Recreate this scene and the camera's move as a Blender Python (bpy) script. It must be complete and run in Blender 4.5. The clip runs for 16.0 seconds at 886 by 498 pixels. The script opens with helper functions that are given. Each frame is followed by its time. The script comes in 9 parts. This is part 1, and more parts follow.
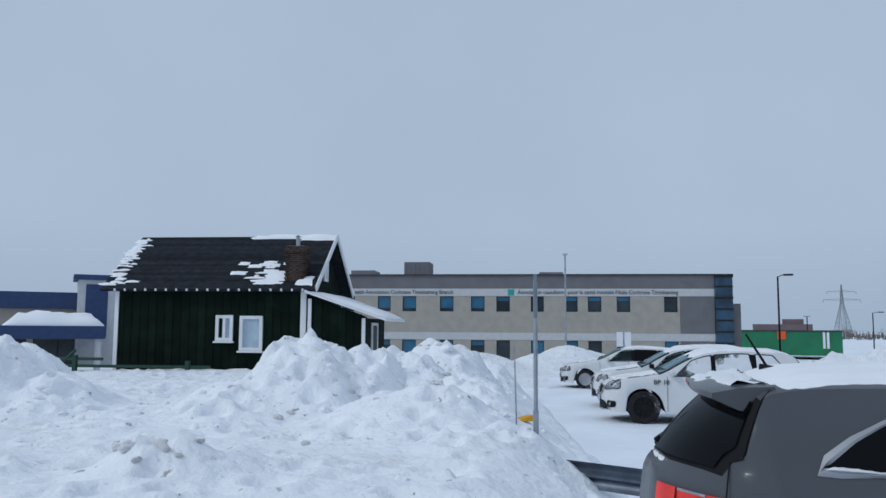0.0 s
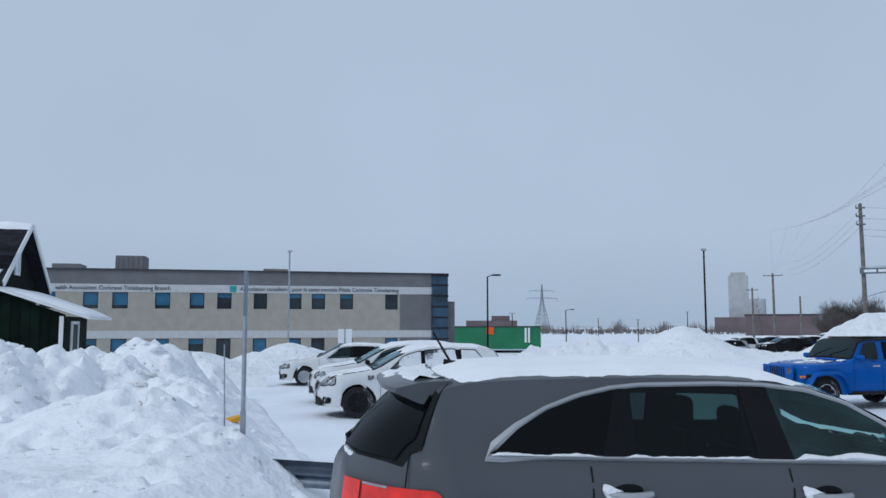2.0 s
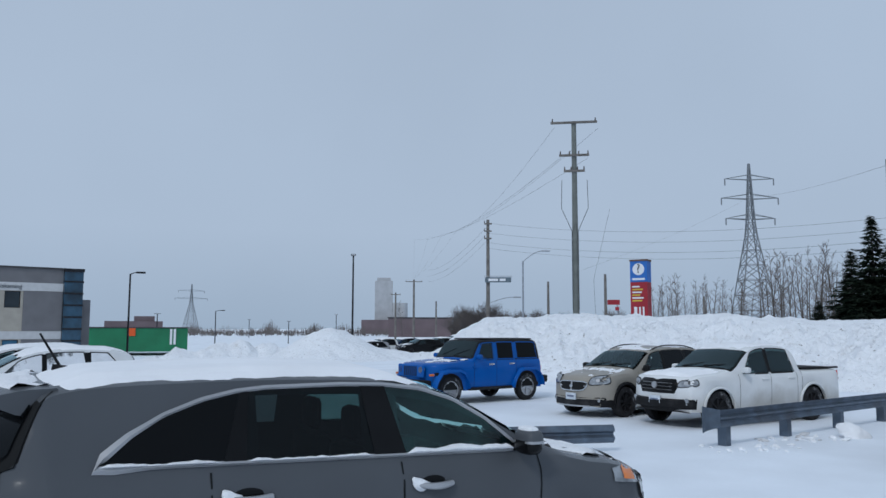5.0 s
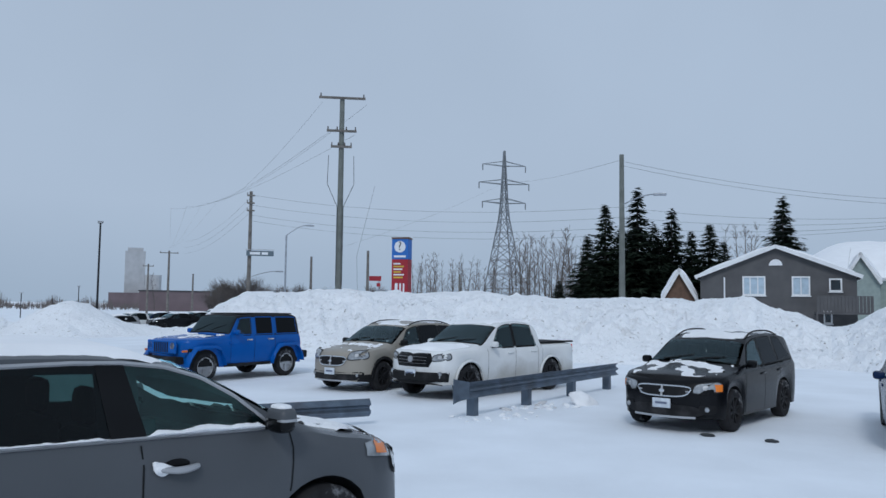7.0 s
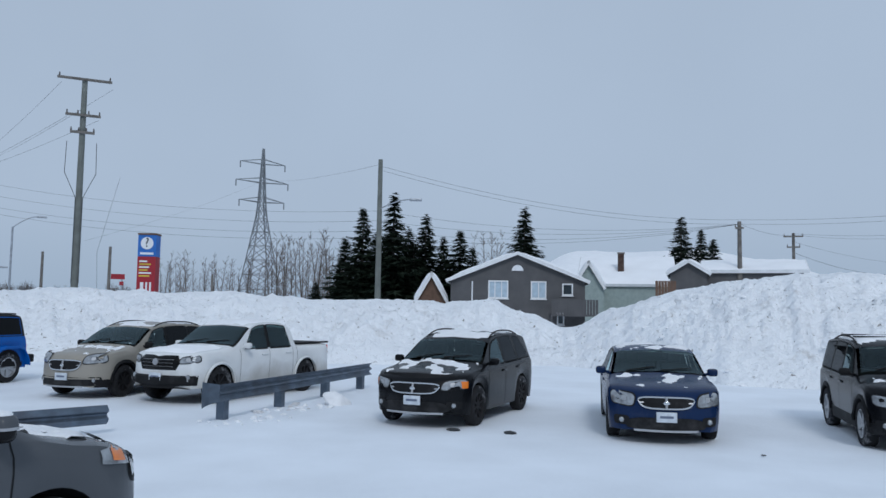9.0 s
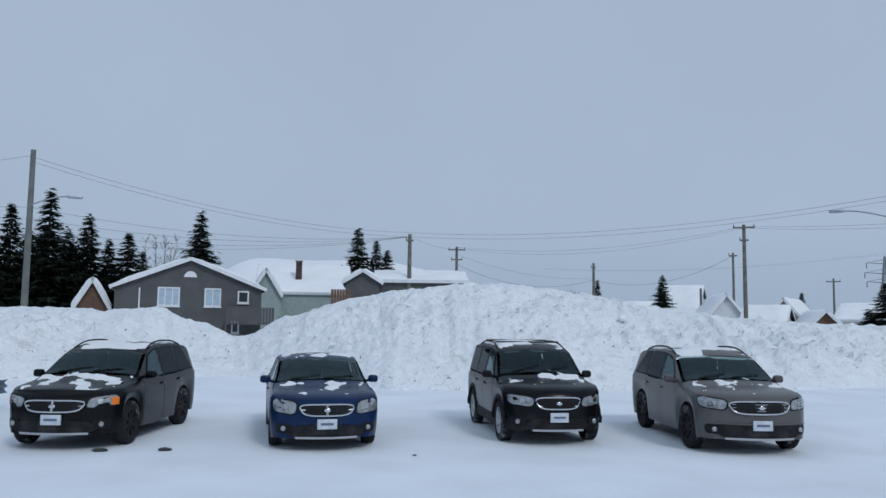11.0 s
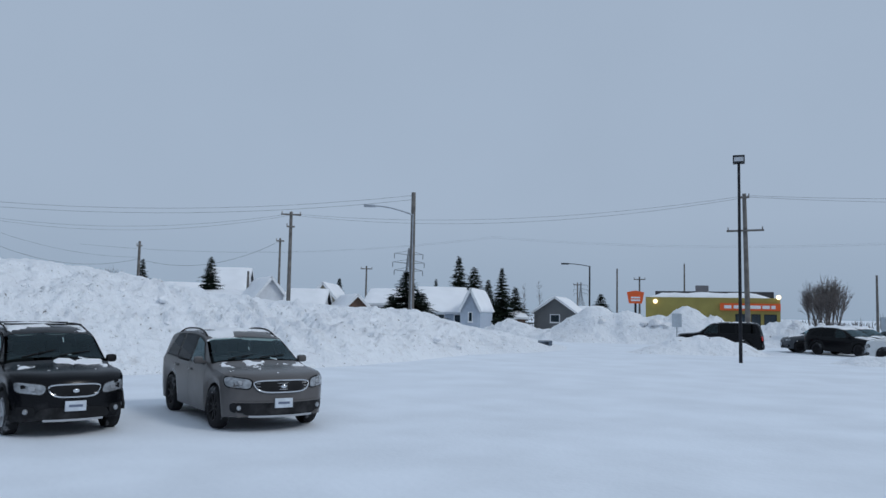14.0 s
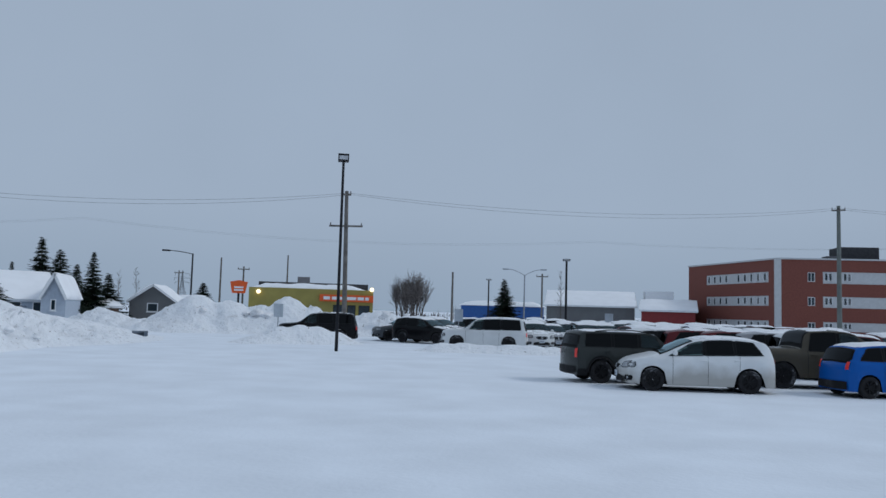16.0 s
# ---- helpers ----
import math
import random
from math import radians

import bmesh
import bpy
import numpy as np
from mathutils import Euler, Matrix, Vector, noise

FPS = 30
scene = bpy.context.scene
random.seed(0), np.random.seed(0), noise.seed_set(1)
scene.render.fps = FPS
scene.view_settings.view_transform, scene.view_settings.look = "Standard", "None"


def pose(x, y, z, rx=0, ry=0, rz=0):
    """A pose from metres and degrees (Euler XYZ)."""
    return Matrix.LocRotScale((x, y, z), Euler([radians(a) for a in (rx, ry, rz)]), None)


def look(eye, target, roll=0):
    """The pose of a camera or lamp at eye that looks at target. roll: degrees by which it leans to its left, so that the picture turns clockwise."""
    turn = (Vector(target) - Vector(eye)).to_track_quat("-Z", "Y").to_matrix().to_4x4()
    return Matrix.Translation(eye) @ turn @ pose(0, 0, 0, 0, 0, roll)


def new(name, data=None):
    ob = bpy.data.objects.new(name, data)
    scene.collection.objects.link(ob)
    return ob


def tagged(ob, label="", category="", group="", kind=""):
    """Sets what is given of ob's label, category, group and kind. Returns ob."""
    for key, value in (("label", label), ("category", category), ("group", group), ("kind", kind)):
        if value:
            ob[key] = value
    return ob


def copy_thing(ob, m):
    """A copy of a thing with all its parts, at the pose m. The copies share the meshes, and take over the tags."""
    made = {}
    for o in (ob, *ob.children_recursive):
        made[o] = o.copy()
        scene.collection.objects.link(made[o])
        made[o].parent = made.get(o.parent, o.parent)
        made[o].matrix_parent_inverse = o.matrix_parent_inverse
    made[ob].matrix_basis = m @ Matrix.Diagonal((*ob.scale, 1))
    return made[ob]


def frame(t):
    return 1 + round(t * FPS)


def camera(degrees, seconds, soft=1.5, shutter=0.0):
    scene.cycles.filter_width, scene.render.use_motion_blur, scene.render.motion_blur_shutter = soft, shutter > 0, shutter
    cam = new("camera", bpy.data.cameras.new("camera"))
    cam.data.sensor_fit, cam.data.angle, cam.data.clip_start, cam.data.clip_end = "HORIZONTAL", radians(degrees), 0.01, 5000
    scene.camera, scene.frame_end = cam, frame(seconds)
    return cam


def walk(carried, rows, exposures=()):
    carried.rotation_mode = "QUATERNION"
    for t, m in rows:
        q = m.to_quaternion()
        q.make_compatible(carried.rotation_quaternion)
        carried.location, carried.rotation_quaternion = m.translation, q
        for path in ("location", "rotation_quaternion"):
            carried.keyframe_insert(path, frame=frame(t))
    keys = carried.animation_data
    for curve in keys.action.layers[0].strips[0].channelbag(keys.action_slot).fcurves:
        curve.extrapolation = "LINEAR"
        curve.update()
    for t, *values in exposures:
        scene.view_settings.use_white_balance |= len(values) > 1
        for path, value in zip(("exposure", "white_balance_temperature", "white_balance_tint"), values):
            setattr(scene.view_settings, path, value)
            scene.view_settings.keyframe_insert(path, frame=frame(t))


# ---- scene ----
cam = camera(58.15, 16.0)
PATH = [
    (0.0, pose(-0.298, 0.085, 2.089, 95.752, -0.358, -4.081)),
    (0.5, pose(-0.227, 0.097, 2.088, 95.492, -0.437, -9.968)),
    (1.0, pose(-0.181, 0.112, 2.096, 95.162, -0.220, -15.469)),
    (1.5, pose(-0.136, 0.099, 2.102, 95.643, 0.126, -18.964)),
    (2.0, pose(-0.117, 0.047, 2.098, 95.604, 0.050, -23.530)),
    (2.5, pose(-0.108, 0.017, 2.100, 95.490, -0.102, -27.991)),
    (3.0, pose(-0.104, 0.042, 2.105, 95.239, -0.195, -32.011)),
    (3.5, pose(-0.098, 0.015, 2.108, 95.614, 0.139, -35.650)),
    (4.0, pose(-0.043, 0.013, 2.100, 95.256, -0.014, -39.787)),
    (4.5, pose(-0.019, 0.009, 2.101, 95.269, -0.052, -44.117)),
    (5.0, pose(0.000, 0.001, 2.102, 95.746, -0.193, -48.095)),
    (5.2, pose(0.008, 0.002, 2.098, 95.595, -0.471, -51.409)),
    (7.3, pose(0.097, 0.042, 2.112, 94.219, -0.608, -66.447)),
    (7.5, pose(0.094, 0.053, 2.115, 94.372, -0.564, -67.657)),
    (8.0, pose(0.068, 0.084, 2.100, 94.431, -0.311, -71.317)),
    (8.5, pose(0.079, 0.075, 2.099, 94.536, -0.531, -75.941)),
    (8.7, pose(0.089, 0.061, 2.078, 94.506, -0.725, -78.528)),
    (10.8, pose(0.176, -0.193, 2.104, 95.238, -0.780, -102.737)),
    (11.0, pose(0.186, -0.210, 2.097, 95.359, -0.666, -105.048)),
    (11.5, pose(0.168, -0.269, 2.094, 94.946, -0.745, -111.033)),
    (12.0, pose(0.141, -0.329, 2.098, 94.458, -0.703, -117.057)),
    (12.5, pose(0.037, -0.357, 2.087, 94.369, -0.810, -122.647)),
    (13.0, pose(-0.013, -0.364, 2.063, 94.287, -0.988, -127.327)),
    (13.5, pose(0.003, -0.407, 2.088, 94.482, -1.339, -131.490)),
    (14.0, pose(0.016, -0.451, 2.110, 94.538, -1.102, -136.535)),
    (14.5, pose(0.054, -0.493, 2.110, 94.307, -1.014, -142.535)),
    (15.0, pose(0.045, -0.568, 2.117, 94.505, -0.595, -148.698)),
    (15.5, pose(0.065, -0.627, 2.099, 94.450, -1.035, -157.478)),
    (16.0, pose(0.144, -0.691, 2.099, 94.504, -1.660, -164.474)),
]

walk(cam, PATH, [(0.0, -0.02), (2.0, 0.06), (5.0, -0.02), (8.0, -0.02), (11.0, -0.12), (13.5, -0.17), (16.0, -0.28)])

# ---- world, sun, exposure ----
world = bpy.data.worlds.new("overcast_sky")
scene.world = world
world.use_nodes = True
wn, wl = world.node_tree.nodes, world.node_tree.links
for n in list(wn):
    wn.remove(n)
w_out = wn.new("ShaderNodeOutputWorld")
w_sky = wn.new("ShaderNodeTexSky")
w_sky.sky_type = 'NISHITA'
w_sky.sun_disc = False
w_sky.sun_elevation = radians(40)
w_sky.sun_rotation = radians(255)
w_sky.dust_density = 6.0
w_sky.air_density = 1.5
w_bg1 = wn.new("ShaderNodeBackground")
w_bg1.inputs["Strength"].default_value = 0.05
wl.new(w_sky.outputs[0], w_bg1.inputs["Color"])
# the cloud deck: grey-blue, a little brighter overhead, soft uneven cloud
w_tc = wn.new("ShaderNodeTexCoord")
w_sep = wn.new("ShaderNodeSeparateXYZ")
wl.new(w_tc.outputs["Generated"], w_sep.inputs[0])
w_ramp = wn.new("ShaderNodeValToRGB")
w_ramp.color_ramp.elements[0].position = 0.0
w_ramp.color_ramp.elements[0].color = (0.40, 0.52, 0.68, 1)
w_ramp.color_ramp.elements[1].position = 1.0
w_ramp.color_ramp.elements[1].color = (0.47, 0.58, 0.74, 1)
e = w_ramp.color_ramp.elements.new(0.12)
e.color = (0.475, 0.595, 0.765, 1)
e = w_ramp.color_ramp.elements.new(0.42)
e.color = (0.465, 0.58, 0.745, 1)
wl.new(w_sep.outputs["Z"], w_ramp.inputs[0])
w_noise = wn.new("ShaderNodeTexNoise")
w_noise.inputs["Scale"].default_value = 2.2
w_noise.inputs["Detail"].default_value = 4.0
wl.new(w_tc.outputs["Generated"], w_noise.inputs["Vector"])
w_mr = wn.new("ShaderNodeMapRange")
w_mr.inputs["To Min"].default_value = 0.90
w_mr.inputs["To Max"].default_value = 1.08
wl.new(w_noise.outputs[0], w_mr.inputs[0])
w_mul = wn.new("ShaderNodeVectorMath")
w_mul.operation = 'MULTIPLY'
wl.new(w_ramp.outputs[0], w_mul.inputs[0])
wl.new(w_mr.outputs[0], w_mul.inputs[1])
w_bg2 = wn.new("ShaderNodeBackground")
w_bg2.inputs["Strength"].default_value = 0.88
wl.new(w_mul.outputs[0], w_bg2.inputs["Color"])
w_add = wn.new("ShaderNodeMixShader")
w_add.inputs[0].default_value = 0.97
wl.new(w_bg1.outputs[0], w_add.inputs[1])
wl.new(w_bg2.outputs[0], w_add.inputs[2])
wl.new(w_add.outputs[0], w_out.inputs[0])

sun_data = bpy.data.lights.new("sun", 'SUN')
sun_data.energy = 0.95
sun_data.angle = radians(12)
sun_data.color = (0.96, 0.98, 1.0)
sun = new("sun", sun_data)
sun.matrix_world = look((0, 0, 50), (58, 16, 0))

# ---- small helpers ----
EYE = 2.1


STAND = [(-30, -0.30, 0.085), (4, -0.30, 0.085), (15, -0.18, 0.11), (28, -0.11, 0.02), (40, -0.04, 0.01), (51, 0.0, 0.0), (66, 0.095, 0.045), (78, 0.09, 0.06), (103, 0.18, -0.19),
         (111, 0.17, -0.27), (122, 0.04, -0.36), (131, 0.0, -0.41), (142, 0.05, -0.49), (149, 0.045, -0.57), (157, 0.065, -0.63), (164, 0.14, -0.69), (200, 0.14, -0.69)]


def polar(az, r, z=0.0):
    """A place by its bearing (degrees clockwise from +y) and distance from where the viewer stands."""
    a = radians(az)
    b = az if az > -90 else az + 360
    return Vector((interp(b, STAND, 1) + r * math.sin(a), interp(b, STAND, 2) + r * math.cos(a), z))


def up(el, r):
    """Height of a thing seen at an elevation of el degrees, r metres off."""
    return EYE + r * math.tan(radians(el))


def smooth01(v):
    v = min(1.0, max(0.0, v))
    return v * v * (3 - 2 * v)


def interp(x, table, k=1):
    """Linear interpolation in rows (x, a, b, ...)."""
    if x <= table[0][0]:
        return table[0][k]
    for p, q in zip(table, table[1:]):
        if x <= q[0]:
            f = (x - p[0]) / (q[0] - p[0])
            return p[k] + (q[k] - p[k]) * f
    return table[-1][k]


def fbm(x, y, z, octaves=4):
    return noise.fractal(Vector((x, y, z)), 0.9, 2.1, octaves)


def mesh_from(bm, name, smooth=None):
    """smooth: None flat, else the angle in degrees past which an edge stays sharp."""
    bmesh.ops.recalc_face_normals(bm, faces=bm.faces)
    if smooth is not None:
        lim = radians(smooth)
        for f in bm.faces:
            f.smooth = True
        for ed in bm.edges:
            if len(ed.link_faces) == 2 and ed.calc_face_angle(0) > lim:
                ed.smooth = False
    me = bpy.data.meshes.new(name)
    bm.to_mesh(me)
    bm.free()
    return me


def part(name, bm, material, parent=None, label="", smooth=None, m=None):
    me = mesh_from(bm, name, smooth)
    mats = material if isinstance(material, (list, tuple)) else [material]
    for mm in mats:
        me.materials.append(mm)
    ob = new(name, me)
    if parent is not None:
        ob.parent = parent
    if m is not None:
        ob.matrix_basis = m
    if label:
        ob["label"] = label
    return ob


def thing(name, m, label, category, group="", kind=""):
    ob = new(name)
    ob.empty_display_size = 0.2
    ob.matrix_basis = m
    return tagged(ob, label, category, group, kind)


def box(bm, x0, x1, y0, y1, z0, z1, bevel=0.0):
    vs = [bm.verts.new((x, y, z)) for x in (x0, x1) for y in (y0, y1) for z in (z0, z1)]
    fs = []
    for q in ((0, 1, 3, 2), (4, 6, 7, 5), (0, 4, 5, 1), (2, 3, 7, 6), (0, 2, 6, 4), (1, 5, 7, 3)):
        fs.append(bm.faces.new([vs[i] for i in q]))
    if bevel:
        eds = list({ed for f in fs for ed in f.edges})
        bmesh.ops.bevel(bm, geom=eds, offset=bevel, segments=2, affect='EDGES', profile=0.5)
    return bm


def rod(bm, a, b, r0, r1=None, n=8):
    """A tapered rod from a to b."""
    a, b = Vector(a), Vector(b)
    r1 = r0 if r1 is None else r1
    d = (b - a).normalized()
    s = d.orthogonal().normalized()
    t = d.cross(s)
    ra, rb = [], []
    for i in range(n):
        c = math.cos(2 * math.pi * i / n)
        k = math.sin(2 * math.pi * i / n)
        ra.append(bm.verts.new(a + (s * c + t * k) * r0))
        rb.append(bm.verts.new(b + (s * c + t * k) * r1))
    for i in range(n):
        j = (i + 1) % n
        bm.faces.new((ra[i], ra[j], rb[j], rb[i]))
    bm.faces.new(ra[::-1])
    bm.faces.new(rb)
    return bm


def tube(bm, pts, radii, n=6, closed=False):
    """A bent round bar through points, in one piece."""
    rings = []
    m = len(pts)
    for i, p in enumerate(pts):
        a = pts[i - 1] if i or closed else pts[0]
        b = pts[(i + 1) % m] if i < m - 1 or closed else pts[-1]
        d = (b - a).normalized()
        s = d.cross(Vector((0.13, 0.31, 0.94))).normalized()
        t = d.cross(s)
        r = radii[i] if isinstance(radii, list) else radii
        rings.append([bm.verts.new(p + (s * math.cos(2 * math.pi * k / n) + t * math.sin(2 * math.pi * k / n)) * r) for k in range(n)])
    for p, q in zip(rings, rings[1:] + ([rings[0]] if closed else [])):
        for k in range(n):
            bm.faces.new((p[k], p[(k + 1) % n], q[(k + 1) % n], q[k]))
    if not closed:
        bm.faces.new(rings[0][::-1])
        bm.faces.new(rings[-1])
    return bm


def B():
    return bmesh.new()


# ---- materials ----
def mat(name, color, rough=0.6, metal=0.0, vary=0.12, scale=3.0, bump=0.0, bump_scale=30.0, color2=None, mix=(0.45, 0.6), coat=0.0, rnd=0.0, tone=None):
    m = bpy.data.materials.new(name)
    m.use_nodes = True
    nt = m.node_tree
    bs = nt.nodes["Principled BSDF"]
    bs.inputs["Roughness"].default_value = rough
    bs.inputs["Metallic"].default_value = metal
    bs.inputs["Coat Weight"].default_value = coat
    bs.inputs["Coat Roughness"].default_value = 0.08
    tc = nt.nodes.new("ShaderNodeTexCoord")
    n1 = nt.nodes.new("ShaderNodeTexNoise")
    n1.inputs["Scale"].default_value = scale
    n1.inputs["Detail"].default_value = 6.0
    nt.links.new(tc.outputs["Object"], n1.inputs["Vector"])
    ramp = nt.nodes.new("ShaderNodeValToRGB")
    lo = tuple(c * (1 - vary) for c in color)
    hi = tuple(min(1.0, c * (1 + vary)) for c in color)
    ramp.color_ramp.elements[0].position = 0.35
    ramp.color_ramp.elements[0].color = (*lo, 1)
    ramp.color_ramp.elements[1].position = 0.65
    ramp.color_ramp.elements[1].color = (*hi, 1)
    nt.links.new(n1.outputs[0], ramp.inputs[0])
    out = ramp.outputs[0]
    if color2 is not None:
        n2 = nt.nodes.new("ShaderNodeTexNoise")
        n2.inputs["Scale"].default_value = scale * 0.45
        n2.inputs["Detail"].default_value = 9.0
        n2.inputs["Roughness"].default_value = 0.65
        nt.links.new(tc.outputs["Object"], n2.inputs["Vector"])
        mr = nt.nodes.new("ShaderNodeMapRange")
        mr.inputs["From Min"].default_value, mr.inputs["From Max"].default_value = mix
        nt.links.new(n2.outputs[0], mr.inputs[0])
        mx = nt.nodes.new("ShaderNodeMix")
        mx.data_type = 'RGBA'
        nt.links.new(mr.outputs[0], mx.inputs["Factor"])
        nt.links.new(out, mx.inputs["A"])
        mx.inputs["B"].default_value = (*color2, 1)
        out = mx.outputs["Result"]
    if rnd:
        oi = nt.nodes.new("ShaderNodeObjectInfo")
        mr = nt.nodes.new("ShaderNodeMapRange")
        mr.inputs["To Min"].default_value, mr.inputs["To Max"].default_value = 1 - rnd, 1 + rnd
        nt.links.new(oi.outputs["Random"], mr.inputs[0])
        vm = nt.nodes.new("ShaderNodeVectorMath")
        vm.operation = 'MULTIPLY'
        nt.links.new(out, vm.inputs[0])
        nt.links.new(mr.outputs[0], vm.inputs[1])
        out = vm.outputs[0]
    nt.links.new(out, bs.inputs["Base Color"])
    if bump:
        n3 = nt.nodes.new("ShaderNodeTexNoise")
        n3.inputs["Scale"].default_value = bump_scale
        n3.inputs["Detail"].default_value = 8.0
        nt.links.new(tc.outputs["Object"], n3.inputs["Vector"])
        bp = nt.nodes.new("ShaderNodeBump")
        bp.inputs["Strength"].default_value = bump
        bp.inputs["Distance"].default_value = 0.05
        nt.links.new(n3.outputs[0], bp.inputs["Height"])
        nt.links.new(bp.outputs[0], bs.inputs["Normal"])
    return m


def glass_mat(name, tint, rough=0.03, gloss=(0.62, 0.68, 0.72), fog=0.0):
    """Thin tinted glass: what lies behind, tinted, under a gloss by Fresnel."""
    m = bpy.data.materials.new(name)
    m.use_nodes = True
    nt = m.node_tree
    for n in list(nt.nodes):
        nt.nodes.remove(n)
    o = nt.nodes.new("ShaderNodeOutputMaterial")
    tr = nt.nodes.new("ShaderNodeBsdfTransparent")
    tr.inputs["Color"].default_value = (*tint, 1)
    gl = nt.nodes.new("ShaderNodeBsdfGlossy")
    gl.inputs["Roughness"].default_value = rough
    gl.inputs["Color"].default_value = (*gloss, 1)
    fr = nt.nodes.new("ShaderNodeFresnel")
    fr.inputs["IOR"].default_value = 1.5
    mx = nt.nodes.new("ShaderNodeMixShader")
    nt.links.new(fr.outputs[0], mx.inputs[0])
    clear = tr.outputs[0]
    if fog:
        df = nt.nodes.new("ShaderNodeBsdfDiffuse")
        df.inputs["Color"].default_value = (tint[0] * 0.7, tint[1] * 0.9, tint[2] * 0.9, 1)
        tc = nt.nodes.new("ShaderNodeTexCoord")
        nz = nt.nodes.new("ShaderNodeTexNoise")
        nz.inputs["Scale"].default_value = 3.0
        nt.links.new(tc.outputs["Object"], nz.inputs["Vector"])
        mr = nt.nodes.new("ShaderNodeMapRange")
        mr.inputs["From Min"].default_value, mr.inputs["From Max"].default_value, mr.inputs["To Max"].default_value = 0.3, 0.7, 2 * fog
        nt.links.new(nz.outputs[0], mr.inputs[0])
        fm = nt.nodes.new("ShaderNodeMixShader")
        nt.links.new(mr.outputs[0], fm.inputs[0])
        nt.links.new(tr.outputs[0], fm.inputs[1])
        nt.links.new(df.outputs[0], fm.inputs[2])
        clear = fm.outputs[0]
    nt.links.new(clear, mx.inputs[1])
    nt.links.new(gl.outputs[0], mx.inputs[2])
    nt.links.new(mx.outputs[0], o.inputs[0])
    return m


def glow_mat(name, color, strength):
    m = bpy.data.materials.new(name)
    m.use_nodes = True
    bs = m.node_tree.nodes["Principled BSDF"]
    bs.inputs["Base Color"].default_value = (*color, 1)
    bs.inputs["Emission Color"].default_value = (*color, 1)
    bs.inputs["Emission Strength"].default_value = strength
    return m


M_SNOW = mat("packed_snow", (0.82, 0.87, 0.93), 0.75, vary=0.05, scale=0.5, bump=0.25, bump_scale=9.0)


def bank_material(name="ploughed_snow_dirty", dirt=1.0, relief=0.8):
    """Ploughed snow: white, with grey dirt in patches, dark grit and crumbly relief at two sizes."""
    m = bpy.data.materials.new(name)
    m.use_nodes = True
    nt = m.node_tree
    bs = nt.nodes["Principled BSDF"]
    bs.inputs["Roughness"].default_value = 0.85
    tc = nt.nodes.new("ShaderNodeTexCoord")

    def tex(scale, detail, rough=0.6):
        n = nt.nodes.new("ShaderNodeTexNoise")
        n.inputs["Scale"].default_value, n.inputs["Detail"].default_value, n.inputs["Roughness"].default_value = scale, detail, rough
        nt.links.new(tc.outputs["Object"], n.inputs["Vector"])
        return n.outputs[0]

    def ranged(sock, a, b, lo, hi):
        r = nt.nodes.new("ShaderNodeMapRange")
        for k, v in zip(("From Min", "From Max", "To Min", "To Max"), (a, b, lo, hi)):
            r.inputs[k].default_value = v
        nt.links.new(sock, r.inputs[0])
        return r.outputs[0]

    def mixed(fac, a, b):
        x = nt.nodes.new("ShaderNodeMix")
        x.data_type = 'RGBA'
        nt.links.new(fac, x.inputs["Factor"])
        if isinstance(a, tuple):
            x.inputs["A"].default_value = a
        else:
            nt.links.new(a, x.inputs["A"])
        x.inputs["B"].default_value = b
        return x.outputs["Result"]
    col = mixed(ranged(tex(0.7, 5), 0.4, 0.65, 0, 1), (0.87, 0.905, 0.945, 1), (0.83, 0.86, 0.90, 1))
    col = mixed(ranged(tex(1.1, 9, 0.7), 0.58, 0.74, 0, 0.42 * dirt), col, (0.46, 0.44, 0.42, 1))
    col = mixed(ranged(tex(5.0, 6), 0.64, 0.70, 0, 0.75 * dirt), col, (0.22, 0.205, 0.195, 1))
    col = mixed(ranged(tex(14.0, 4), 0.68, 0.73, 0, 0.8 * dirt), col, (0.16, 0.15, 0.14, 1))
    nt.links.new(col, bs.inputs["Base Color"])
    last = None
    for sc, dist, det in ((1.8, 0.22, 3), (6.5, 0.08, 4)):
        b = nt.nodes.new("ShaderNodeBump")
        b.inputs["Strength"].default_value = relief
        b.inputs["Distance"].default_value = dist
        nt.links.new(tex(sc, det), b.inputs["Height"])
        if last:
            nt.links.new(last, b.inputs["Normal"])
        last = b.outputs[0]
    nt.links.new(last, bs.inputs["Normal"])
    return m


M_BANK = bank_material(dirt=1.35, relief=1.0)
M_FIELD = bank_material("deep_field_snow", 1.0, 0.5)
M_RSNOW = mat("roof_snow", (0.88, 0.90, 0.93), 0.8, vary=0.03, scale=0.6, bump=0.3, bump_scale=2.0)
M_CSNOW = mat("car_snow", (0.86, 0.88, 0.91), 0.8, vary=0.04, scale=4.0, bump=0.6, bump_scale=25.0)
M_SMOOTHSNOW = mat("settled_roof_snow", (0.86, 0.88, 0.91), 0.8, vary=0.04, scale=2.0, bump=0.12, bump_scale=12.0)
M_CLUMP = mat("dirty_snow_clod", (0.84, 0.85, 0.87), 0.9, vary=0.08, scale=3.0, bump=0.8, bump_scale=6.0, color2=(0.20, 0.185, 0.17), mix=(0.60, 0.70))
M_POLE = mat("weathered_pole_wood", (0.17, 0.16, 0.15), 0.9, vary=0.25, scale=2.0, bump=0.5, bump_scale=18.0)
M_POLE_GREY = mat("grey_treated_pole", (0.15, 0.165, 0.155), 0.85, vary=0.15, scale=2.0, bump=0.3)
M_BLACKMETAL = mat("black_painted_steel", (0.025, 0.026, 0.03), 0.5, 0.3, vary=0.2, scale=4.0)
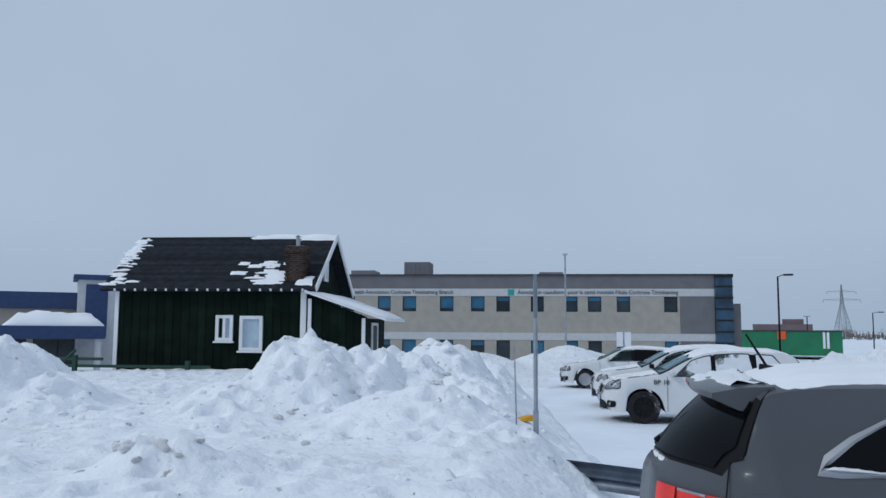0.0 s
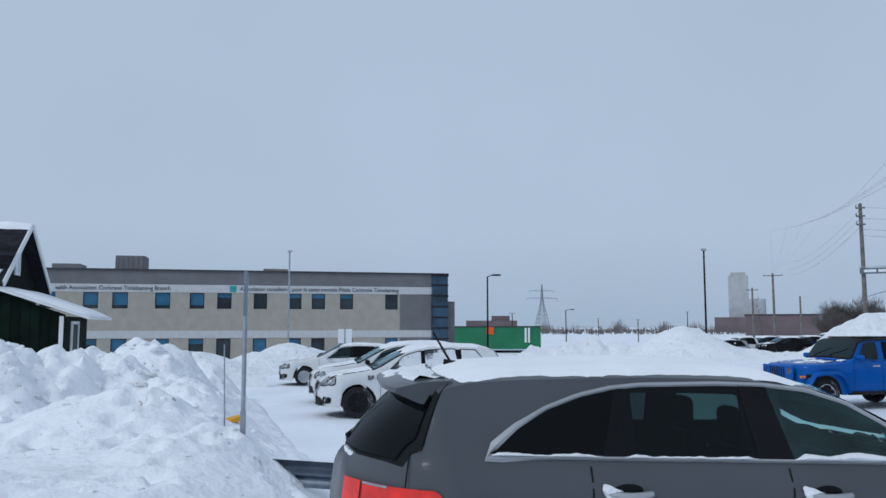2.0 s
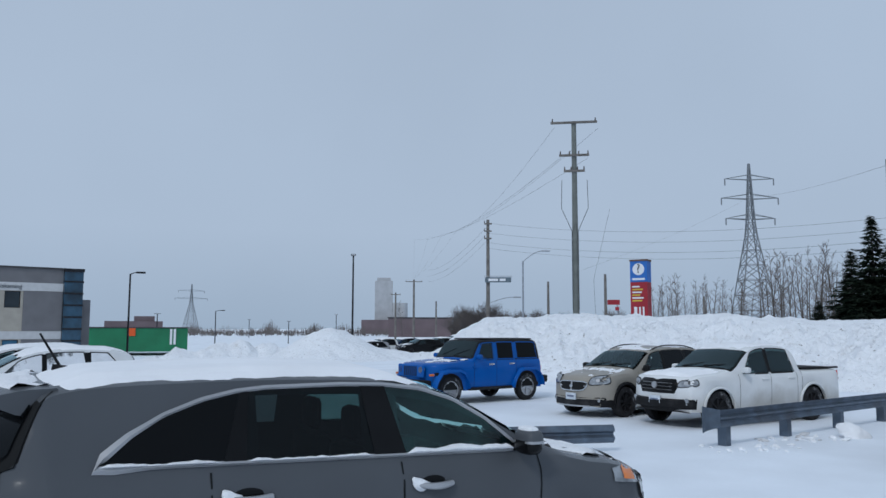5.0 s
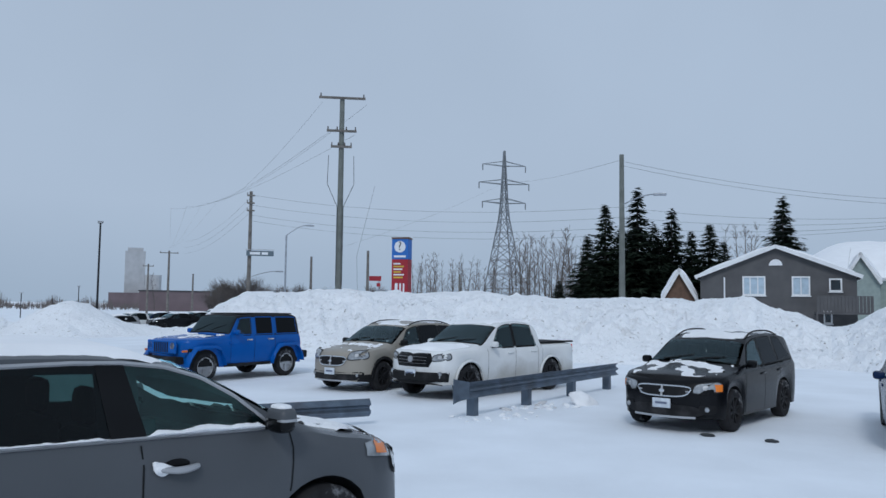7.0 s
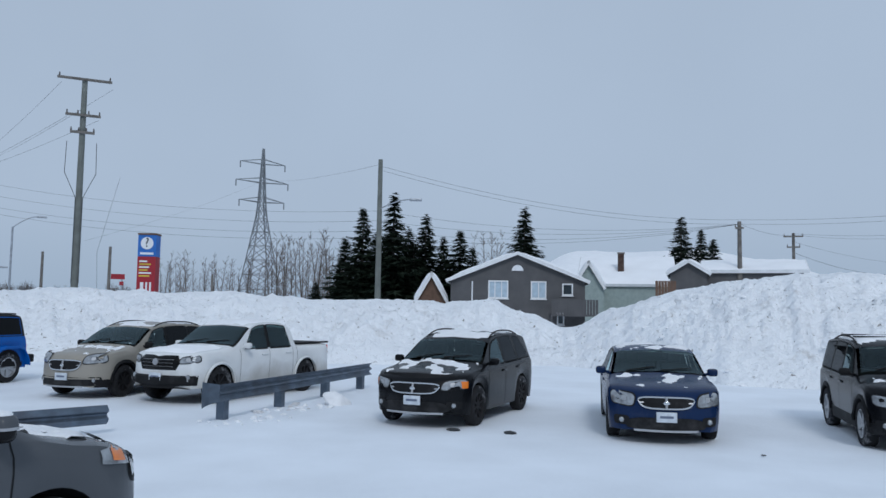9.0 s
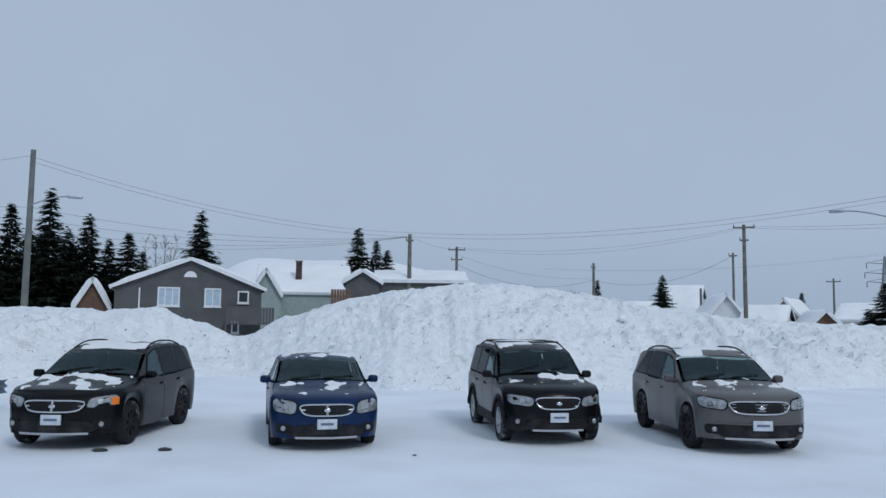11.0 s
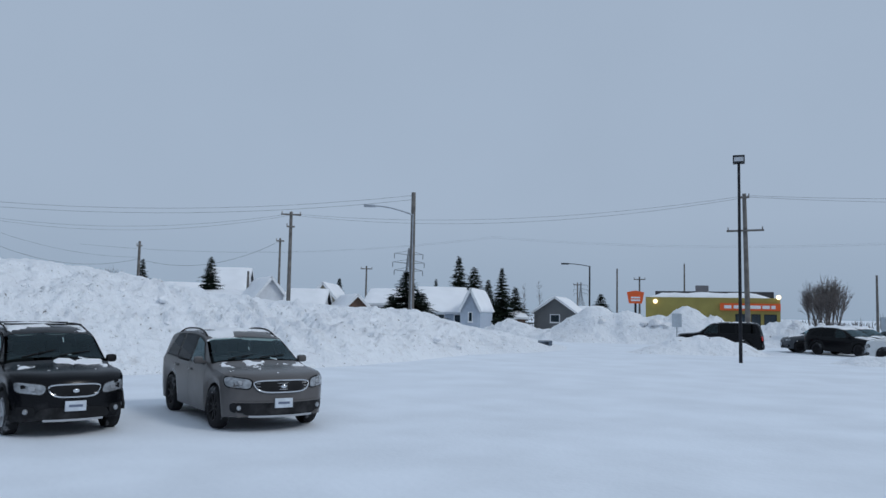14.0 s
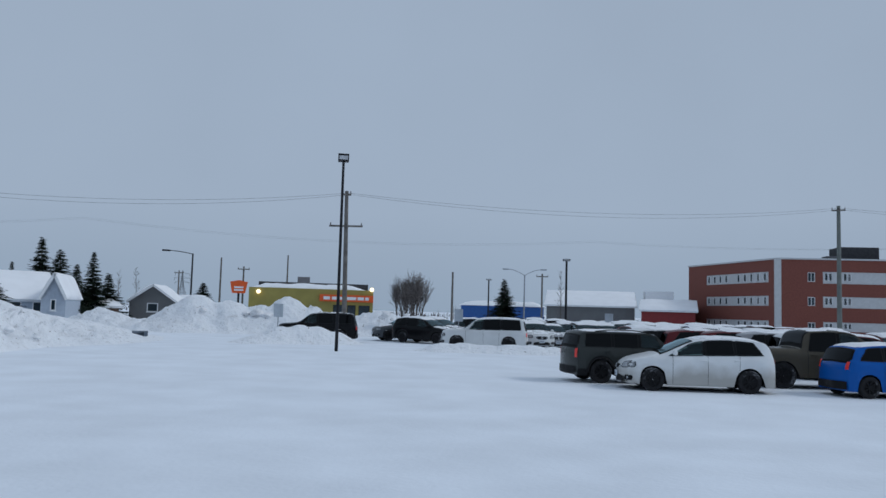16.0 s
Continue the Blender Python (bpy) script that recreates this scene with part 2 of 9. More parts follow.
M_GALV = mat("galvanised_steel", (0.36, 0.39, 0.43), 0.45, 0.75, vary=0.15, scale=5.0, bump=0.1)
M_RAIL = mat("weathered_guardrail_steel", (0.12, 0.155, 0.20), 0.5, 0.6, vary=0.22, scale=3.0, color2=(0.09, 0.10, 0.12), mix=(0.5, 0.7))
M_LATTICE = mat("pylon_steel", (0.22, 0.24, 0.26), 0.6, 0.5, vary=0.1)
M_WIRE = mat("cable_black", (0.05, 0.055, 0.06), 0.7)
M_INSUL = mat("brown_insulator", (0.06, 0.045, 0.04), 0.3)
M_GREENWALL = mat("dark_green_board", (0.004, 0.011, 0.0075), 0.85, vary=0.35, scale=1.5, bump=0.3, bump_scale=10.0, rnd=0.3)
M_GREENTRIM = mat("green_fence_paint", (0.012, 0.05, 0.035), 0.7, vary=0.2)
M_WHITE = mat("white_trim_paint", (0.74, 0.76, 0.78), 0.55, vary=0.06, scale=2.0)
M_SHINGLE = mat("dark_asphalt_shingle", (0.020, 0.023, 0.029), 0.9, vary=0.25, scale=5.0, bump=0.6, bump_scale=20.0, rnd=0.25)
M_BRICKRED = mat("red_brick", (0.20, 0.062, 0.045), 0.85, vary=0.22, scale=7.0, bump=0.3, bump_scale=25.0)
M_CHIMBRICK = mat("chimney_brick", (0.062, 0.042, 0.036), 0.9, vary=0.3, scale=8.0, rnd=0.45)
M_MORTAR = mat("mortar", (0.22, 0.20, 0.19), 0.95)
M_BLOCK = mat("taupe_masonry", (0.37, 0.345, 0.30), 0.85, vary=0.07, scale=1.5, bump=0.2, bump_scale=8.0)
M_BLOCKDARK = mat("dark_grey_cladding", (0.155, 0.155, 0.165), 0.8, vary=0.08, scale=1.0)
M_BAND = mat("pale_stone_band", (0.52, 0.53, 0.54), 0.75, vary=0.05)
M_WINBLUE = mat("blue_window_blind", (0.025, 0.13, 0.23), 0.25, vary=0.25, scale=0.4)
M_WINDARK = mat("dark_window_glass", (0.022, 0.035, 0.045), 0.12, vary=0.4, scale=0.5)
M_TOWERGLASS = mat("blue_curtain_glass", (0.02, 0.06, 0.10), 0.15, vary=0.5, scale=0.6)
M_NAVY = mat("navy_metal_fascia", (0.018, 0.045, 0.13), 0.5, vary=0.15)
M_GREENSHED = mat("bright_green_cladding", (0.008, 0.17, 0.075), 0.6, vary=0.12, scale=0.5)
M_ORANGE = mat("orange_sign_face", (0.72, 0.10, 0.015), 0.5, vary=0.05)
M_YELLOWWALL = mat("mustard_wall", (0.29, 0.245, 0.065), 0.7, vary=0.1, scale=0.7)
M_BLUEWALL = mat("blue_metal_wall", (0.02, 0.10, 0.33), 0.6, vary=0.1)
M_REDWALL = mat("red_metal_wall", (0.22, 0.02, 0.02), 0.6, vary=0.1)
M_GREYWALL = mat("grey_siding", (0.13, 0.135, 0.14), 0.75, vary=0.08, scale=1.0)
M_HOUSEGREY = mat("grey_vinyl_siding", (0.105, 0.105, 0.11), 0.75, vary=0.1, scale=1.0)
M_MINT = mat("mint_siding", (0.30, 0.37, 0.36), 0.75, vary=0.08)
M_CREAM = mat("cream_siding", (0.42, 0.39, 0.31), 0.75, vary=0.08)
M_WHITEWALL = mat("white_siding", (0.66, 0.68, 0.71), 0.75, vary=0.05)
M_PALEBLUE = mat("pale_blue_siding", (0.40, 0.46, 0.54), 0.75, vary=0.06)
M_BROWNWALL = mat("brown_wall", (0.14, 0.085, 0.06), 0.85, vary=0.15)
M_DARKROOF = mat("dark_roof", (0.05, 0.05, 0.055), 0.85, vary=0.2)
M_CURTAIN = mat("pale_blue_curtain", (0.42, 0.53, 0.62), 0.8, vary=0.1, scale=3.0)
# far concrete and brick: base colours lightened to stand in for distance haze
M_CONCRETE = mat("haze_paled_concrete", (0.42, 0.435, 0.455), 0.9, vary=0.1, scale=0.3)
M_FARBRICK = mat("haze_paled_brown_brick", (0.15, 0.115, 0.125), 0.9, vary=0.15, scale=0.2)
M_SPRUCE = mat("spruce_needles", (0.016, 0.026, 0.017), 0.85, vary=0.4, scale=1.5)
M_BARK = mat("grey_bark", (0.10, 0.088, 0.08), 0.9, vary=0.2, scale=3.0)
M_TWIG = mat("bare_twigs", (0.13, 0.115, 0.11), 0.95, vary=0.2)
M_RED = mat("red_sign_paint", (0.32, 0.012, 0.025), 0.5, vary=0.06)
M_BLUE = mat("blue_sign_paint", (0.015, 0.14, 0.48), 0.5, vary=0.06)
M_SIGNWHITE = mat("white_sign_face", (0.75, 0.77, 0.80), 0.5, vary=0.03)
M_SIGNYELLOW = mat("yellow_lettering", (0.60, 0.42, 0.05), 0.6)
M_TEXT = mat("dark_lettering", (0.06, 0.07, 0.08), 0.6)
M_YELLOW = mat("yellow_plastic", (0.75, 0.36, 0.01), 0.55, vary=0.05)
M_LAMPLENS = mat("lamp_lens", (0.5, 0.52, 0.55), 0.3)
M_LIT = glow_mat("lit_wall_lamp", (1.0, 0.82, 0.5), 2.0)

for m_ in (M_GREENWALL, M_SHINGLE, M_CHIMBRICK, M_WIRE, M_BLACKMETAL, M_SPRUCE, M_POLE, M_HOUSEGREY, M_BARK):
    m_.node_tree.nodes["Principled BSDF"].inputs["Specular IOR Level"].default_value = 0.12

# ---- ground: one snow sheet to the horizon ----


def ground_z(x, y):
    r = math.hypot(x, y)
    a = math.degrees(math.atan2(x, y))
    n_fall = smooth01((y - 34) / 26) * smooth01((45 - abs(a - 8)) / 20) * (1 - smooth01((r - 110) / 80))
    e_rise = smooth01((r - 38) / 25) * smooth01((a - 62) / 15) * smooth01((128 - a) / 15)
    mound = 0.20 * smooth01((4.3 - math.hypot(x - 3.6, y - 4.4)) / 1.6)
    return -1.4 * n_fall + 1.0 * e_rise + mound


bm = B()
radii = [0.0]
rr = 1.0
while rr < 3200:
    radii.append(rr)
    rr *= 1.045 if rr < 200 else 1.15
NA = 240
rings = []
for r in radii[1:]:
    ring = []
    for i in range(NA):
        a = 2 * math.pi * i / NA
        x, y = r * math.sin(a), r * math.cos(a)
        z = ground_z(x, y)
        if r < 90:
            z += 0.007 * fbm(x * 0.25, y * 0.25, 3.3) + 0.006 * fbm(x * 1.3, y * 1.3, 1.0)
        ring.append(bm.verts.new((x, y, z)))
    rings.append(ring)
c0 = bm.verts.new((0, 0, 0))
for i in range(NA):
    bm.faces.new((c0, rings[0][(i + 1) % NA], rings[0][i]))
for p, q in zip(rings, rings[1:]):
    for i in range(NA):
        j = (i + 1) % NA
        bm.faces.new((p[i], p[j], q[j], q[i]))
tagged(part("ground", bm, M_SNOW, smooth=60), "snow-covered parking lot packed smooth by tyres", "ground", kind="structure")


# ---- snow banks ----
def lumps(x, y, s=1.0):
    """Uneven blocks and crumbs of ploughed snow."""
    v = 0.24 * fbm(x * 0.45 / s, y * 0.45 / s, 0.0, 3) + 0.10 * abs(fbm(x * 1.5 / s, y * 1.5 / s, 5.0)) + 0.085 * fbm(x * 3.2 / s, y * 3.2 / s, 9.0, 4)
    pit = noise.voronoi(Vector((x * 2.3 / s, y * 2.3 / s, 6.0)))[0][0]
    v -= 0.26 * max(0.0, 0.30 - pit) / 0.30 * max(0.0, 0.6 + noise.noise(Vector((x * 0.5, y * 0.5, 3.0))))
    cell = noise.voronoi(Vector((x * 1.4 / s, y * 1.4 / s, 2.0)))[0][0]
    return v + 0.16 * max(0.0, 0.35 - cell) + chunks(x, y, 1.7 / s, 0.17) + chunks(x + 40, y, 3.8 / s, 0.12)


def chunks(x, y, k, high):
    """Broken clods with steep sides: some cells of a Voronoi pattern stand proud, each by its own height."""
    wob = 0.18 * noise.noise(Vector((x * k * 1.7, y * k * 1.7, 8.0)))
    d, pts = noise.voronoi(Vector((x * k, y * k, 0.5)))
    tall = noise.cell(pts[0] * 7.3) * 0.5 + 0.5
    if tall < 0.35:
        return 0.0
    return high * (tall - 0.25) * smooth01((d[1] - d[0] + wob) * 1.5)


def grid_sheet(bm, cols):
    rows_v = [[bm.verts.new(p) for p in col] for col in cols]
    for p, q in zip(rows_v, rows_v[1:]):
        for i in range(len(p) - 1):
            bm.faces.new((p[i], p[i + 1], q[i + 1], q[i]))


# bearing, front foot, crest distance, crest elevation
EAST = [(45.0, 34, 40, -2.7), (48.0, 34, 40, -1.3), (49.4, 33.5, 40, -0.1), (51.3, 33, 40, 0.85), (58.0, 32.5, 40, 1.15), (63.1, 32, 40, 0.92), (67.5, 31, 39, 1.12),
        (73.2, 31, 38, 0.62), (78.4, 31, 38, 0.82), (82.4, 31, 38, 0.64), (86.2, 31, 38, 0.84), (87.3, 31.5, 38, 0.2), (89.2, 32, 38, -0.25), (90.6, 32, 38, -1.0), (91.8, 31.5, 37, -0.9),
        (94.0, 30, 36, 0.35), (97.6, 27.5, 35, 1.40), (101.6, 25.5, 34.5, 2.38), (105.7, 25.5, 34.5, 2.80), (108.6, 25.5, 34.5, 2.86), (113.2, 26, 35, 2.46), (116.5, 26.5, 35.5, 1.93),
        (120.9, 27.5, 36.5, 0.98), (125.7, 28.5, 38, 0.52), (130.5, 31, 40, 0.24), (134.6, 34.5, 43, 0.16), (138.6, 40.5, 48, -0.95), (142.5, 43.5, 51, -1.62), (144.1, 46, 52, -2.05), (145.5, 49, 53, -2.28)]
bm = B()
cols = []
az = 45.0
while az <= 145.5:
    r0, rc, el = interp(az, EAST, 1), interp(az, EAST, 2), interp(az, EAST, 3)
    zc = up(el, rc)
    zc = max(zc, 0.02)
    back = rc + 7.0
    col = []
    k = 0
    n_r = 125
    for k in range(n_r + 1):
        r = r0 - 1.0 + (back - r0 + 1.0) * k / n_r
        p = polar(az, r)
        if r <= rc:
            f = (r - r0) / (rc - r0)
            f = max(0.0, f)
            h = zc * (1 - (1 - min(1, f)) ** 1.55) if f > 0 else 0.0
            fade = smooth01(f * 3.0)
        else:
            f = (r - rc) / 7.0
            g = ground_z(p.x, p.y)
            h = zc + (g - 0.2 - zc) * smooth01(f)
            fade = 1 - smooth01(f)
        amp = min(1.0, zc / 1.6) * fade
        # gullies that run down the face
        gul = 0.14 * noise.noise(Vector((az * 0.9, r * 0.10, 1.0))) + 0.13 * noise.noise(Vector((az * 2.6 + 0.25 * r, r * 0.12, 4.0)))
        crest_guard = 0.35 + 0.65 * smooth01((abs(r - rc) - 0.5) / 2.0)
        streak_ = smooth01((az - 109) / 6) * smooth01((143 - az) / 6)
        gul = gul * (1 - 0.75 * streak_) + 0.30 * streak_ * noise.noise(Vector((az * 1.4 + 0.85 * (r - r0), 3.0, r * 0.05)))
        h += amp * ((lumps(p.x, p.y) - 0.08) * 1.35 * crest_guard + gul * crest_guard)
        if fade <= 0.0:
            h = min(h, -0.06)
        p.z = h if fade > 0 else -0.08
        col.append(p)
    cols.append(col)
    az += 0.19
grid_sheet(bm, cols)
tagged(part("snow_bank", bm, M_BANK, smooth=75), "long high bank of ploughed snow with dirty crumbly face", "snow bank")

# ---- snow field and piles beside the hut ----
HUMPS = [(-1.75, 15.5, 1.25, 1.3, 1.7), (-0.7, 15.8, 1.02, 1.0, 1.6), (0.1, 16.2, 0.72, 1.2, 1.6), (0.95, 18.6, 1.22, 1.15, 1.6), (0.0, 18.4, 0.95, 0.9, 1.5), (1.7, 19.0, 0.85, 0.7, 1.4), (2.9, 23.5, 0.65, 0.8, 1.3),
         (-7.2, 15.6, 1.05, 1.0, 2.0), (-6.2, 15.2, 0.6, 0.8, 1.6), (-8.5, 16.4, 0.9, 1.2, 2.2), (-2.8, 15.2, 0.55, 1.0, 1.8), (0.2, 12.8, 0.45, 1.3, 2.0), (1.2, 14.8, 0.6, 1.1, 2.0), (-2.45, 8.4, 0.42, 0.65, 0.6), (-2.0, 8.6, 0.25, 0.5, 0.5), (-5.2, 9.0, 0.25, 0.9, 1.0), (1.5, 10.3, 0.22, 0.7, 0.8), (0.8, 9.8, 0.18, 0.8, 0.9)]


def field_edge(y):
    return interp(y, [(3, 0.2), (7, 1.2), (9, 2.1), (11, 2.5), (14, 2.7), (18, 3.1), (22, 3.6), (26, 3.0), (30, 1.5)])


FOOT = {}


def foothole(i, j):
    """Centre, depth and reach of the hollow in one half-metre cell of trodden snow, if it has one."""
    if (i, j) not in FOOT:
        rg = random.Random(i * 7919 + j * 104729)
        some = rg.random() > 0.45
        FOOT[i, j] = ((i + rg.random()) * 0.5, (j + rg.random()) * 0.5, rg.uniform(0.05, 0.20), rg.uniform(0.10, 0.19)) if some else None
    return FOOT[i, j]


def footholes(x, y):
    d = 0.0
    ci, cj = math.floor(x / 0.5), math.floor(y / 0.5)
    for i in (ci - 1, ci, ci + 1):
        for j in (cj - 1, cj, cj + 1):
            f = foothole(i, j)
            if f:
                q = ((x - f[0]) ** 2 + (y - f[1]) ** 2) / f[3] ** 2
                if q < 6:
                    d += f[2] * (math.exp(-q) - 0.35 * math.exp(-(math.sqrt(q) - 1.6) ** 2 * 3))
    return d


def field_z(x, y):
    base = 0.62 * smooth01((field_edge(y) + 0.9 - x) / 2.2) * smooth01((y - 4.2) / 2.6)
    h = base + 0.10 * fbm(x * 0.35, y * 0.35, 7.0)
    rough = 0.14
    top = 0.0
    for hx, hy, hh, sx, sy in HUMPS:
        g = math.exp(-(((x - hx) / sx) ** 2 + ((y - hy) / sy) ** 2) ** 1.35)
        top = max(top, hh * g)
        rough += 0.95 * g * min(1, hh)
    h += top
    fade = smooth01(base / 0.3)
    h += fade * (min(1.25, rough) * (lumps(x, y) * 1.0 - 0.06) - footholes(x, y))
    k = smooth01(base / 0.10)
    return h * k - 0.09 * (1 - k)


bm = B()
cols = []
x = -17.0
while x <= 5.6:
    col = []
    y = 4.2
    while y <= 29.0:
        fx = smooth01((x + 17.0) / 1.0)
        z = field_z(x, y) if y < 28.6 else 0.35
        col.append(Vector((x, y, z)))
        y += 0.07 if y < 17 else 0.12
    cols.append(col)
    x += 0.08 if x > -9 else 0.16
grid_sheet(bm, cols)
tagged(part("snow_pile", bm, M_FIELD, smooth=75), "deep snow field with lumpy ploughed piles and footholes", "snow pile")


def pile(name, pts, label, rough=0.5, step=0.25, material=None):
    """A free-standing ridge of snow: rows of bearing, distance, top height, spread along and across."""
    bm = B()
    cs = [polar(a, r) for a, r, h, s in pts]
    x0, x1 = min(c.x - 2.3 * p[3] for c, p in zip(cs, pts)), max(c.x + 2.3 * p[3] for c, p in zip(cs, pts))
    y0, y1 = min(c.y - 2.3 * p[3] for c, p in zip(cs, pts)), max(c.y + 2.3 * p[3] for c, p in zip(cs, pts))
    nx, ny = max(4, int((x1 - x0) / step)), max(4, int((y1 - y0) / step))
    cols = []
    for i in range(nx + 1):
        col = []
        for j in range(ny + 1):
            x, y = x0 + (x1 - x0) * i / nx, y0 + (y1 - y0) * j / ny
            h = 0.0
            for c, p in zip(cs, pts):
                g = math.exp(-((x - c.x) ** 2 + (y - c.y) ** 2) / p[3] ** 2)
                h = max(h, p[2] * g) + 0.12 * min(h, p[2] * g)
            f = smooth01(h / 0.5)
            h += f * rough * (lumps(x, y) - 0.05)
            gz = ground_z(x, y)
            col.append(Vector((x, y, gz + h - 0.12)))
        cols.append(col)
    grid_sheet(bm, cols)
    return tagged(part(name, bm, material or M_BANK, smooth=75), label, "snow pile")


pile("snow_pile", [(39.9, 60, 2.5, 3.6), (37.9, 60, 1.1, 2.6), (36.0, 61, 0.85, 2.4), (42.0, 60, 1.2, 2.8), (44.3, 60, 0.75, 2.6), (46.6, 59, 0.5, 2.8)], "steep heap of ploughed snow across the lot", 0.7)
pile("snow_pile", [(28.4, 66, 1.3, 2.2), (30.0, 66, 1.9, 2.2), (31.3, 66, 1.6, 1.8), (32.6, 67, 2.2, 2.2), (34.0, 67, 2.3, 2.0), (35.6, 68, 2.0, 2.2), (37.0, 68, 1.7, 2.0)], "low ridge of dirty snow beside the lot", 1.3)
pile("snow_pile", [(10.8, 40, 1.0, 2.2), (12.7, 41, 1.45, 2.4), (14.2, 42, 1.2, 2.4), (15.6, 43, 1.0, 2.2), (7.2, 38, 1.2, 2.0)], "rounded ridge of ploughed snow near the clinic", 0.5)
pile("snow_pile", [(141.5, 70, 1.5, 3.0), (144.6, 68, 1.0, 3.0), (146.0, 66, 1.8, 2.6), (147.4, 66, 2.6, 2.6), (149.4, 66, 2.3, 2.6), (151.4, 66, 2.0, 2.6), (153.4, 66, 2.7, 2.4), (155.2, 66, 2.0, 2.4), (157, 67, 1.6, 2.4), (158.9, 67, 1.5, 2.6), (160.4, 67, 1.9, 2.6), (162.0, 67, 0.9, 2.6)], "ridge of ploughed snow with dirty clods before the shop", 1.5)
pile("snow_pile", [(164.6, 43, 0.5, 1.4), (166, 43, 0.55, 1.3), (167.6, 43, 0.5, 1.3), (169.2, 43, 0.55, 1.3), (170.8, 43, 0.55, 1.3), (172.4, 43.5, 0.5, 1.4)], "low windrow of snow in front of the parked cars", 0.35)
pile("snow_pile", [(151.6, 48, 0.5, 1.6), (152.9, 48.5, 1.0, 1.4), (154.3, 48.7, 1.08, 1.3), (155.6, 48.7, 1.05, 1.3), (156.9, 48.7, 0.8, 1.2)], "low windrow of snow round the lamp base", 0.3)


# ---- buildings ----
def wall_holes(bm, x0, x1, z0, z1, holes, y0=0.0, t=0.3):
    """An upright slab with rectangular openings (x0, x1, z0, z1) right through it."""
    xs = sorted({x0, x1, *[h[0] for h in holes], *[h[1] for h in holes]})
    zs = sorted({z0, z1, *[h[2] for h in holes], *[h[3] for h in holes]})
    xs = [x for x in xs if x0 <= x <= x1]
    zs = [z for z in zs if z0 <= z <= z1]

    def solid(i, j):
        if i < 0 or j < 0 or i >= len(xs) - 1 or j >= len(zs) - 1:
            return False
        cx, cz = (xs[i] + xs[i + 1]) / 2, (zs[j] + zs[j + 1]) / 2
        return not any(h[0] < cx < h[1] and h[2] < cz < h[3] for h in holes)

    def quad(*pts):
        bm.faces.new([bm.verts.new(p) for p in pts])
    y1 = y0 + t
    for i in range(len(xs) - 1):
        for j in range(len(zs) - 1):
            if not solid(i, j):
                continue
            a, b, c, d = xs[i], xs[i + 1], zs[j], zs[j + 1]
            quad((a, y0, c), (b, y0, c), (b, y0, d), (a, y0, d))
            quad((a, y1, c), (a, y1, d), (b, y1, d), (b, y1, c))
            if not solid(i - 1, j):
                quad((a, y0, c), (a, y0, d), (a, y1, d), (a, y1, c))
            if not solid(i + 1, j):
                quad((b, y0, c), (b, y1, c), (b, y1, d), (b, y0, d))
            if not solid(i, j - 1):
                quad((a, y0, c), (a, y1, c), (b, y1, c), (b, y0, c))
            if not solid(i, j + 1):
                quad((a, y0, d), (b, y0, d), (b, y1, d), (a, y1, d))
    return bm


def add_window(parent, x0, x1, z0, z1, y, frame_m, pane_m, fw=0.06, mullion=0, trans=0, sill=True, proud=0.03, label="", m=None):
    """A window part with its frame, panes and sill, facing -y."""
    bm = B()
    wall_holes(bm, x0 - 0.0, x1 + 0.0, z0, z1, [(x0 + fw, x1 - fw, z0 + fw, z1 - fw)], y - proud, 0.10)
    for k in range(mullion):
        xm = x0 + (x1 - x0) * (k + 1) / (mullion + 1)
        box(bm, xm - fw * 0.4, xm + fw * 0.4, y - proud, y + 0.05, z0 + fw, z1 - fw)
    for k in range(trans):
        zm = z0 + (z1 - z0) * (k + 1) / (trans + 1)
        box(bm, x0 + fw, x1 - fw, y - proud + 0.004, y + 0.05, zm - fw * 0.4, zm + fw * 0.4)
    w = part("window", bm, frame_m, parent, label, m=m)
    bm = B()
    box(bm, x0 + fw * 0.8, x1 - fw * 0.8, y + 0.02, y + 0.035, z0 + fw * 0.8, z1 - fw * 0.8)
    part("pane", bm, pane_m, w)
    if sill:
        bm = B()
        box(bm, x0 - 0.05, x1 + 0.05, y - proud - 0.07, y + 0.02, z0 - 0.07, z0 - 0.005, 0.01)
        part("sill", bm, frame_m, w)
    return w


def snow_slab(bm, x0, x1, y0, y1, z, th, seed=0.0, nx=14, ny=8, slope=None):
    """Snow lying on a flat or pitched roof: soft edges, uneven top."""
    g = []
    for i in range(nx + 1):
        row = []
        for j in range(ny + 1):
            u, v = i / nx, j / ny
            x, y = x0 + (x1 - x0) * u, y0 + (y1 - y0) * v
            e = min(1, 7 * min(u, 1 - u) + 0.12) * min(1, 7 * min(v, 1 - v) + 0.12)
            zz = z + (slope(x, y) if slope else 0)
            row.append(bm.verts.new((x, y, zz + th * e * (0.9 + 0.35 * fbm(x * 0.5 + seed, y * 0.5, 1.0)))))
        g.append(row)
    for p, q in zip(g, g[1:]):
        for j in range(ny):
            bm.faces.new((p[j], p[j + 1], q[j + 1], q[j]))
    edge = [g[i][0] for i in range(nx + 1)] + [g[nx][j] for j in range(1, ny + 1)] + [g[i][ny] for i in range(nx - 1, -1, -1)] + [g[0][j] for j in range(ny - 1, 0, -1)]
    low = [bm.verts.new((v.co.x, v.co.y, z + (slope(v.co.x, v.co.y) if slope else 0) - 0.01)) for v in edge]
    for i in range(len(edge)):
        j = (i + 1) % len(edge)
        bm.faces.new((edge[i], low[i], low[j], edge[j]))
    return bm


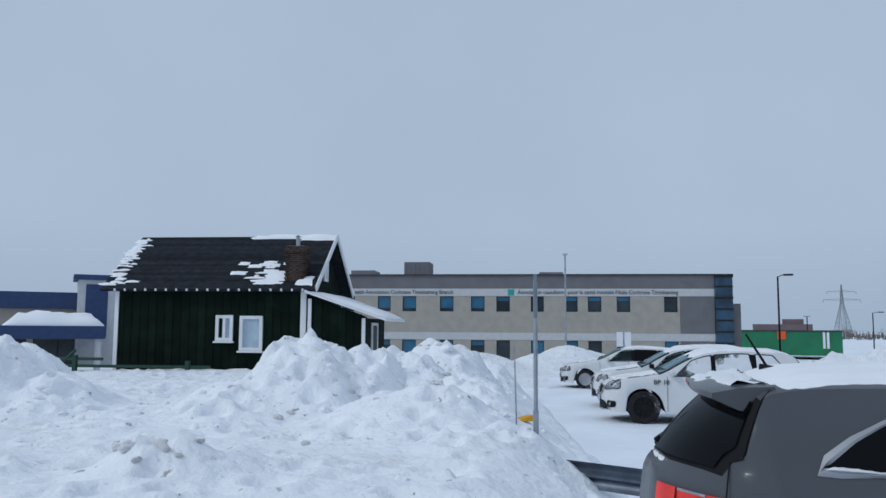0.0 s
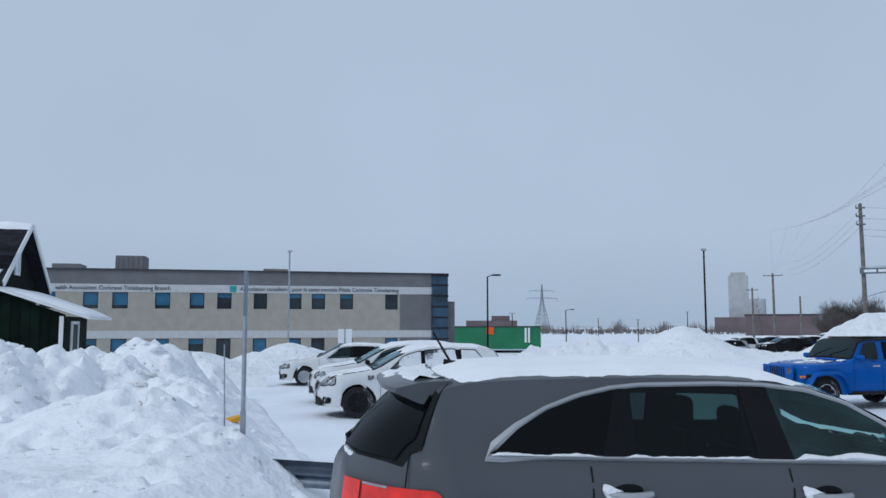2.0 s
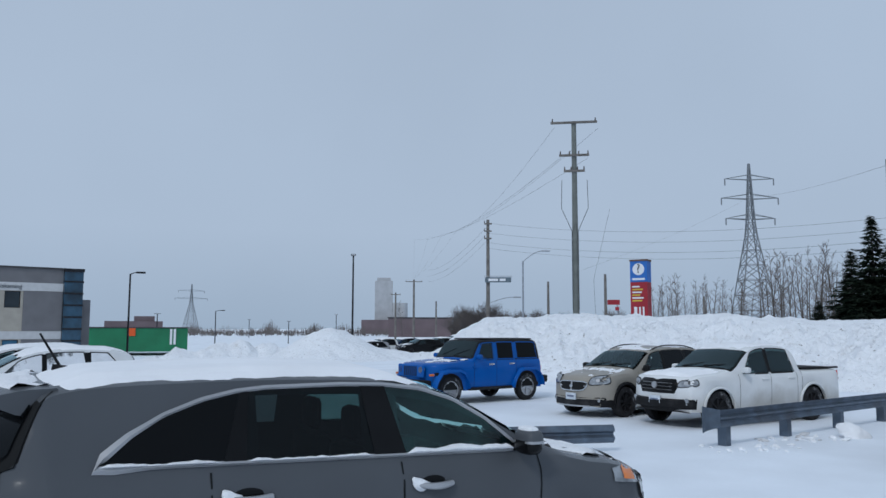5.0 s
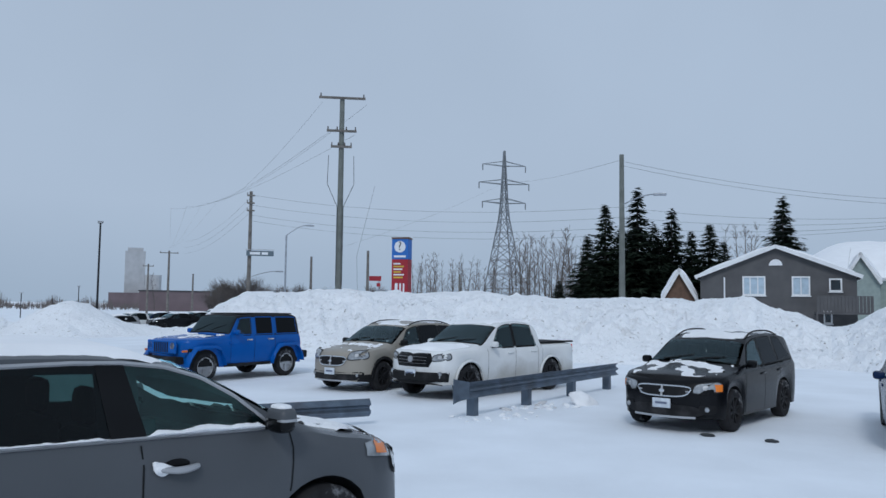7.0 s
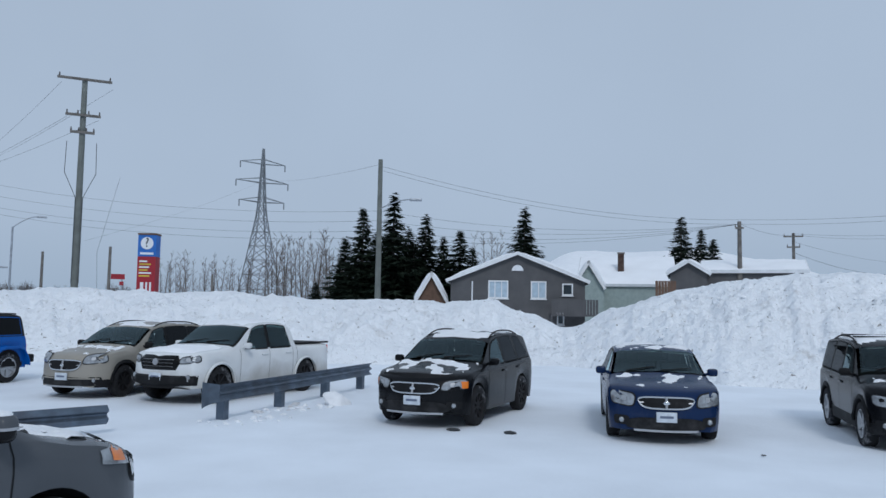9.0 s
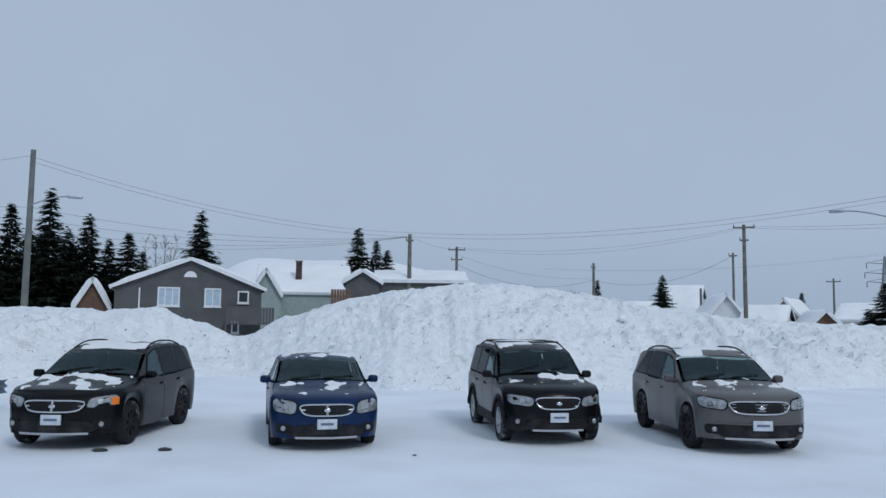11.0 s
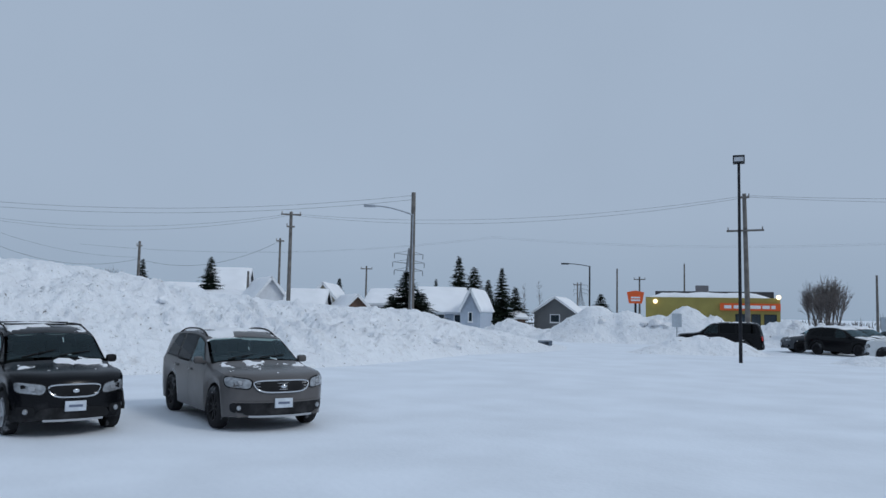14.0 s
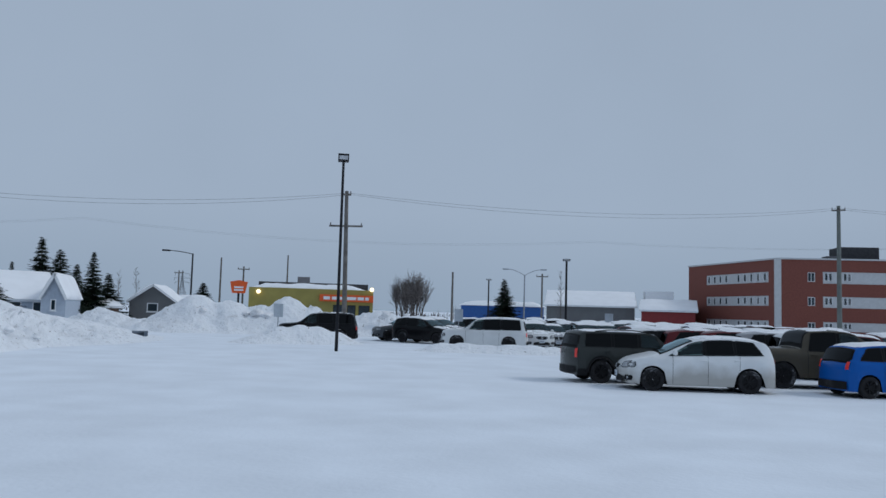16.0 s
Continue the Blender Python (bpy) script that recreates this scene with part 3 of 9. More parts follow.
def facing(az, r, z, turn=0.0):
    """A building frame: x to the viewer's right, y away, z up."""
    p = polar(az, r, z)
    return Matrix.Translation(p) @ Matrix.Rotation(radians(-az + turn), 4, 'Z')


# the clinic
CL_D = 64.4
cl = thing("clinic_building", facing(10.4, CL_D, -1.5), "long two-storey taupe masonry clinic with pale bands and blue blinds", "building")


def cl_s(a):
    return CL_D * math.tan(radians(a - 10.4))


CL_W = [(-0.66, 0.26), (1.11, 2.08), (3.79, 4.76), (6.02, 6.99), (7.84, 8.80), (10.29, 11.21), (12.72, 13.59), (14.30, 15.24), (16.29, 17.22), (19.50, 20.40)]
CL_W = [(-8.5, -7.5), (-6.2, -5.2), (-3.2, -2.3)] + CL_W
CZ = lambda el: 2.1 + 65.2 * math.tan(radians(el)) + 1.5
z_top, z_b1, z_b0, w_t, w_b, l_b1, l_b0, lw_t = CZ(3.80), CZ(2.88), CZ(2.36), CZ(2.33), CZ(1.26), CZ(-0.22), CZ(-0.72), CZ(-0.76)
x_l, x_r = cl_s(-12), cl_s(22.82)
holes = []
for a, b in CL_W:
    holes.append((cl_s(a), cl_s(b), w_b, w_t))
    holes.append((cl_s(a), cl_s(b), lw_t - (w_t - w_b) * 1.35, lw_t))
bm = B()
wall_holes(bm, x_l, x_r, 0, z_b0, holes, 0.0, 0.35)
part("wall", bm, M_BLOCK, cl)
bm = B()
box(bm, x_l, x_r, 0.0, 0.35, z_b1, z_top)
part("parapet", bm, M_BLOCKDARK, cl, "dark grey upper cladding")
for za, zb in ((z_b0, z_b1), (l_b0, l_b1)):
    bm = B()
    box(bm, x_l, x_r, -0.03, 0.10 if za < 3 else 0.35, za, zb)
    part("band", bm, M_BAND, cl, "pale stone band")
bm = B()
box(bm, cl_s(20.55), x_r - 0.02, -0.045, 0.0, l_b1 + 0.02, z_b0 - 0.02)
part("wall_panel", bm, M_BLOCKDARK, cl, "dark grey wall panel")
bm = B()
box(bm, cl_s(20.55), x_r - 0.02, -0.045, 0.0, 0, l_b0 - 0.02)
part("wall_panel", bm, M_BLOCKDARK, cl, "dark grey wall panel")
bm = B()
box(bm, x_l - 0.1, x_r + 0.1, -0.12, 0.45, z_top, z_top + 0.12)
part("coping", bm, M_DARKROOF, cl)
bm = B()
box(bm, x_l, x_r, 0.35, 18.0, 0, z_top - 0.5)
part("rear_block", bm, M_BLOCKDARK, cl)
cl_rng = random.Random(4)
for k, (a, b) in enumerate(CL_W):
    for low in (0, 1):
        z1 = lw_t if low else w_t
        z0 = z1 - (w_t - w_b) * (1.35 if low else 1.0)
        x0, x1 = cl_s(a), cl_s(b)
        blind = (k < 7) if not low else (k % 3 != 1)
        w = add_window(cl, x0, x1, z0, z1, 0.12, M_BLACKMETAL, M_WINDARK, 0.05, trans=0, sill=not low)
        bm = B()
        cut = z0 + (z1 - z0) * (0.22 if blind else 0.72)
        if low:
            cut = z0 + (z1 - z0) * cl_rng.choice((0.2, 0.3, 0.55, 0.75))
        if blind or cl_rng.random() < 0.6:
            box(bm, x0 + 0.06, x1 - 0.06, 0.125, 0.138, cut, z1 - 0.05)
            part("blind", bm, M_WINBLUE, w, "blue window blind")
        else:
            bm.free()
# glazed corner
bm = B()
xg = cl_s(23.95)
box(bm, x_r + 0.02, xg, -0.25, 3.0, 0, z_top - 0.15)
part("corner_tower", bm, M_TOWERGLASS, cl, "dark blue curtain glass corner")
for z in [z_top * k / 9 for k in range(1, 9)]:
    part("transom", box(B(), x_r, xg + 0.03, -0.30, -0.24, z - 0.06, z + 0.06), M_BLACKMETAL, cl)
part("corner_cap", box(B(), x_r, xg + 0.05, -0.32, 3.1, z_top - 0.15, z_top + 0.1), M_BLACKMETAL, cl)
bm = B()
box(bm, xg, xg + 0.7, 0.3, 2.2, 1.2, z_top - 2.2)
part("side_bay", bm, M_BLOCKDARK, cl)
# roof plant
for a0, a1, e1, d in ((1.2, 3.07, 4.85, 9), (-2.6, -0.9, 4.25, 6), (10.9, 12.6, 4.10, 5)):
    bm = B()
    x0, x1 = cl_s(a0) * (CL_D + d) / CL_D, cl_s(a1) * (CL_D + d) / CL_D
    zt = 2.1 + (CL_D + d) * math.tan(radians(e1)) + 1.5
    box(bm, x0, x1, d, d + 2.5, z_top - 0.5, zt, 0.05)
    for k in range(6):
        xx = x0 + (x1 - x0) * (k + 0.5) / 6
        box(bm, xx - 0.04, xx + 0.04, d - 0.05, d, z_top - 0.3, zt - 0.1)
    part("roof_unit", bm, M_BLOCKDARK, cl, "grey rooftop ventilation unit")
bm = snow_slab(B(), x_l, x_r, 0.1, 8.0, z_top + 0.10, 0.10, 1.0, 40, 6)
part("roof_snow", bm, M_RSNOW, cl)
# wall lettering and emblem
def lettering(text, size, m, parent, material, label="", thick=0.01, name="lettering"):
    cu = bpy.data.curves.new(name, 'FONT')
    cu.body = text
    cu.size = size
    cu.extrude = thick
    cu.resolution_u = 2
    cu.align_x, cu.align_y = 'CENTER', 'CENTER'
    tmp = bpy.data.objects.new(name, cu)
    scene.collection.objects.link(tmp)
    dg = bpy.context.evaluated_depsgraph_get()
    me = bpy.data.meshes.new_from_object(tmp.evaluated_get(dg))
    bpy.data.objects.remove(tmp)
    me.materials.append(material)
    ob = new(name, me)
    ob.parent = parent
    ob.matrix_basis = m
    if label:
        ob["label"] = label
    return ob


zl = (z_b0 + z_b1) / 2
for text, a0, a1 in (("ealth Association Cochrane Timiskaming Branch", -2.3, 4.75), ("Association canadienne pour la santé mentale Filiale Cochrane Timiskaming", 9.35, 20.45)):
    ob = lettering(text, 0.46, Matrix.Translation(((cl_s(a0) + cl_s(a1)) / 2, -0.05, zl)) @ Matrix.Rotation(math.pi / 2, 4, 'X'), cl, M_TEXT, "dark wall lettering")
    w = ob.dimensions.x
    bpy.context.view_layer.update()
    w = max(v.co.x for v in ob.data.vertices) - min(v.co.x for v in ob.data.vertices)
    ob.scale = ((cl_s(a1) - cl_s(a0)) / w, 1.0, 1.0)
bm = B()
box(bm, cl_s(8.65), cl_s(9.1), -0.06, -0.03, zl - 0.24, zl + 0.24, 0.01)
part("emblem", bm, mat("teal_emblem", (0.02, 0.32, 0.30), 0.5), cl)

# the dark green hut
HUT = Matrix.Translation((-9.84, 29.11, 0.15)) @ Matrix.Rotation(math.atan2(27.95 - 29.0, 6.1), 4, 'Z')
hut = thing("wooden_hut", HUT, "dark green board hut with white trim and black shingled roof", "hut")
HL, HD, HE, HR = 6.85, 5.5, 3.38, 5.35


def boards(parent, x0, x1, z0, z1, y, holes=(), w=0.30, top=None, m=None, thick=0.03):
    """Upright boards with battens, each its own piece."""
    x = x0
    while x < x1 - 0.01:
        xe = min(x + w, x1)
        segs = [(z0, top((x + xe) / 2) if top else z1)]
        for h in holes:
            if h[0] < (x + xe) / 2 < h[1]:
                segs = [s for a, b in segs for s in ((a, min(b, h[2])), (max(a, h[3]), b)) if s[1] - s[0] > 0.02]
        for a, b in segs:
            bm = B()
            box(bm, x + 0.006, xe - 0.006, y - thick, y, a, b)
            box(bm, xe - 0.035, xe + 0.015, y - thick - 0.02, y - thick, a, b)
            part("board", bm, M_GREENWALL, parent, m=m)
        x = xe


W1, W2 = (3.76, 4.26, 1.55, 2.32), (4.62, 5.32, 1.22, 2.30)
bm = B()
wall_holes(bm, 0, HL, 0, HE, [W1, W2], 0.0, 0.12)
hw = part("wall", bm, M_GREENWALL, hut)
boards(hw, 0.0, HL, 0.0, HE, -0.002, [W1, W2])
bm = B()
box(bm, 0, 0.12, 0.12, HD, 0, HE)
part("wall", bm, M_GREENWALL, hut)
bm = B()
box(bm, 0.12, HL, HD - 0.12, HD, 0, HE)
part("wall", bm, M_GREENWALL, hut)
# gable end
bm = B()
vs = [bm.verts.new((x, y, z)) for x in (HL - 0.12, HL) for y, z in ((0.12, 0), (HD - 0.12, 0), (HD - 0.12, HE), (HD / 2, HR - 0.12), (0.12, HE))]
bm.faces.new(vs[:5])
bm.faces.new(vs[5:][::-1])
for i in range(5):
    j = (i + 1) % 5
    bm.faces.new((vs[i], vs[j], vs[5 + j], vs[5 + i]))
part("gable", bm, M_GREENWALL, hut)
# window and trim on the long wall
for h in (W1, W2):
    add_window(hut, h[0] - 0.06, h[1] + 0.06, h[2] - 0.06, h[3] + 0.06, -0.03, M_WHITE, M_CURTAIN, 0.11, mullion=1 if h is W1 else 0, proud=0.07, label="white wooden window with pale curtain")
for x in (0.0, HL - 0.14):
    bm = B()
    box(bm, x, x + 0.14, -0.085, -0.04, 0, HE)
    part("corner_board", bm, M_WHITE, hut, "white corner board")
bm = B()
box(bm, HL + 0.004, HL + 0.05, -0.08, 0.10, 0, HE)
part("corner_board", bm, M_WHITE, hut, "white corner board")
# roof: two shingled slopes, shingle rows as pieces
ang = math.atan2(HR - HE, HD / 2)
sl = (HD / 2) / math.cos(ang) + 0.35
for side, nm in ((1, "roof"), (-1, "roof")):
    bm = B()
    box(bm, -0.45, HL + 0.40, 0, sl, 0, 0.08)
    mm = Matrix.Translation((0, HD / 2, HR + 0.02)) @ Matrix.Rotation(math.pi if side > 0 else 0, 4, 'Z') @ Matrix.Rotation(-ang, 4, 'X')
    if side > 0:
        mm = Matrix.Translation((HL - 0.05, HD / 2, HR + 0.02)) @ Matrix.Rotation(math.pi, 4, 'Z') @ Matrix.Rotation(-ang, 4, 'X')
    ro = part("roof", bm, M_SHINGLE, hut, "black asphalt shingle roof", m=mm)
    if side > 0:
        k = 0
        y = sl
        while y > 0.1:
            bm = B()
            box(bm, -0.45, HL + 0.40, max(0.0, y - 0.20), y, 0.082, 0.094 + 0.006 * (k % 2))
            part("shingle", bm, M_SHINGLE, ro)
            y -= 0.185
            k += 1
# snow streaks that cling to the roof
rs = random.Random(9)
bm = B()


def roof_pt(x, s, off):
    return Vector((x, HD / 2 - s * math.cos(ang), HR + 0.04 - s * math.sin(ang) + off + 0.10 / math.cos(ang)))


def streak(bm, x, s, lx, ls, h):
    nx, ny = 7, 4
    g = []
    for i in range(nx + 1):
        row = []
        for j in range(ny + 1):
            u, v = -1 + 2 * i / nx, -1 + 2 * j / ny
            e = max(0.0, 1 - u * u) * max(0.0, 1 - v * v)
            wob = 0.25 * noise.noise(Vector((x * 3 + u * 2, s * 7 + v, 0)))
            row.append(bm.verts.new(roof_pt(x + lx * (u + wob), s + ls * (v + wob), h * e - 0.01)))
        g.append(row)
    for p, q in zip(g, g[1:]):
        for j in range(ny):
            bm.faces.new((p[j], p[j + 1], q[j + 1], q[j]))


for k in range(70):
    s = rs.uniform(0.2, sl - 0.15)
    streak(bm, -0.40 + abs(rs.gauss(0, 0.28)) * (0.4 + s / sl), s, rs.uniform(0.05, 0.28), rs.uniform(0.02, 0.06), 0.05)
for k in range(26):
    streak(bm, HL - 1.0 - abs(rs.gauss(0, 0.7)), rs.uniform(2.0, sl - 0.3), rs.uniform(0.08, 0.4), rs.uniform(0.03, 0.12), 0.05)
streak(bm, HL - 0.9, sl - 0.75, 0.6, 0.32, 0.10)
streak(bm, HL - 0.05, sl - 0.45, 0.28, 0.30, 0.10)
streak(bm, HL - 1.5, 0.16, 1.3, 0.14, 0.10)
streak(bm, HL - 0.2, 0.20, 0.7, 0.22, 0.12)
part("roof_snow", bm, M_RSNOW, hut, "thin streaks of clinging snow", smooth=60)["kind"] = "stuff"
bm = B()
for k in range(19):
    x = 0.1 + k * (HL / 18.3)
    box(bm, x - 0.03, x + 0.03, -0.36, -0.10, HE - 0.17, HE - 0.09)
ra = part("rafter_end", bm, M_WHITE, hut)
ra["kind"] = "stuff"
for sgn in (1, -1):
    bm = B()
    a, b = Vector((HL + 0.42, HD / 2, HR + 0.10)), Vector((HL + 0.42, HD / 2 - sgn * (HD / 2 + 0.28), HE - 0.10))
    d = (b - a)
    n = Vector((0, d.z, -d.y)).normalized() * 0.10
    vs = [bm.verts.new(p + Vector((o, 0, 0))) for o in (0, 0.05) for p in (a + n, b + n, b - n, a - n)]
    for q in ((0, 1, 2, 3), (7, 6, 5, 4), (0, 4, 5, 1), (1, 5, 6, 2), (2, 6, 7, 3), (3, 7, 4, 0)):
        bm.faces.new([vs[i] for i in q])
    part("bargeboard", bm, M_WHITE, hut, "white bargeboard")
wt_ = Matrix.Translation((HL, 0, 0)) @ Matrix.Rotation(math.pi / 2, 4, 'Z')
add_window(hut, HD / 2 - 0.30, HD / 2 + 0.30, 3.72, 4.55, -0.02, M_WHITE, M_SIGNWHITE, 0.10, sill=False, label="white boarded loft hatch", m=wt_)
# chimney of bricks
ch = thing("brick_chimney", HUT @ Matrix.Translation((HL - 0.42, 0.40, 3.20)), "weathered brown brick chimney with metal flue on the hut", "chimney")
bm = B()
box(bm, -0.30, 0.30, -0.30, 0.30, 0, 1.62)
core = part("core", bm, M_MORTAR, ch)
bm = B()
box(bm, -0.105, 0.105, -0.05, 0.05, -0.031, 0.031, 0.006)
brick_me = mesh_from(bm, "brick")
brick_me.materials.append(M_CHIMBRICK)
for row in range(22):
    z = 0.035 + row * 0.073
    grow = 0.03 if row in (19, 20) else 0.0
    for sd in range(4):
        for k in range(3):
            o = (k - 1) * 0.225 + (0.11 if row % 2 else 0.0) - 0.05
            if abs(o) > 0.29:
                continue
            br = new("brick", brick_me)
            br.parent = ch
            br.matrix_basis = Matrix.Rotation(sd * math.pi / 2, 4, 'Z') @ Matrix.Translation((o * 1.0, -0.28 - grow, z))
bm = rod(B(), (0, 0, 1.6), (0, 0, 1.95), 0.07, None, 12)
rod(bm, (0, 0, 1.97), (0, 0, 2.02), 0.11, 0.04, 12)
part("flue", bm, M_GALV, ch)
# lean-to porch
LX = 2.15
bm = B()
v = [bm.verts.new(p) for p in ((HL + 0.06, 0.0, 0), (HL + LX, 0.0, 0), (HL + LX, 0.0, 2.35), (HL + 0.06, 0.0, 3.10))]
v2 = [bm.verts.new(q.co + Vector((0, 0.1, 0))) for q in v]
bm.faces.new(v)
bm.faces.new(v2[::-1])
for i in range(4):
    j = (i + 1) % 4
    bm.faces.new((v[i], v2[i], v2[j], v[j]))
lw = part("porch_wall", bm, M_GREENWALL, hut)
boards(lw, HL + 0.30, HL + LX - 0.1, 0.0, 2.3, -0.002, (), 0.28, top=lambda x: 3.08 - (x - HL) * 0.35)
bm = B()
box(bm, HL + LX - 0.1, HL + LX, 0.1, 3.6, 0, 2.3)
part("porch_wall", bm, M_GREENWALL, hut)
for x in (HL + 0.12, HL + LX - 0.14):
    bm = B()
    box(bm, x, x + 0.12, -0.09, -0.04, 0, 3.0 - (x - HL) * 0.35)
    part("corner_board", bm, M_WHITE, hut, "white corner board")
bm = B()
vs = [bm.verts.new(p) for y in (-0.35, 4.0) for p in ((HL + 0.05, y, 3.16), (HL + LX + 0.75, y, 2.20), (HL + LX + 0.75, y, 2.30), (HL + 0.05, y, 3.26))]
for q in ((0, 1, 2, 3), (7, 6, 5, 4), (0, 4, 5, 1), (1, 5, 6, 2), (2, 6, 7, 3), (3, 7, 4, 0)):
    bm.faces.new([vs[i] for i in q])
part("porch_roof", bm, M_WHITE, hut, "white-edged lean-to roof")
bm = snow_slab(B(), HL + 0.3, HL + LX + 0.75, -0.33, 3.9, 3.20, 0.10, 4.0, 10, 8, slope=lambda x, y: -(x - HL - 0.3) * 0.353)
part("roof_snow", bm, M_RSNOW, hut, smooth=60)
dm = Matrix.Translation((HL + LX, 0, 0)) @ Matrix.Rotation(math.pi / 2, 4, 'Z')
bm = B()
wall_holes(bm, 0.9, 2.0, 0, 2.15, [(1.0, 1.9, 0, 2.05)], -0.06, 0.06)
part("door_frame", bm, M_WHITE, hut, "white porch door frame", m=dm)
bm = B()
box(bm, 1.02, 1.88, -0.03, -0.004, 0.03, 2.03)
box(bm, 1.15, 1.75, -0.045, -0.03, 1.1, 1.85, 0.01)
dr = part("door", bm, M_GREENTRIM, hut, m=dm)
# rail fence in front of the hut
fe = thing("rail_fence", HUT @ Matrix.Translation((0, -0.9, 0)), "low dark green wooden rail fence half buried in snow", "fence")
for x in (-1.9, -0.9, 3.1):
    bm = box(B(), x - 0.07, x + 0.07, -0.07, 0.07, 0, 0.98 if x < 0 else 0.82, 0.01)
    part("post", bm, M_GREENTRIM, fe)
for z, x0, x1 in ((0.62, -2.4, 3.9), (0.86, -2.4, 0.1), (0.40, -2.4, 0.1)):
    bm = box(B(), x0, x1, -0.03, 0.03, z - 0.05, z + 0.05, 0.01)
    part("rail", bm, M_GREENTRIM, fe)
bm = rod(B(), (-1.8, 0, 0.35), (-0.9, 0, 1.15), 0.05)
part("brace", bm, M_GREENTRIM, fe)

# hospital entrance with navy roof, beyond the hut
en = thing("hospital_entrance", facing(-21.5, 55, -0.6), "low entrance block with navy fascia and snow-laden canopy", "building")
bm = B()
wall_holes(bm, -9.0, 9.0, 0, 4.6, [(-8.0, -5.6, 0.2, 2.2), (-4.8, -2.0, 0.1, 2.6), (-1.6, 1.5, 0.1, 2.6)], 6.0, 0.4)
ew = part("wall", bm, M_BLOCK, en)
for a in ((-8.0, -5.6, 0.2, 2.2), (-4.8, -2.0, 0.1, 2.6), (-1.6, 1.5, 0.1, 2.6)):
    add_window(en, *a, 6.2, M_BLACKMETAL, M_WINDARK, 0.08, mullion=1, sill=False)
bm = B()
box(bm, -14, 1.2, 5.6, 6.0, 3.9, 5.05)
part("fascia", bm, M_NAVY, en, "navy metal fascia")
bm = B()
box(bm, -14, 9, 6.4, 14, 0.0, 4.5)
part("rear_block", bm, M_BLOCKDARK, en)
bm = B()
box(bm, 1.0, 3.4, 4.6, 8, 0, 5.9)
part("tower", bm, M_BAND, en)
bm = B()
box(bm, 0.7, 3.6, 4.3, 8.2, 5.9, 6.25)
box(bm, 1.5, 2.9, 4.55, 4.6, 2.0, 5.6)
part("tower_cap", bm, M_NAVY, en, "navy tower cap")
bm = B()
box(bm, -3.2, 2.6, -1.0, 5.0, 1.95, 2.75, 0.02)
part("canopy", bm, M_NAVY, en, "navy entrance canopy")
for x in (-2.8, 2.2):
    part("column", rod(B(), (x, -0.5, 0), (x, -0.5, 1.95), 0.2, None, 12), M_BAND, en)
bm = snow_slab(B(), -3.1, 2.5, -0.9, 4.9, 2.75, 0.85, 6.0, 16, 10)
part("roof_snow", bm, M_RSNOW, en, smooth=60)

# green flat shed and the block behind it
gs = thing("green_building", facing(27.1, 110, -0.9), "single-storey bright green clad building with orange sign", "building")
bm = B()
box(bm, -6.5, 6.5, 0, 10, 0, 3.0, 0.02)
part("wall", bm, M_GREENSHED, gs)
bm = box(B(), -6.6, 6.6, -0.1, 10.1, 3.0, 3.15)
part("roof", bm, M_DARKROOF, gs)
bm = box(B(), -0.9, 0.1, -0.12, 0, 2.0, 3.0, 0.02)
part("sign_panel", bm, M_ORANGE, gs, "orange sign panel")
for x in (4.3, 4.75):
    part("sign_panel", box(B(), x, x + 0.28, -0.12, 0, 0.9, 2.9), M_SIGNWHITE, gs, "white sign strip")
fb = thing("apartment_block", facing(27.0, 220, 0), "distant pale brown flat-roofed apartment block", "building")
part("wall", box(B(), -7.0, 7.0, 0, 12, 0, 3.9), M_FARBRICK, fb)
part("wall", box(B(), 0.0, 5.0, 1, 10, 3.9, 5.2), M_FARBRICK, fb)

# silo works and brick sheds on the skyline
si = thing("grain_silo", facing(43.85, 350, 0), "tall concrete silo tower with haze put into its pale colour", "silo")
part("tower", box(B(), -3.9, 3.9, 0, 8, 0, 23.2, 0.2), M_CONCRETE, si)
part("tower_cap", box(B(), -3.0, 3.0, 1, 7, 23.2, 24.6, 0.1), M_CONCRETE, si)
for k in range(4):
    part("bin", rod(B(), (5.5 + 2.6 * (k % 2), 2 + 5 * (k // 2), 0), (5.5 + 2.6 * (k % 2), 2 + 5 * (k // 2), 13.5), 2.4, None, 14), M_CONCRETE, si)
part("shed", box(B(), -9.5, 14, -6, 0, 0, 6.0), M_FARBRICK, si)
fbk = thing("brick_warehouse", facing(46.5, 210, 0), "long low dark red brick warehouse in the distance", "building")
part("wall", box(B(), -8.5, 8.2, 0, 14, 0, 4.9), M_FARBRICK, fbk)
part("roof", box(B(), -8.7, 8.4, -0.2, 14.2, 4.9, 5.2), M_DARKROOF, fbk)


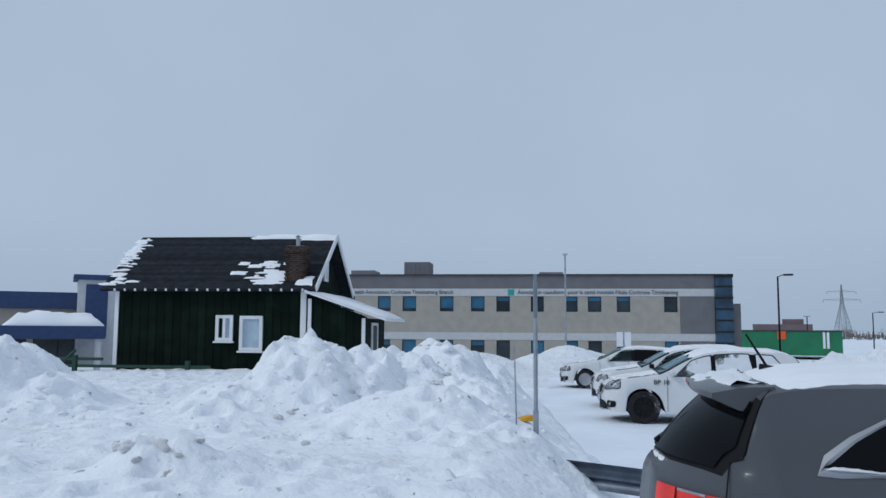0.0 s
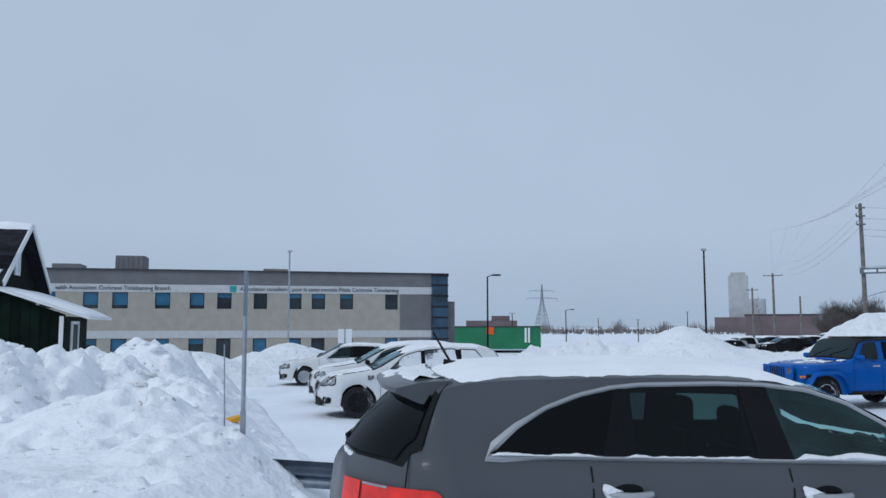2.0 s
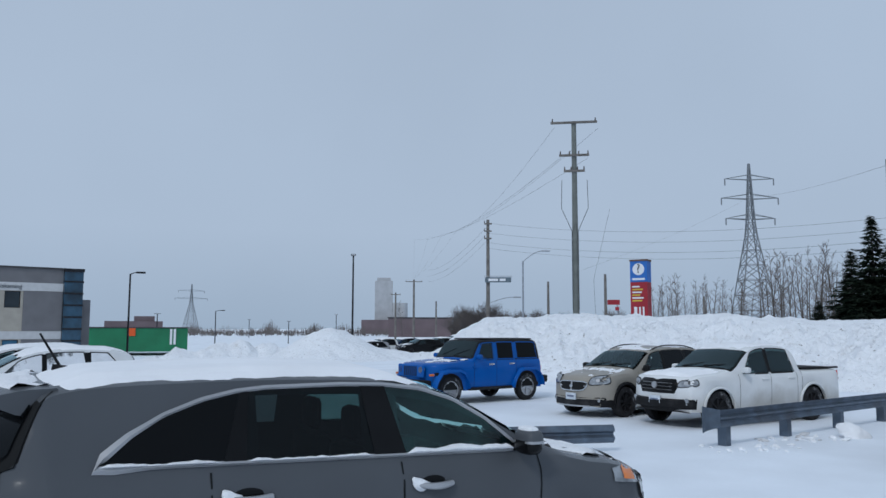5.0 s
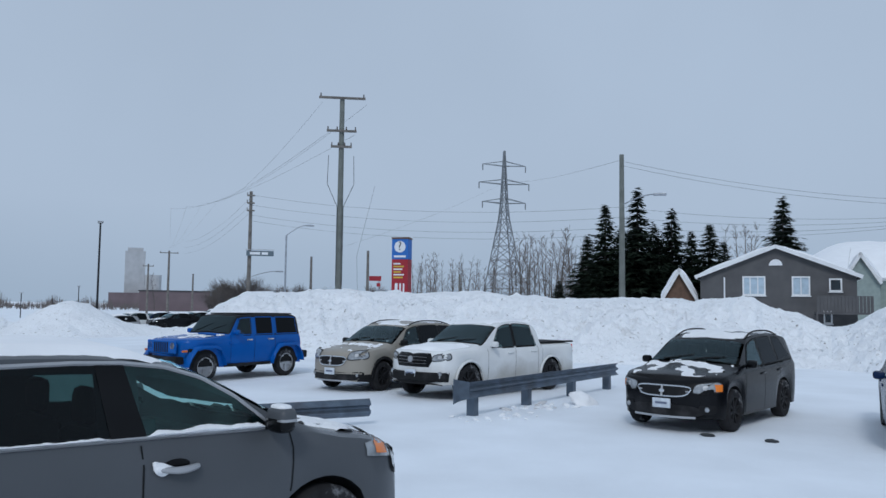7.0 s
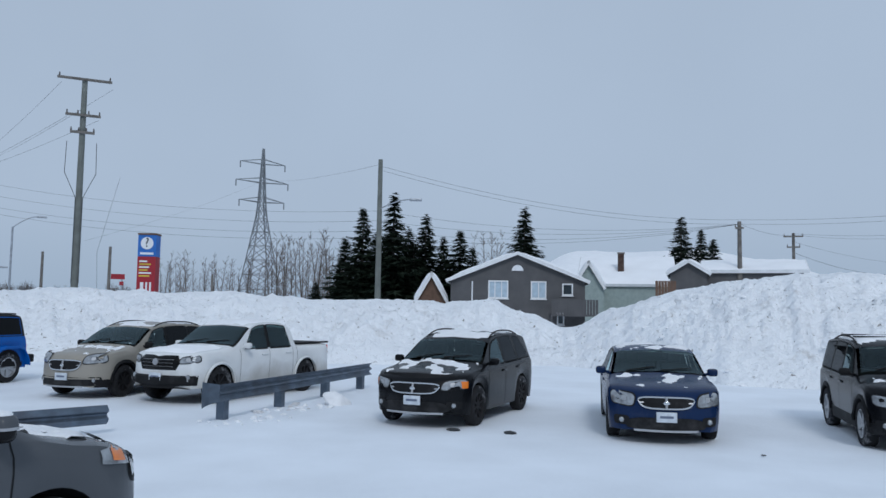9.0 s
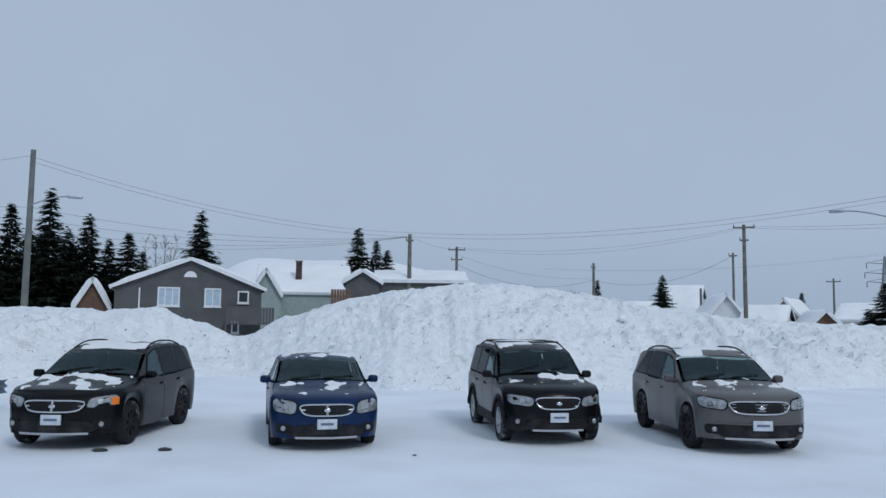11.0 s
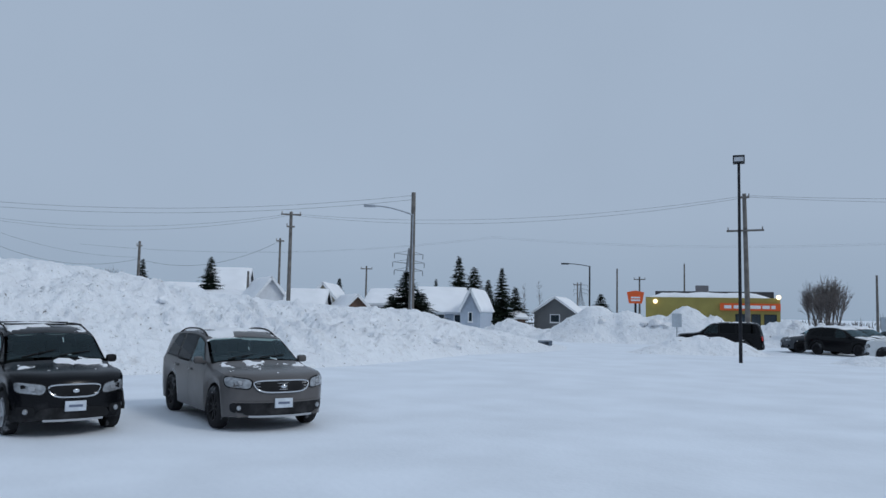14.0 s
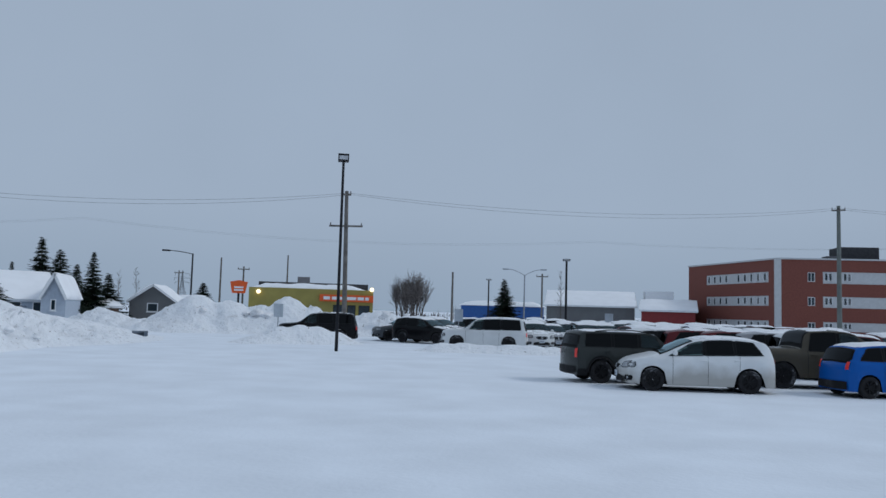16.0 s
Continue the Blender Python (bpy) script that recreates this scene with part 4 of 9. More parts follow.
def house(name, m, label, w, d, eave, ridge, wall_m, gable="front", windows=(), roof_m=None, snow=0.28, over=0.35, porch=None, chimney=None):
    """A house with pitched snow-laden roof. windows: x0, x1, z0, z1 on the front."""
    h = thing(name, m, label, "house")
    holes = [wd[:4] for wd in windows]
    bm = wall_holes(B(), -w / 2, w / 2, 0, eave, [q for q in holes if q[3] < eave], 0, 0.2)
    part("wall", bm, wall_m, h)
    bm = B()
    box(bm, -w / 2, -w / 2 + 0.2, 0.2, d, 0, eave)
    box(bm, w / 2 - 0.2, w / 2, 0.2, d, 0, eave)
    box(bm, -w / 2 + 0.2, w / 2 - 0.2, d - 0.2, d, 0, eave)
    part("side_wall", bm, wall_m, h)
    if gable == "front":
        run, L = w / 2, d
        for y in (0.0, d - 0.2):
            bm = B()
            v = [bm.verts.new(p) for yy in (y, y + 0.2) for p in ((-w / 2, yy, eave), (w / 2, yy, eave), (0, yy, ridge))]
            bm.faces.new(v[:3])
            bm.faces.new(v[3:][::-1])
            for i in range(3):
                bm.faces.new((v[i], v[(i + 1) % 3], v[3 + (i + 1) % 3], v[3 + i]))
            part("gable", bm, wall_m, h)
    else:
        run, L = d / 2, w
        for x in (-w / 2, w / 2 - 0.2):
            bm = B()
            v = [bm.verts.new(p) for xx in (x, x + 0.2) for p in ((xx, 0, eave), (xx, d, eave), (xx, d / 2, ridge))]
            bm.faces.new(v[:3])
            bm.faces.new(v[3:][::-1])
            for i in range(3):
                bm.faces.new((v[i], v[(i + 1) % 3], v[3 + (i + 1) % 3], v[3 + i]))
            part("gable", bm, wall_m, h)
    a = math.atan2(ridge - eave, run)
    sl_ = run / math.cos(a) + over
    for sgn in (1, -1):
        if gable == "front":
            mm = Matrix.Translation((0, d / 2, ridge + 0.06)) @ Matrix.Rotation(0 if sgn > 0 else math.pi, 4, 'Z') @ Matrix.Rotation(a, 4, 'Y')
            ax = (0, sl_, -L / 2 - over, L / 2 + over)
        else:
            mm = Matrix.Translation((0, d / 2, ridge + 0.06)) @ Matrix.Rotation(-math.pi / 2 if sgn > 0 else math.pi / 2, 4, 'Z') @ Matrix.Rotation(a, 4, 'Y')
            ax = (0, sl_, -L / 2 - over, L / 2 + over)
        bm = box(B(), ax[0], ax[1], ax[2], ax[3], -0.14, 0.0)
        ro = part("roof", bm, roof_m or M_DARKROOF, h, m=mm)
        bm = box(B(), ax[1] - 0.04, ax[1] + 0.02, ax[2] - 0.02, ax[3] + 0.02, -0.22, 0.03)
        for yy in (ax[2] - 0.03, ax[3] - 0.02):
            box(bm, 0.02, ax[1], yy, yy + 0.05, -0.20, 0.03)
        part("fascia", bm, M_WHITE, ro, "white fascia")
        if snow:
            bm = snow_slab(B(), ax[0] - 0.02, ax[1] - 0.03, ax[2] + 0.03, ax[3] - 0.03, 0.0, snow, hash(name) % 7 + sgn, 10, 10)
            part("roof_snow", bm, M_RSNOW, h, smooth=60, m=mm)
    for wd in windows:
        add_window(h, *wd[:4], 0.02, M_WHITE, wd[4] if len(wd) > 4 else M_WINDARK, 0.09, mullion=wd[5] if len(wd) > 5 else 0, proud=0.06)
    if chimney:
        cx, cy, cz, cw = chimney
        part("chimney", box(B(), cx - cw, cx + cw, cy - cw, cy + cw, cz - 2.0, cz, 0.03), M_CHIMBRICK, h)
        part("chimney_cap", box(B(), cx - cw * 1.2, cx + cw * 1.2, cy - cw * 1.2, cy + cw * 1.2, cz, cz + 0.12), M_MORTAR, h)
    return h


def zr(el, r, base):
    return up(el, r) - base


R1, Z1 = 55.0, 1.0
h1 = house("bungalow", facing(87.6, R1, Z1), "dark grey sided bungalow with white windows and snow-laden gable roof", 9.2, 9.0, zr(2.35, R1, Z1), zr(4.25, R1, Z1), M_HOUSEGREY, "front",
           [(-2.0, -0.62, zr(0.98, R1, Z1), zr(2.26, R1, Z1), M_CURTAIN, 2), (0.92, 1.98, zr(0.98, R1, Z1), zr(2.24, R1, Z1), M_CURTAIN, 1), (3.05, 3.78, zr(1.25, R1, Z1), zr(2.10, R1, Z1), M_WINDARK, 0), (2.7, 3.2, 0.3, 1.1, M_WINDARK, 0)])
bm = B()
va = [bm.verts.new((0.40 * math.cos(math.pi * k / 12), -0.06, 3.95 + 0.40 * math.sin(math.pi * k / 12))) for k in range(13)]
vb = [bm.verts.new(v.co + Vector((0, 0.06, 0))) for v in va]
bm.faces.new(va)
for k in range(12):
    bm.faces.new((va[k], va[k + 1], vb[k + 1], vb[k]))
part("gable_vent", bm, M_SIGNWHITE, h1, "white half-round gable vent")
dk = part("deck", box(B(), 2.2, 5.2, -2.2, -0.05, 0.9, 1.02), M_HOUSEGREY, h1, "grey boarded back deck")
for k in range(16):
    part("board", box(B(), 2.25 + k * 0.19, 2.41 + k * 0.19, -2.2, -2.15, 1.0, 2.0), M_HOUSEGREY, dk)
for x in (2.2, 5.1):
    part("post", box(B(), x, x + 0.1, -2.2, -2.1, 0, 0.9), M_HOUSEGREY, dk)
part("downpipe", rod(B(), (-3.1, -0.08, 0.2), (-3.1, -0.08, 3.2), 0.05), M_SIGNWHITE, h1)
house("cottage", facing(81.5, 62, 1.0), "small red brick cottage with steep snowy roof", 2.3, 7.0, zr(0.9, 62, 1.0), zr(2.75, 62, 1.0), M_BROWNWALL, "front")
house("bungalow", facing(95.2, 72, 1.0), "mint sided house with broad snow-covered roof and chimney", 8.0, 13.0, zr(2.15, 72, 1.0), zr(4.35, 72, 1.0), M_MINT, "side", [(1.2, 2.4, 1.5, 2.3)], chimney=(-0.5, 2.2, zr(4.3, 73, 1.0), 0.28))
house("cottage", facing(92.6, 69, 1.0), "mint sided gable wing with snow roof", 2.5, 8.0, zr(2.0, 69, 1.0), zr(3.7, 69, 1.0), M_MINT, "front")
house("bungalow", facing(103.4, 62, 1.2), "grey bungalow with long low snow-covered roof", 6.8, 8.0, zr(3.1, 62, 1.2), zr(3.95, 62, 1.2), M_HOUSEGREY, "side", [(-0.5, 0.6, 1.9, 2.6, M_WINDARK, 1), (2.3, 2.9, 2.2, 2.6)], snow=0.2)
house("cottage", facing(99.3, 61, 1.2), "small grey porch wing with snow cap", 2.6, 6.0, zr(3.0, 61, 1.2), zr(3.75, 61, 1.2), M_HOUSEGREY, "front", [(-0.5, 0.1, 1.4, 2.4)])
part_f = thing("board_fence", facing(97.7, 57, 1.2), "brown wooden board fence beside the houses", "fence")
for k in range(7):
    part("board", box(B(), -0.6 + k * 0.2, -0.42 + k * 0.2, 0, 0.03, 0, zr(2.35, 57, 1.2)), M_BROWNWALL, part_f)
# houses down the street
VILLAGE = [(118.5, 95, 6.0, 8.0, 0.5, 1.75, M_GREYWALL, "side", M_DARKROOF), (121.3, 100, 4.4, 8.0, 1.1, 2.9, M_WHITEWALL, "side", M_DARKROOF), (120.4, 84, 5.0, 7.0, 0.55, 1.2, M_BROWNWALL, "side", M_DARKROOF),
           (124.4, 80, 3.8, 7.5, 0.55, 2.25, M_WHITEWALL, "front", M_DARKROOF), (128.0, 84, 2.6, 8.0, 0.9, 1.95, M_CREAM, "front", M_DARKROOF), (126.6, 78, 3.5, 6.0, 0.2, 1.5, M_WHITEWALL, "side", M_DARKROOF),
           (130.4, 76, 3.0, 7.0, 0.0, 1.15, M_BROWNWALL, "front", M_DARKROOF), (132.3, 82, 3.6, 8.0, 0.6, 1.65, M_WHITEWALL, "side", M_DARKROOF), (133.6, 84, 2.6, 7.0, 0.7, 1.55, M_GREYWALL, "front", M_DARKROOF),
           (137.0, 82, 4.6, 8.0, 0.1, 1.85, M_PALEBLUE, "side", M_DARKROOF), (138.5, 78, 2.0, 8.0, 0.3, 1.75, M_PALEBLUE, "front", M_DARKROOF), (144.5, 96, 5.0, 7.0, 0.2, 1.25, M_GREYWALL, "front", M_DARKROOF),
           (140.9, 92, 5.0, 6.0, -0.25, 0.15, M_BROWNWALL, "side", M_DARKROOF), (146.7, 100, 2.6, 6.0, -0.1, 0.6, M_WHITEWALL, "side", M_DARKROOF)]
for k, (a, r, w, d, e0, e1, wm, g, rm) in enumerate(VILLAGE):
    b = 0.2
    ez, rz_ = max(1.2, zr(e0, r, b)), zr(e1, r, b)
    wins = [(-w * 0.12, w * 0.12, ez - 1.3, ez - 0.3)] if g == "front" else [(-w * 0.3, -w * 0.1, max(0.3, ez - 1.3), ez - 0.3), (w * 0.1, w * 0.3, max(0.3, ez - 1.3), ez - 0.3)]
    house("village_house", facing(a, r, b, 12 if k % 3 == 0 else -10), "%s village house under a thick snow roof" % {"white_siding": "white sided", "grey_siding": "grey sided", "brown_wall": "brown", "cream_siding": "cream sided", "pale_blue_siding": "pale blue"}[wm.name],
          w, d, ez, max(rz_, ez + 0.5), wm, g, wins, rm)

# the yellow shop
SR = 105.0
shop = thing("drinks_shop", facing(155.1, SR, 0.3), "mustard yellow flat-roofed shop with orange fascia sign", "shop")
sx = lambda a: SR * math.tan(radians(a - 155.1))
x0, x1 = sx(150.74), sx(159.42)
zt_ = up(1.35, SR) - 0.3
dh = [(sx(156.6), sx(157.3), 0.1, 2.3), (sx(157.6), sx(158.2), 0.1, 2.3), (sx(158.4), sx(159.2), 0.1, 2.3)]
part("wall", wall_holes(B(), x0, x1, 0, zt_, dh, 0, 0.3), M_YELLOWWALL, shop)
part("rear_block", box(B(), x0, x1, 0.3, 14, 0, zt_ - 0.1), M_YELLOWWALL, shop)
part("parapet", box(B(), x0 + 0.8, x1 - 0.3, 6, 13, zt_ - 0.1, zt_ + 0.95), M_DARKROOF, shop, "dark rear parapet")
for h_ in dh:
    add_window(shop, *h_, 0.1, M_BLACKMETAL, M_WINDARK, 0.08, mullion=1, sill=False)
sg = part("fascia_sign", box(B(), sx(155.63), sx(159.42), -0.35, 0.0, up(0.5, SR) - 0.3, up(0.98, SR) - 0.3, 0.03), M_ORANGE, shop, "orange fascia sign")
zc = (up(0.5, SR) + up(0.98, SR)) / 2 - 0.3
bx = [(155.9, 156.35), (156.5, 157.25), (157.4, 158.2), (158.3, 158.75), (158.85, 159.1)]
for a, b_ in bx:
    part("sign_bar", box(B(), sx(a), sx(b_), -0.42, -0.35, zc - 0.2, zc + 0.2, 0.02), M_SIGNWHITE, sg)
part("roof_snow", snow_slab(B(), x0 + 0.2, x1 - 1.0, 0.3, 7, zt_ - 0.05, 0.7, 2.0, 18, 8), M_RSNOW, shop, smooth=60)
part("roof_unit", box(B(), sx(154.0), sx(154.9), 5, 7, zt_, zt_ + 1.7, 0.05), M_BLOCKDARK, shop)
for a in (151.4, 159.3):
    bm = B()
    bmesh.ops.create_uvsphere(bm, u_segments=12, v_segments=8, radius=0.28, matrix=Matrix.Translation((sx(a), -0.3, zt_ - 0.55 if a < 155 else zt_ + 0.1)))
    part("wall_lamp", bm, M_LIT, shop, "lit wall lamp")
ss = thing("pylon_sign", facing(150.05, 92, 0.2), "orange roadside shop sign on a dark post", "sign")
part("post", box(B(), -0.12, 0.12, 0, 0.24, 0, up(0.9, 92) - 0.2), M_BLACKMETAL, ss)
v_z0, v_z1 = up(0.88, 92) - 0.2, up(1.72, 92) - 0.2
bm = B()
v = [bm.verts.new(p) for y in (-0.15, 0.35) for p in ((-0.72, y, v_z0), (0.72, y, v_z0), (0.95, y, v_z1 - 0.1), (0, y, v_z1 + 0.1), (-0.95, y, v_z1 - 0.1))]
bm.faces.new(v[:5])
bm.faces.new(v[5:][::-1])
for i in range(5):
    bm.faces.new((v[i], v[(i + 1) % 5], v[5 + (i + 1) % 5], v[5 + i]))
sf = part("sign_face", bm, M_ORANGE, ss)
for z in (0.35, 0.65):
    part("sign_bar", box(B(), -0.5, 0.5, -0.18, -0.15, v_z0 + z - 0.09, v_z0 + z + 0.09), M_SIGNWHITE, sf)

# industrial sheds towards the red-brick block
bb = thing("blue_building", facing(168.7, 140, 0), "long blue metal workshop with snowy roof", "building")
part("wall", box(B(), -7.2, 7.2, 0, 10, 0, up(0.52, 140)), M_BLUEWALL, bb)
part("roof_snow", snow_slab(B(), -7.6, 7.6, -0.3, 10, up(0.52, 140), 0.9, 3.0), M_RSNOW, bb, smooth=60)
gh = house("warehouse", facing(174.9, 118, 0), "grey metal warehouse with broad snow roof", 12.6, 16, up(0.75, 118), up(1.85, 118), M_GREYWALL, "side")
part("dormer", box(B(), 8.0, 12.0, 3, 8, 3.5, up(1.85, 120)), M_SIGNWHITE, gh)
house("warehouse", facing(-179.8, 115, 0), "dark red metal shed beside the warehouse", 7.2, 12, up(0.55, 115), up(1.3, 115), M_REDWALL, "side")

# red-brick three-storey block: two faces that meet at a pale pier
RB = 109.0
rc_ = polar(-172.78, RB, -0.3)
rb = thing("brick_office", Matrix.Translation(rc_), "three-storey red-brick office block with white window bands", "building")
top_z = up(4.12, RB) + 0.3


def face_frame(q):
    d = (q - rc_)
    return Matrix.Rotation(math.atan2(d.y, d.x), 4, 'Z'), d


left_end, right_end = polar(-178.45, 127.0, -0.3), polar(-166.5, 113.0, -0.3)
mr_, dr_ = face_frame(right_end)
ml_, dl_ = face_frame(left_end)
ml_ = ml_ @ Matrix.Rotation(math.pi, 4, 'Z')


def along(a, d):
    """Distance from the corner to where the bearing a meets the face."""
    e = polar(a, 1.0) - polar(a, 0.0)
    o = polar(a, 0.0) - rc_
    u = d.normalized()
    det = u.x * -e.y + u.y * e.x
    return (o.x * -e.y + o.y * e.x) / det


LL, RL = dl_.length, dr_.length + 14
rows_z = [(up(e0, RB) + 0.3, up(e1, RB) + 0.3) for e0, e1 in ((2.62, 3.34), (1.04, 1.72), (-0.5, 0.05))]
s0, s1 = along(-177.3, dl_), along(-173.37, dl_)
hl = [(-s0, -s1, za, zb) for za, zb in rows_z]
part("wall", wall_holes(B(), -LL, -0.35, 0, top_z, hl, 0, 0.3), M_BRICKRED, rb, m=ml_)
r1, r2, r3 = along(-171.0, dr_), along(-170.55, dr_), along(-170.1, dr_)
hr = [(r1, r2, za + 0.1, zb - 0.1) for za, zb in rows_z] + [(r3, RL, za - 0.1, zb) for za, zb in rows_z]
part("wall", wall_holes(B(), 0.35, RL, 0, top_z, hr, 0, 0.3), M_BRICKRED, rb, m=mr_)
part("corner_pier", box(B(), -0.36, 0.36, -0.10, 0.5, 0, top_z), M_BAND, rb, m=mr_)
part("coping", box(B(), -LL, 0.0, -0.15, 0.35, top_z, top_z + 0.2), M_BAND, rb, m=ml_)
part("coping", box(B(), 0.0, RL, -0.15, 0.35, top_z + 0.004, top_z + 0.2), M_BAND, rb, m=mr_)
part("flat_roof", box(B(), -LL, 0.0, 0.3, 14, top_z - 0.6, top_z - 0.3), M_DARKROOF, rb, m=ml_)
part("flat_roof", box(B(), 0.4, RL, 0.31, 18, top_z - 0.62, top_z - 0.32), M_DARKROOF, rb, m=mr_)
part("end_wall", box(B(), -LL, -LL + 0.3, 0.3, 14, 0, top_z), M_BRICKRED, rb, m=ml_)
for h_ in hl:
    part("window_band", box(B(), h_[0], h_[1], 0.06, 0.2, h_[2], h_[3]), M_BAND, rb, "pale window band", m=ml_)
    for k in range(10):
        if k in (4,):
            continue
        xa = h_[0] + (h_[1] - h_[0]) * (k + 0.25) / 10
        add_window(rb, xa, xa + (h_[1] - h_[0]) / 10 * 0.42, h_[2] + 0.2, h_[3] - 0.15, 0.04, M_WHITE, M_WINDARK, 0.06, sill=False, m=ml_)
for h_ in hr:
    if h_[1] - h_[0] < 3:
        add_window(rb, *h_, 0.1, M_WHITE, M_WINDARK, 0.08, mullion=1, m=mr_)
    else:
        part("wall_panel", box(B(), h_[0], h_[1], 0.06, 0.2, h_[2], h_[3]), M_BAND, rb, "pale wall panel", m=mr_)
        for a0 in (-170.0, -169.75, -168.9, -168.65):
            xa = along(a0, dr_)
            add_window(rb, xa, xa + 0.42, h_[2] + 0.35, h_[3] - 0.15, 0.04, M_WHITE, M_WINDARK, 0.05, sill=False, m=mr_)
u0, u1 = along(-168.9, dr_), along(-166.6, dr_)
part("roof_unit", box(B(), u0 + 0.6, u1 + 0.6, 3, 7, top_z - 0.3, top_z + 1.95, 0.05), M_DARKROOF, rb, m=mr_)
part("roof_unit", box(B(), u0 - 1.0, u0 + 0.5, 3, 5, top_z - 0.3, top_z + 0.75, 0.05), M_BLOCKDARK, rb, m=mr_)
# far hill
bm = B()
cols = []
for i in range(60):
    a = 84 + 36 * i / 59
    el = 4.75 * smooth01((a - 84) / 8) * smooth01((121 - a) / 22)
    col = []
    for j in range(14):
        r = 150 + 190 * j / 13
        f = smooth01(j / 9) if j <= 9 else 1 - 0.3 * (j - 9) / 4
        p = polar(a, r)
        p.z = -0.5 + f * (262 * math.tan(radians(el)) + 2.0) * (1 + 0.05 * fbm(p.x * 0.03, p.y * 0.03, 0))
        col.append(p)
    cols.append(col)
grid_sheet(bm, cols)
tagged(part("hill", bm, M_RSNOW, smooth=80), "broad snow-covered hill behind the houses", "hill", kind="structure")


# ---- vehicles ----
M_TYRE = mat("tyre_rubber", (0.022, 0.022, 0.024), 0.9, vary=0.2, scale=8.0, color2=(0.35, 0.36, 0.38), mix=(0.60, 0.74))
M_RIMBLACK = mat("black_steel_rim", (0.018, 0.018, 0.02), 0.55, 0.2)
M_RIMALLOY = mat("alloy_rim", (0.42, 0.43, 0.45), 0.35, 0.8)
M_CHROME = mat("chrome_trim", (0.62, 0.64, 0.66), 0.18, 1.0, vary=0.03)
M_SATIN = mat("satin_silver_trim", (0.42, 0.43, 0.45), 0.4, 0.6, vary=0.05)
M_PLASTIC = mat("black_plastic_trim", (0.012, 0.0125, 0.014), 0.65, vary=0.2, color2=(0.05, 0.05, 0.053), mix=(0.56, 0.75))
M_GLOSSBLACK = mat("gloss_black_pillar", (0.006, 0.0065, 0.0075), 0.22, vary=0.2)
M_GLOSSBLACK.node_tree.nodes["Principled BSDF"].inputs["Specular IOR Level"].default_value = 0.15
M_INTERIOR = mat("dark_interior", (0.012, 0.013, 0.014), 0.8)
M_HEADLAMP = mat("headlamp_lens", (0.30, 0.32, 0.34), 0.12, 0.35, vary=0.25, scale=14.0, coat=0.8)
M_AMBER = mat("amber_lens", (0.75, 0.19, 0.02), 0.25, coat=0.5)
M_TAIL = mat("red_tail_lens", (0.82, 0.022, 0.012), 0.3, vary=0.2, scale=9.0, coat=0.15)
M_PLATE = mat("plate_face", (0.55, 0.60, 0.66), 0.5, vary=0.1, scale=9.0)
M_PLATEINK = mat("plate_ink", (0.12, 0.15, 0.22), 0.6)
M_GLASS = glass_mat("tinted_car_glass", (0.42, 0.54, 0.53), 0.03, (0.70, 0.92, 0.98))
M_GLASSMID = glass_mat("dark_tinted_glass", (0.14, 0.18, 0.18), 0.03, (0.42, 0.46, 0.48))
M_FROST = mat("snow_crusted_glass", (0.72, 0.75, 0.79), 0.8, vary=0.06, scale=3.0, bump=0.4, color2=(0.04, 0.05, 0.055), mix=(0.53, 0.58))
M_GLASSDARK = glass_mat("privacy_glass", (0.035, 0.04, 0.04), 0.03, (0.36, 0.38, 0.40))
M_GLASSGREEN = glass_mat("frosted_green_glass", (0.30, 0.54, 0.51), fog=0.03)
M_SEAT = mat("dark_seat_cloth", (0.02, 0.021, 0.023), 0.9)


def paint(name, c, salt=0.5):
    lo = 0.50 + 0.16 * (1 - salt)
    return dull(name, c, lo)


def dull(name, c, lo):
    m = mat(name, c, 0.26, 0.0, vary=0.05, scale=1.5, coat=0.05, color2=(c[0] * 0.7 + 0.07, c[1] * 0.7 + 0.07, c[2] * 0.7 + 0.073), mix=(lo, lo + 0.3))
    m.node_tree.nodes["Principled BSDF"].inputs["Specular IOR Level"].default_value = 0.16
    return m


def salted(name):
    """White paint with road salt and mud sprayed along the lower flanks, in drifts behind the wheels."""
    m = dull(name, (0.74, 0.76, 0.77), 0.6)
    nt = m.node_tree
    bs = nt.nodes["Principled BSDF"]
    was = bs.inputs["Base Color"].links[0].from_socket
    tc = nt.nodes.new("ShaderNodeTexCoord")
    sep = nt.nodes.new("ShaderNodeSeparateXYZ")
    nt.links.new(tc.outputs["Object"], sep.inputs[0])
    nz = nt.nodes.new("ShaderNodeTexNoise")
    nz.inputs["Scale"].default_value, nz.inputs["Detail"].default_value = 1.6, 7.0
    nt.links.new(tc.outputs["Object"], nz.inputs["Vector"])
    add = nt.nodes.new("ShaderNodeMath")
    add.operation = 'MULTIPLY_ADD'
    nt.links.new(nz.outputs[0], add.inputs[0])
    add.inputs[1].default_value = -0.9
    nt.links.new(sep.outputs["Z"], add.inputs[2])
    mr = nt.nodes.new("ShaderNodeMapRange")
    for k, v in zip(("From Min", "From Max", "To Min", "To Max"), (-0.10, 0.36, 0.65, 0.0)):
        mr.inputs[k].default_value = v
    nt.links.new(add.outputs[0], mr.inputs[0])
    mx = nt.nodes.new("ShaderNodeMix")
    mx.data_type = 'RGBA'
    nt.links.new(mr.outputs[0], mx.inputs["Factor"])
    nt.links.new(was, mx.inputs["A"])
    mx.inputs["B"].default_value = (0.27, 0.245, 0.205, 1)
    nt.links.new(mx.outputs["Result"], bs.inputs["Base Color"])
    return m


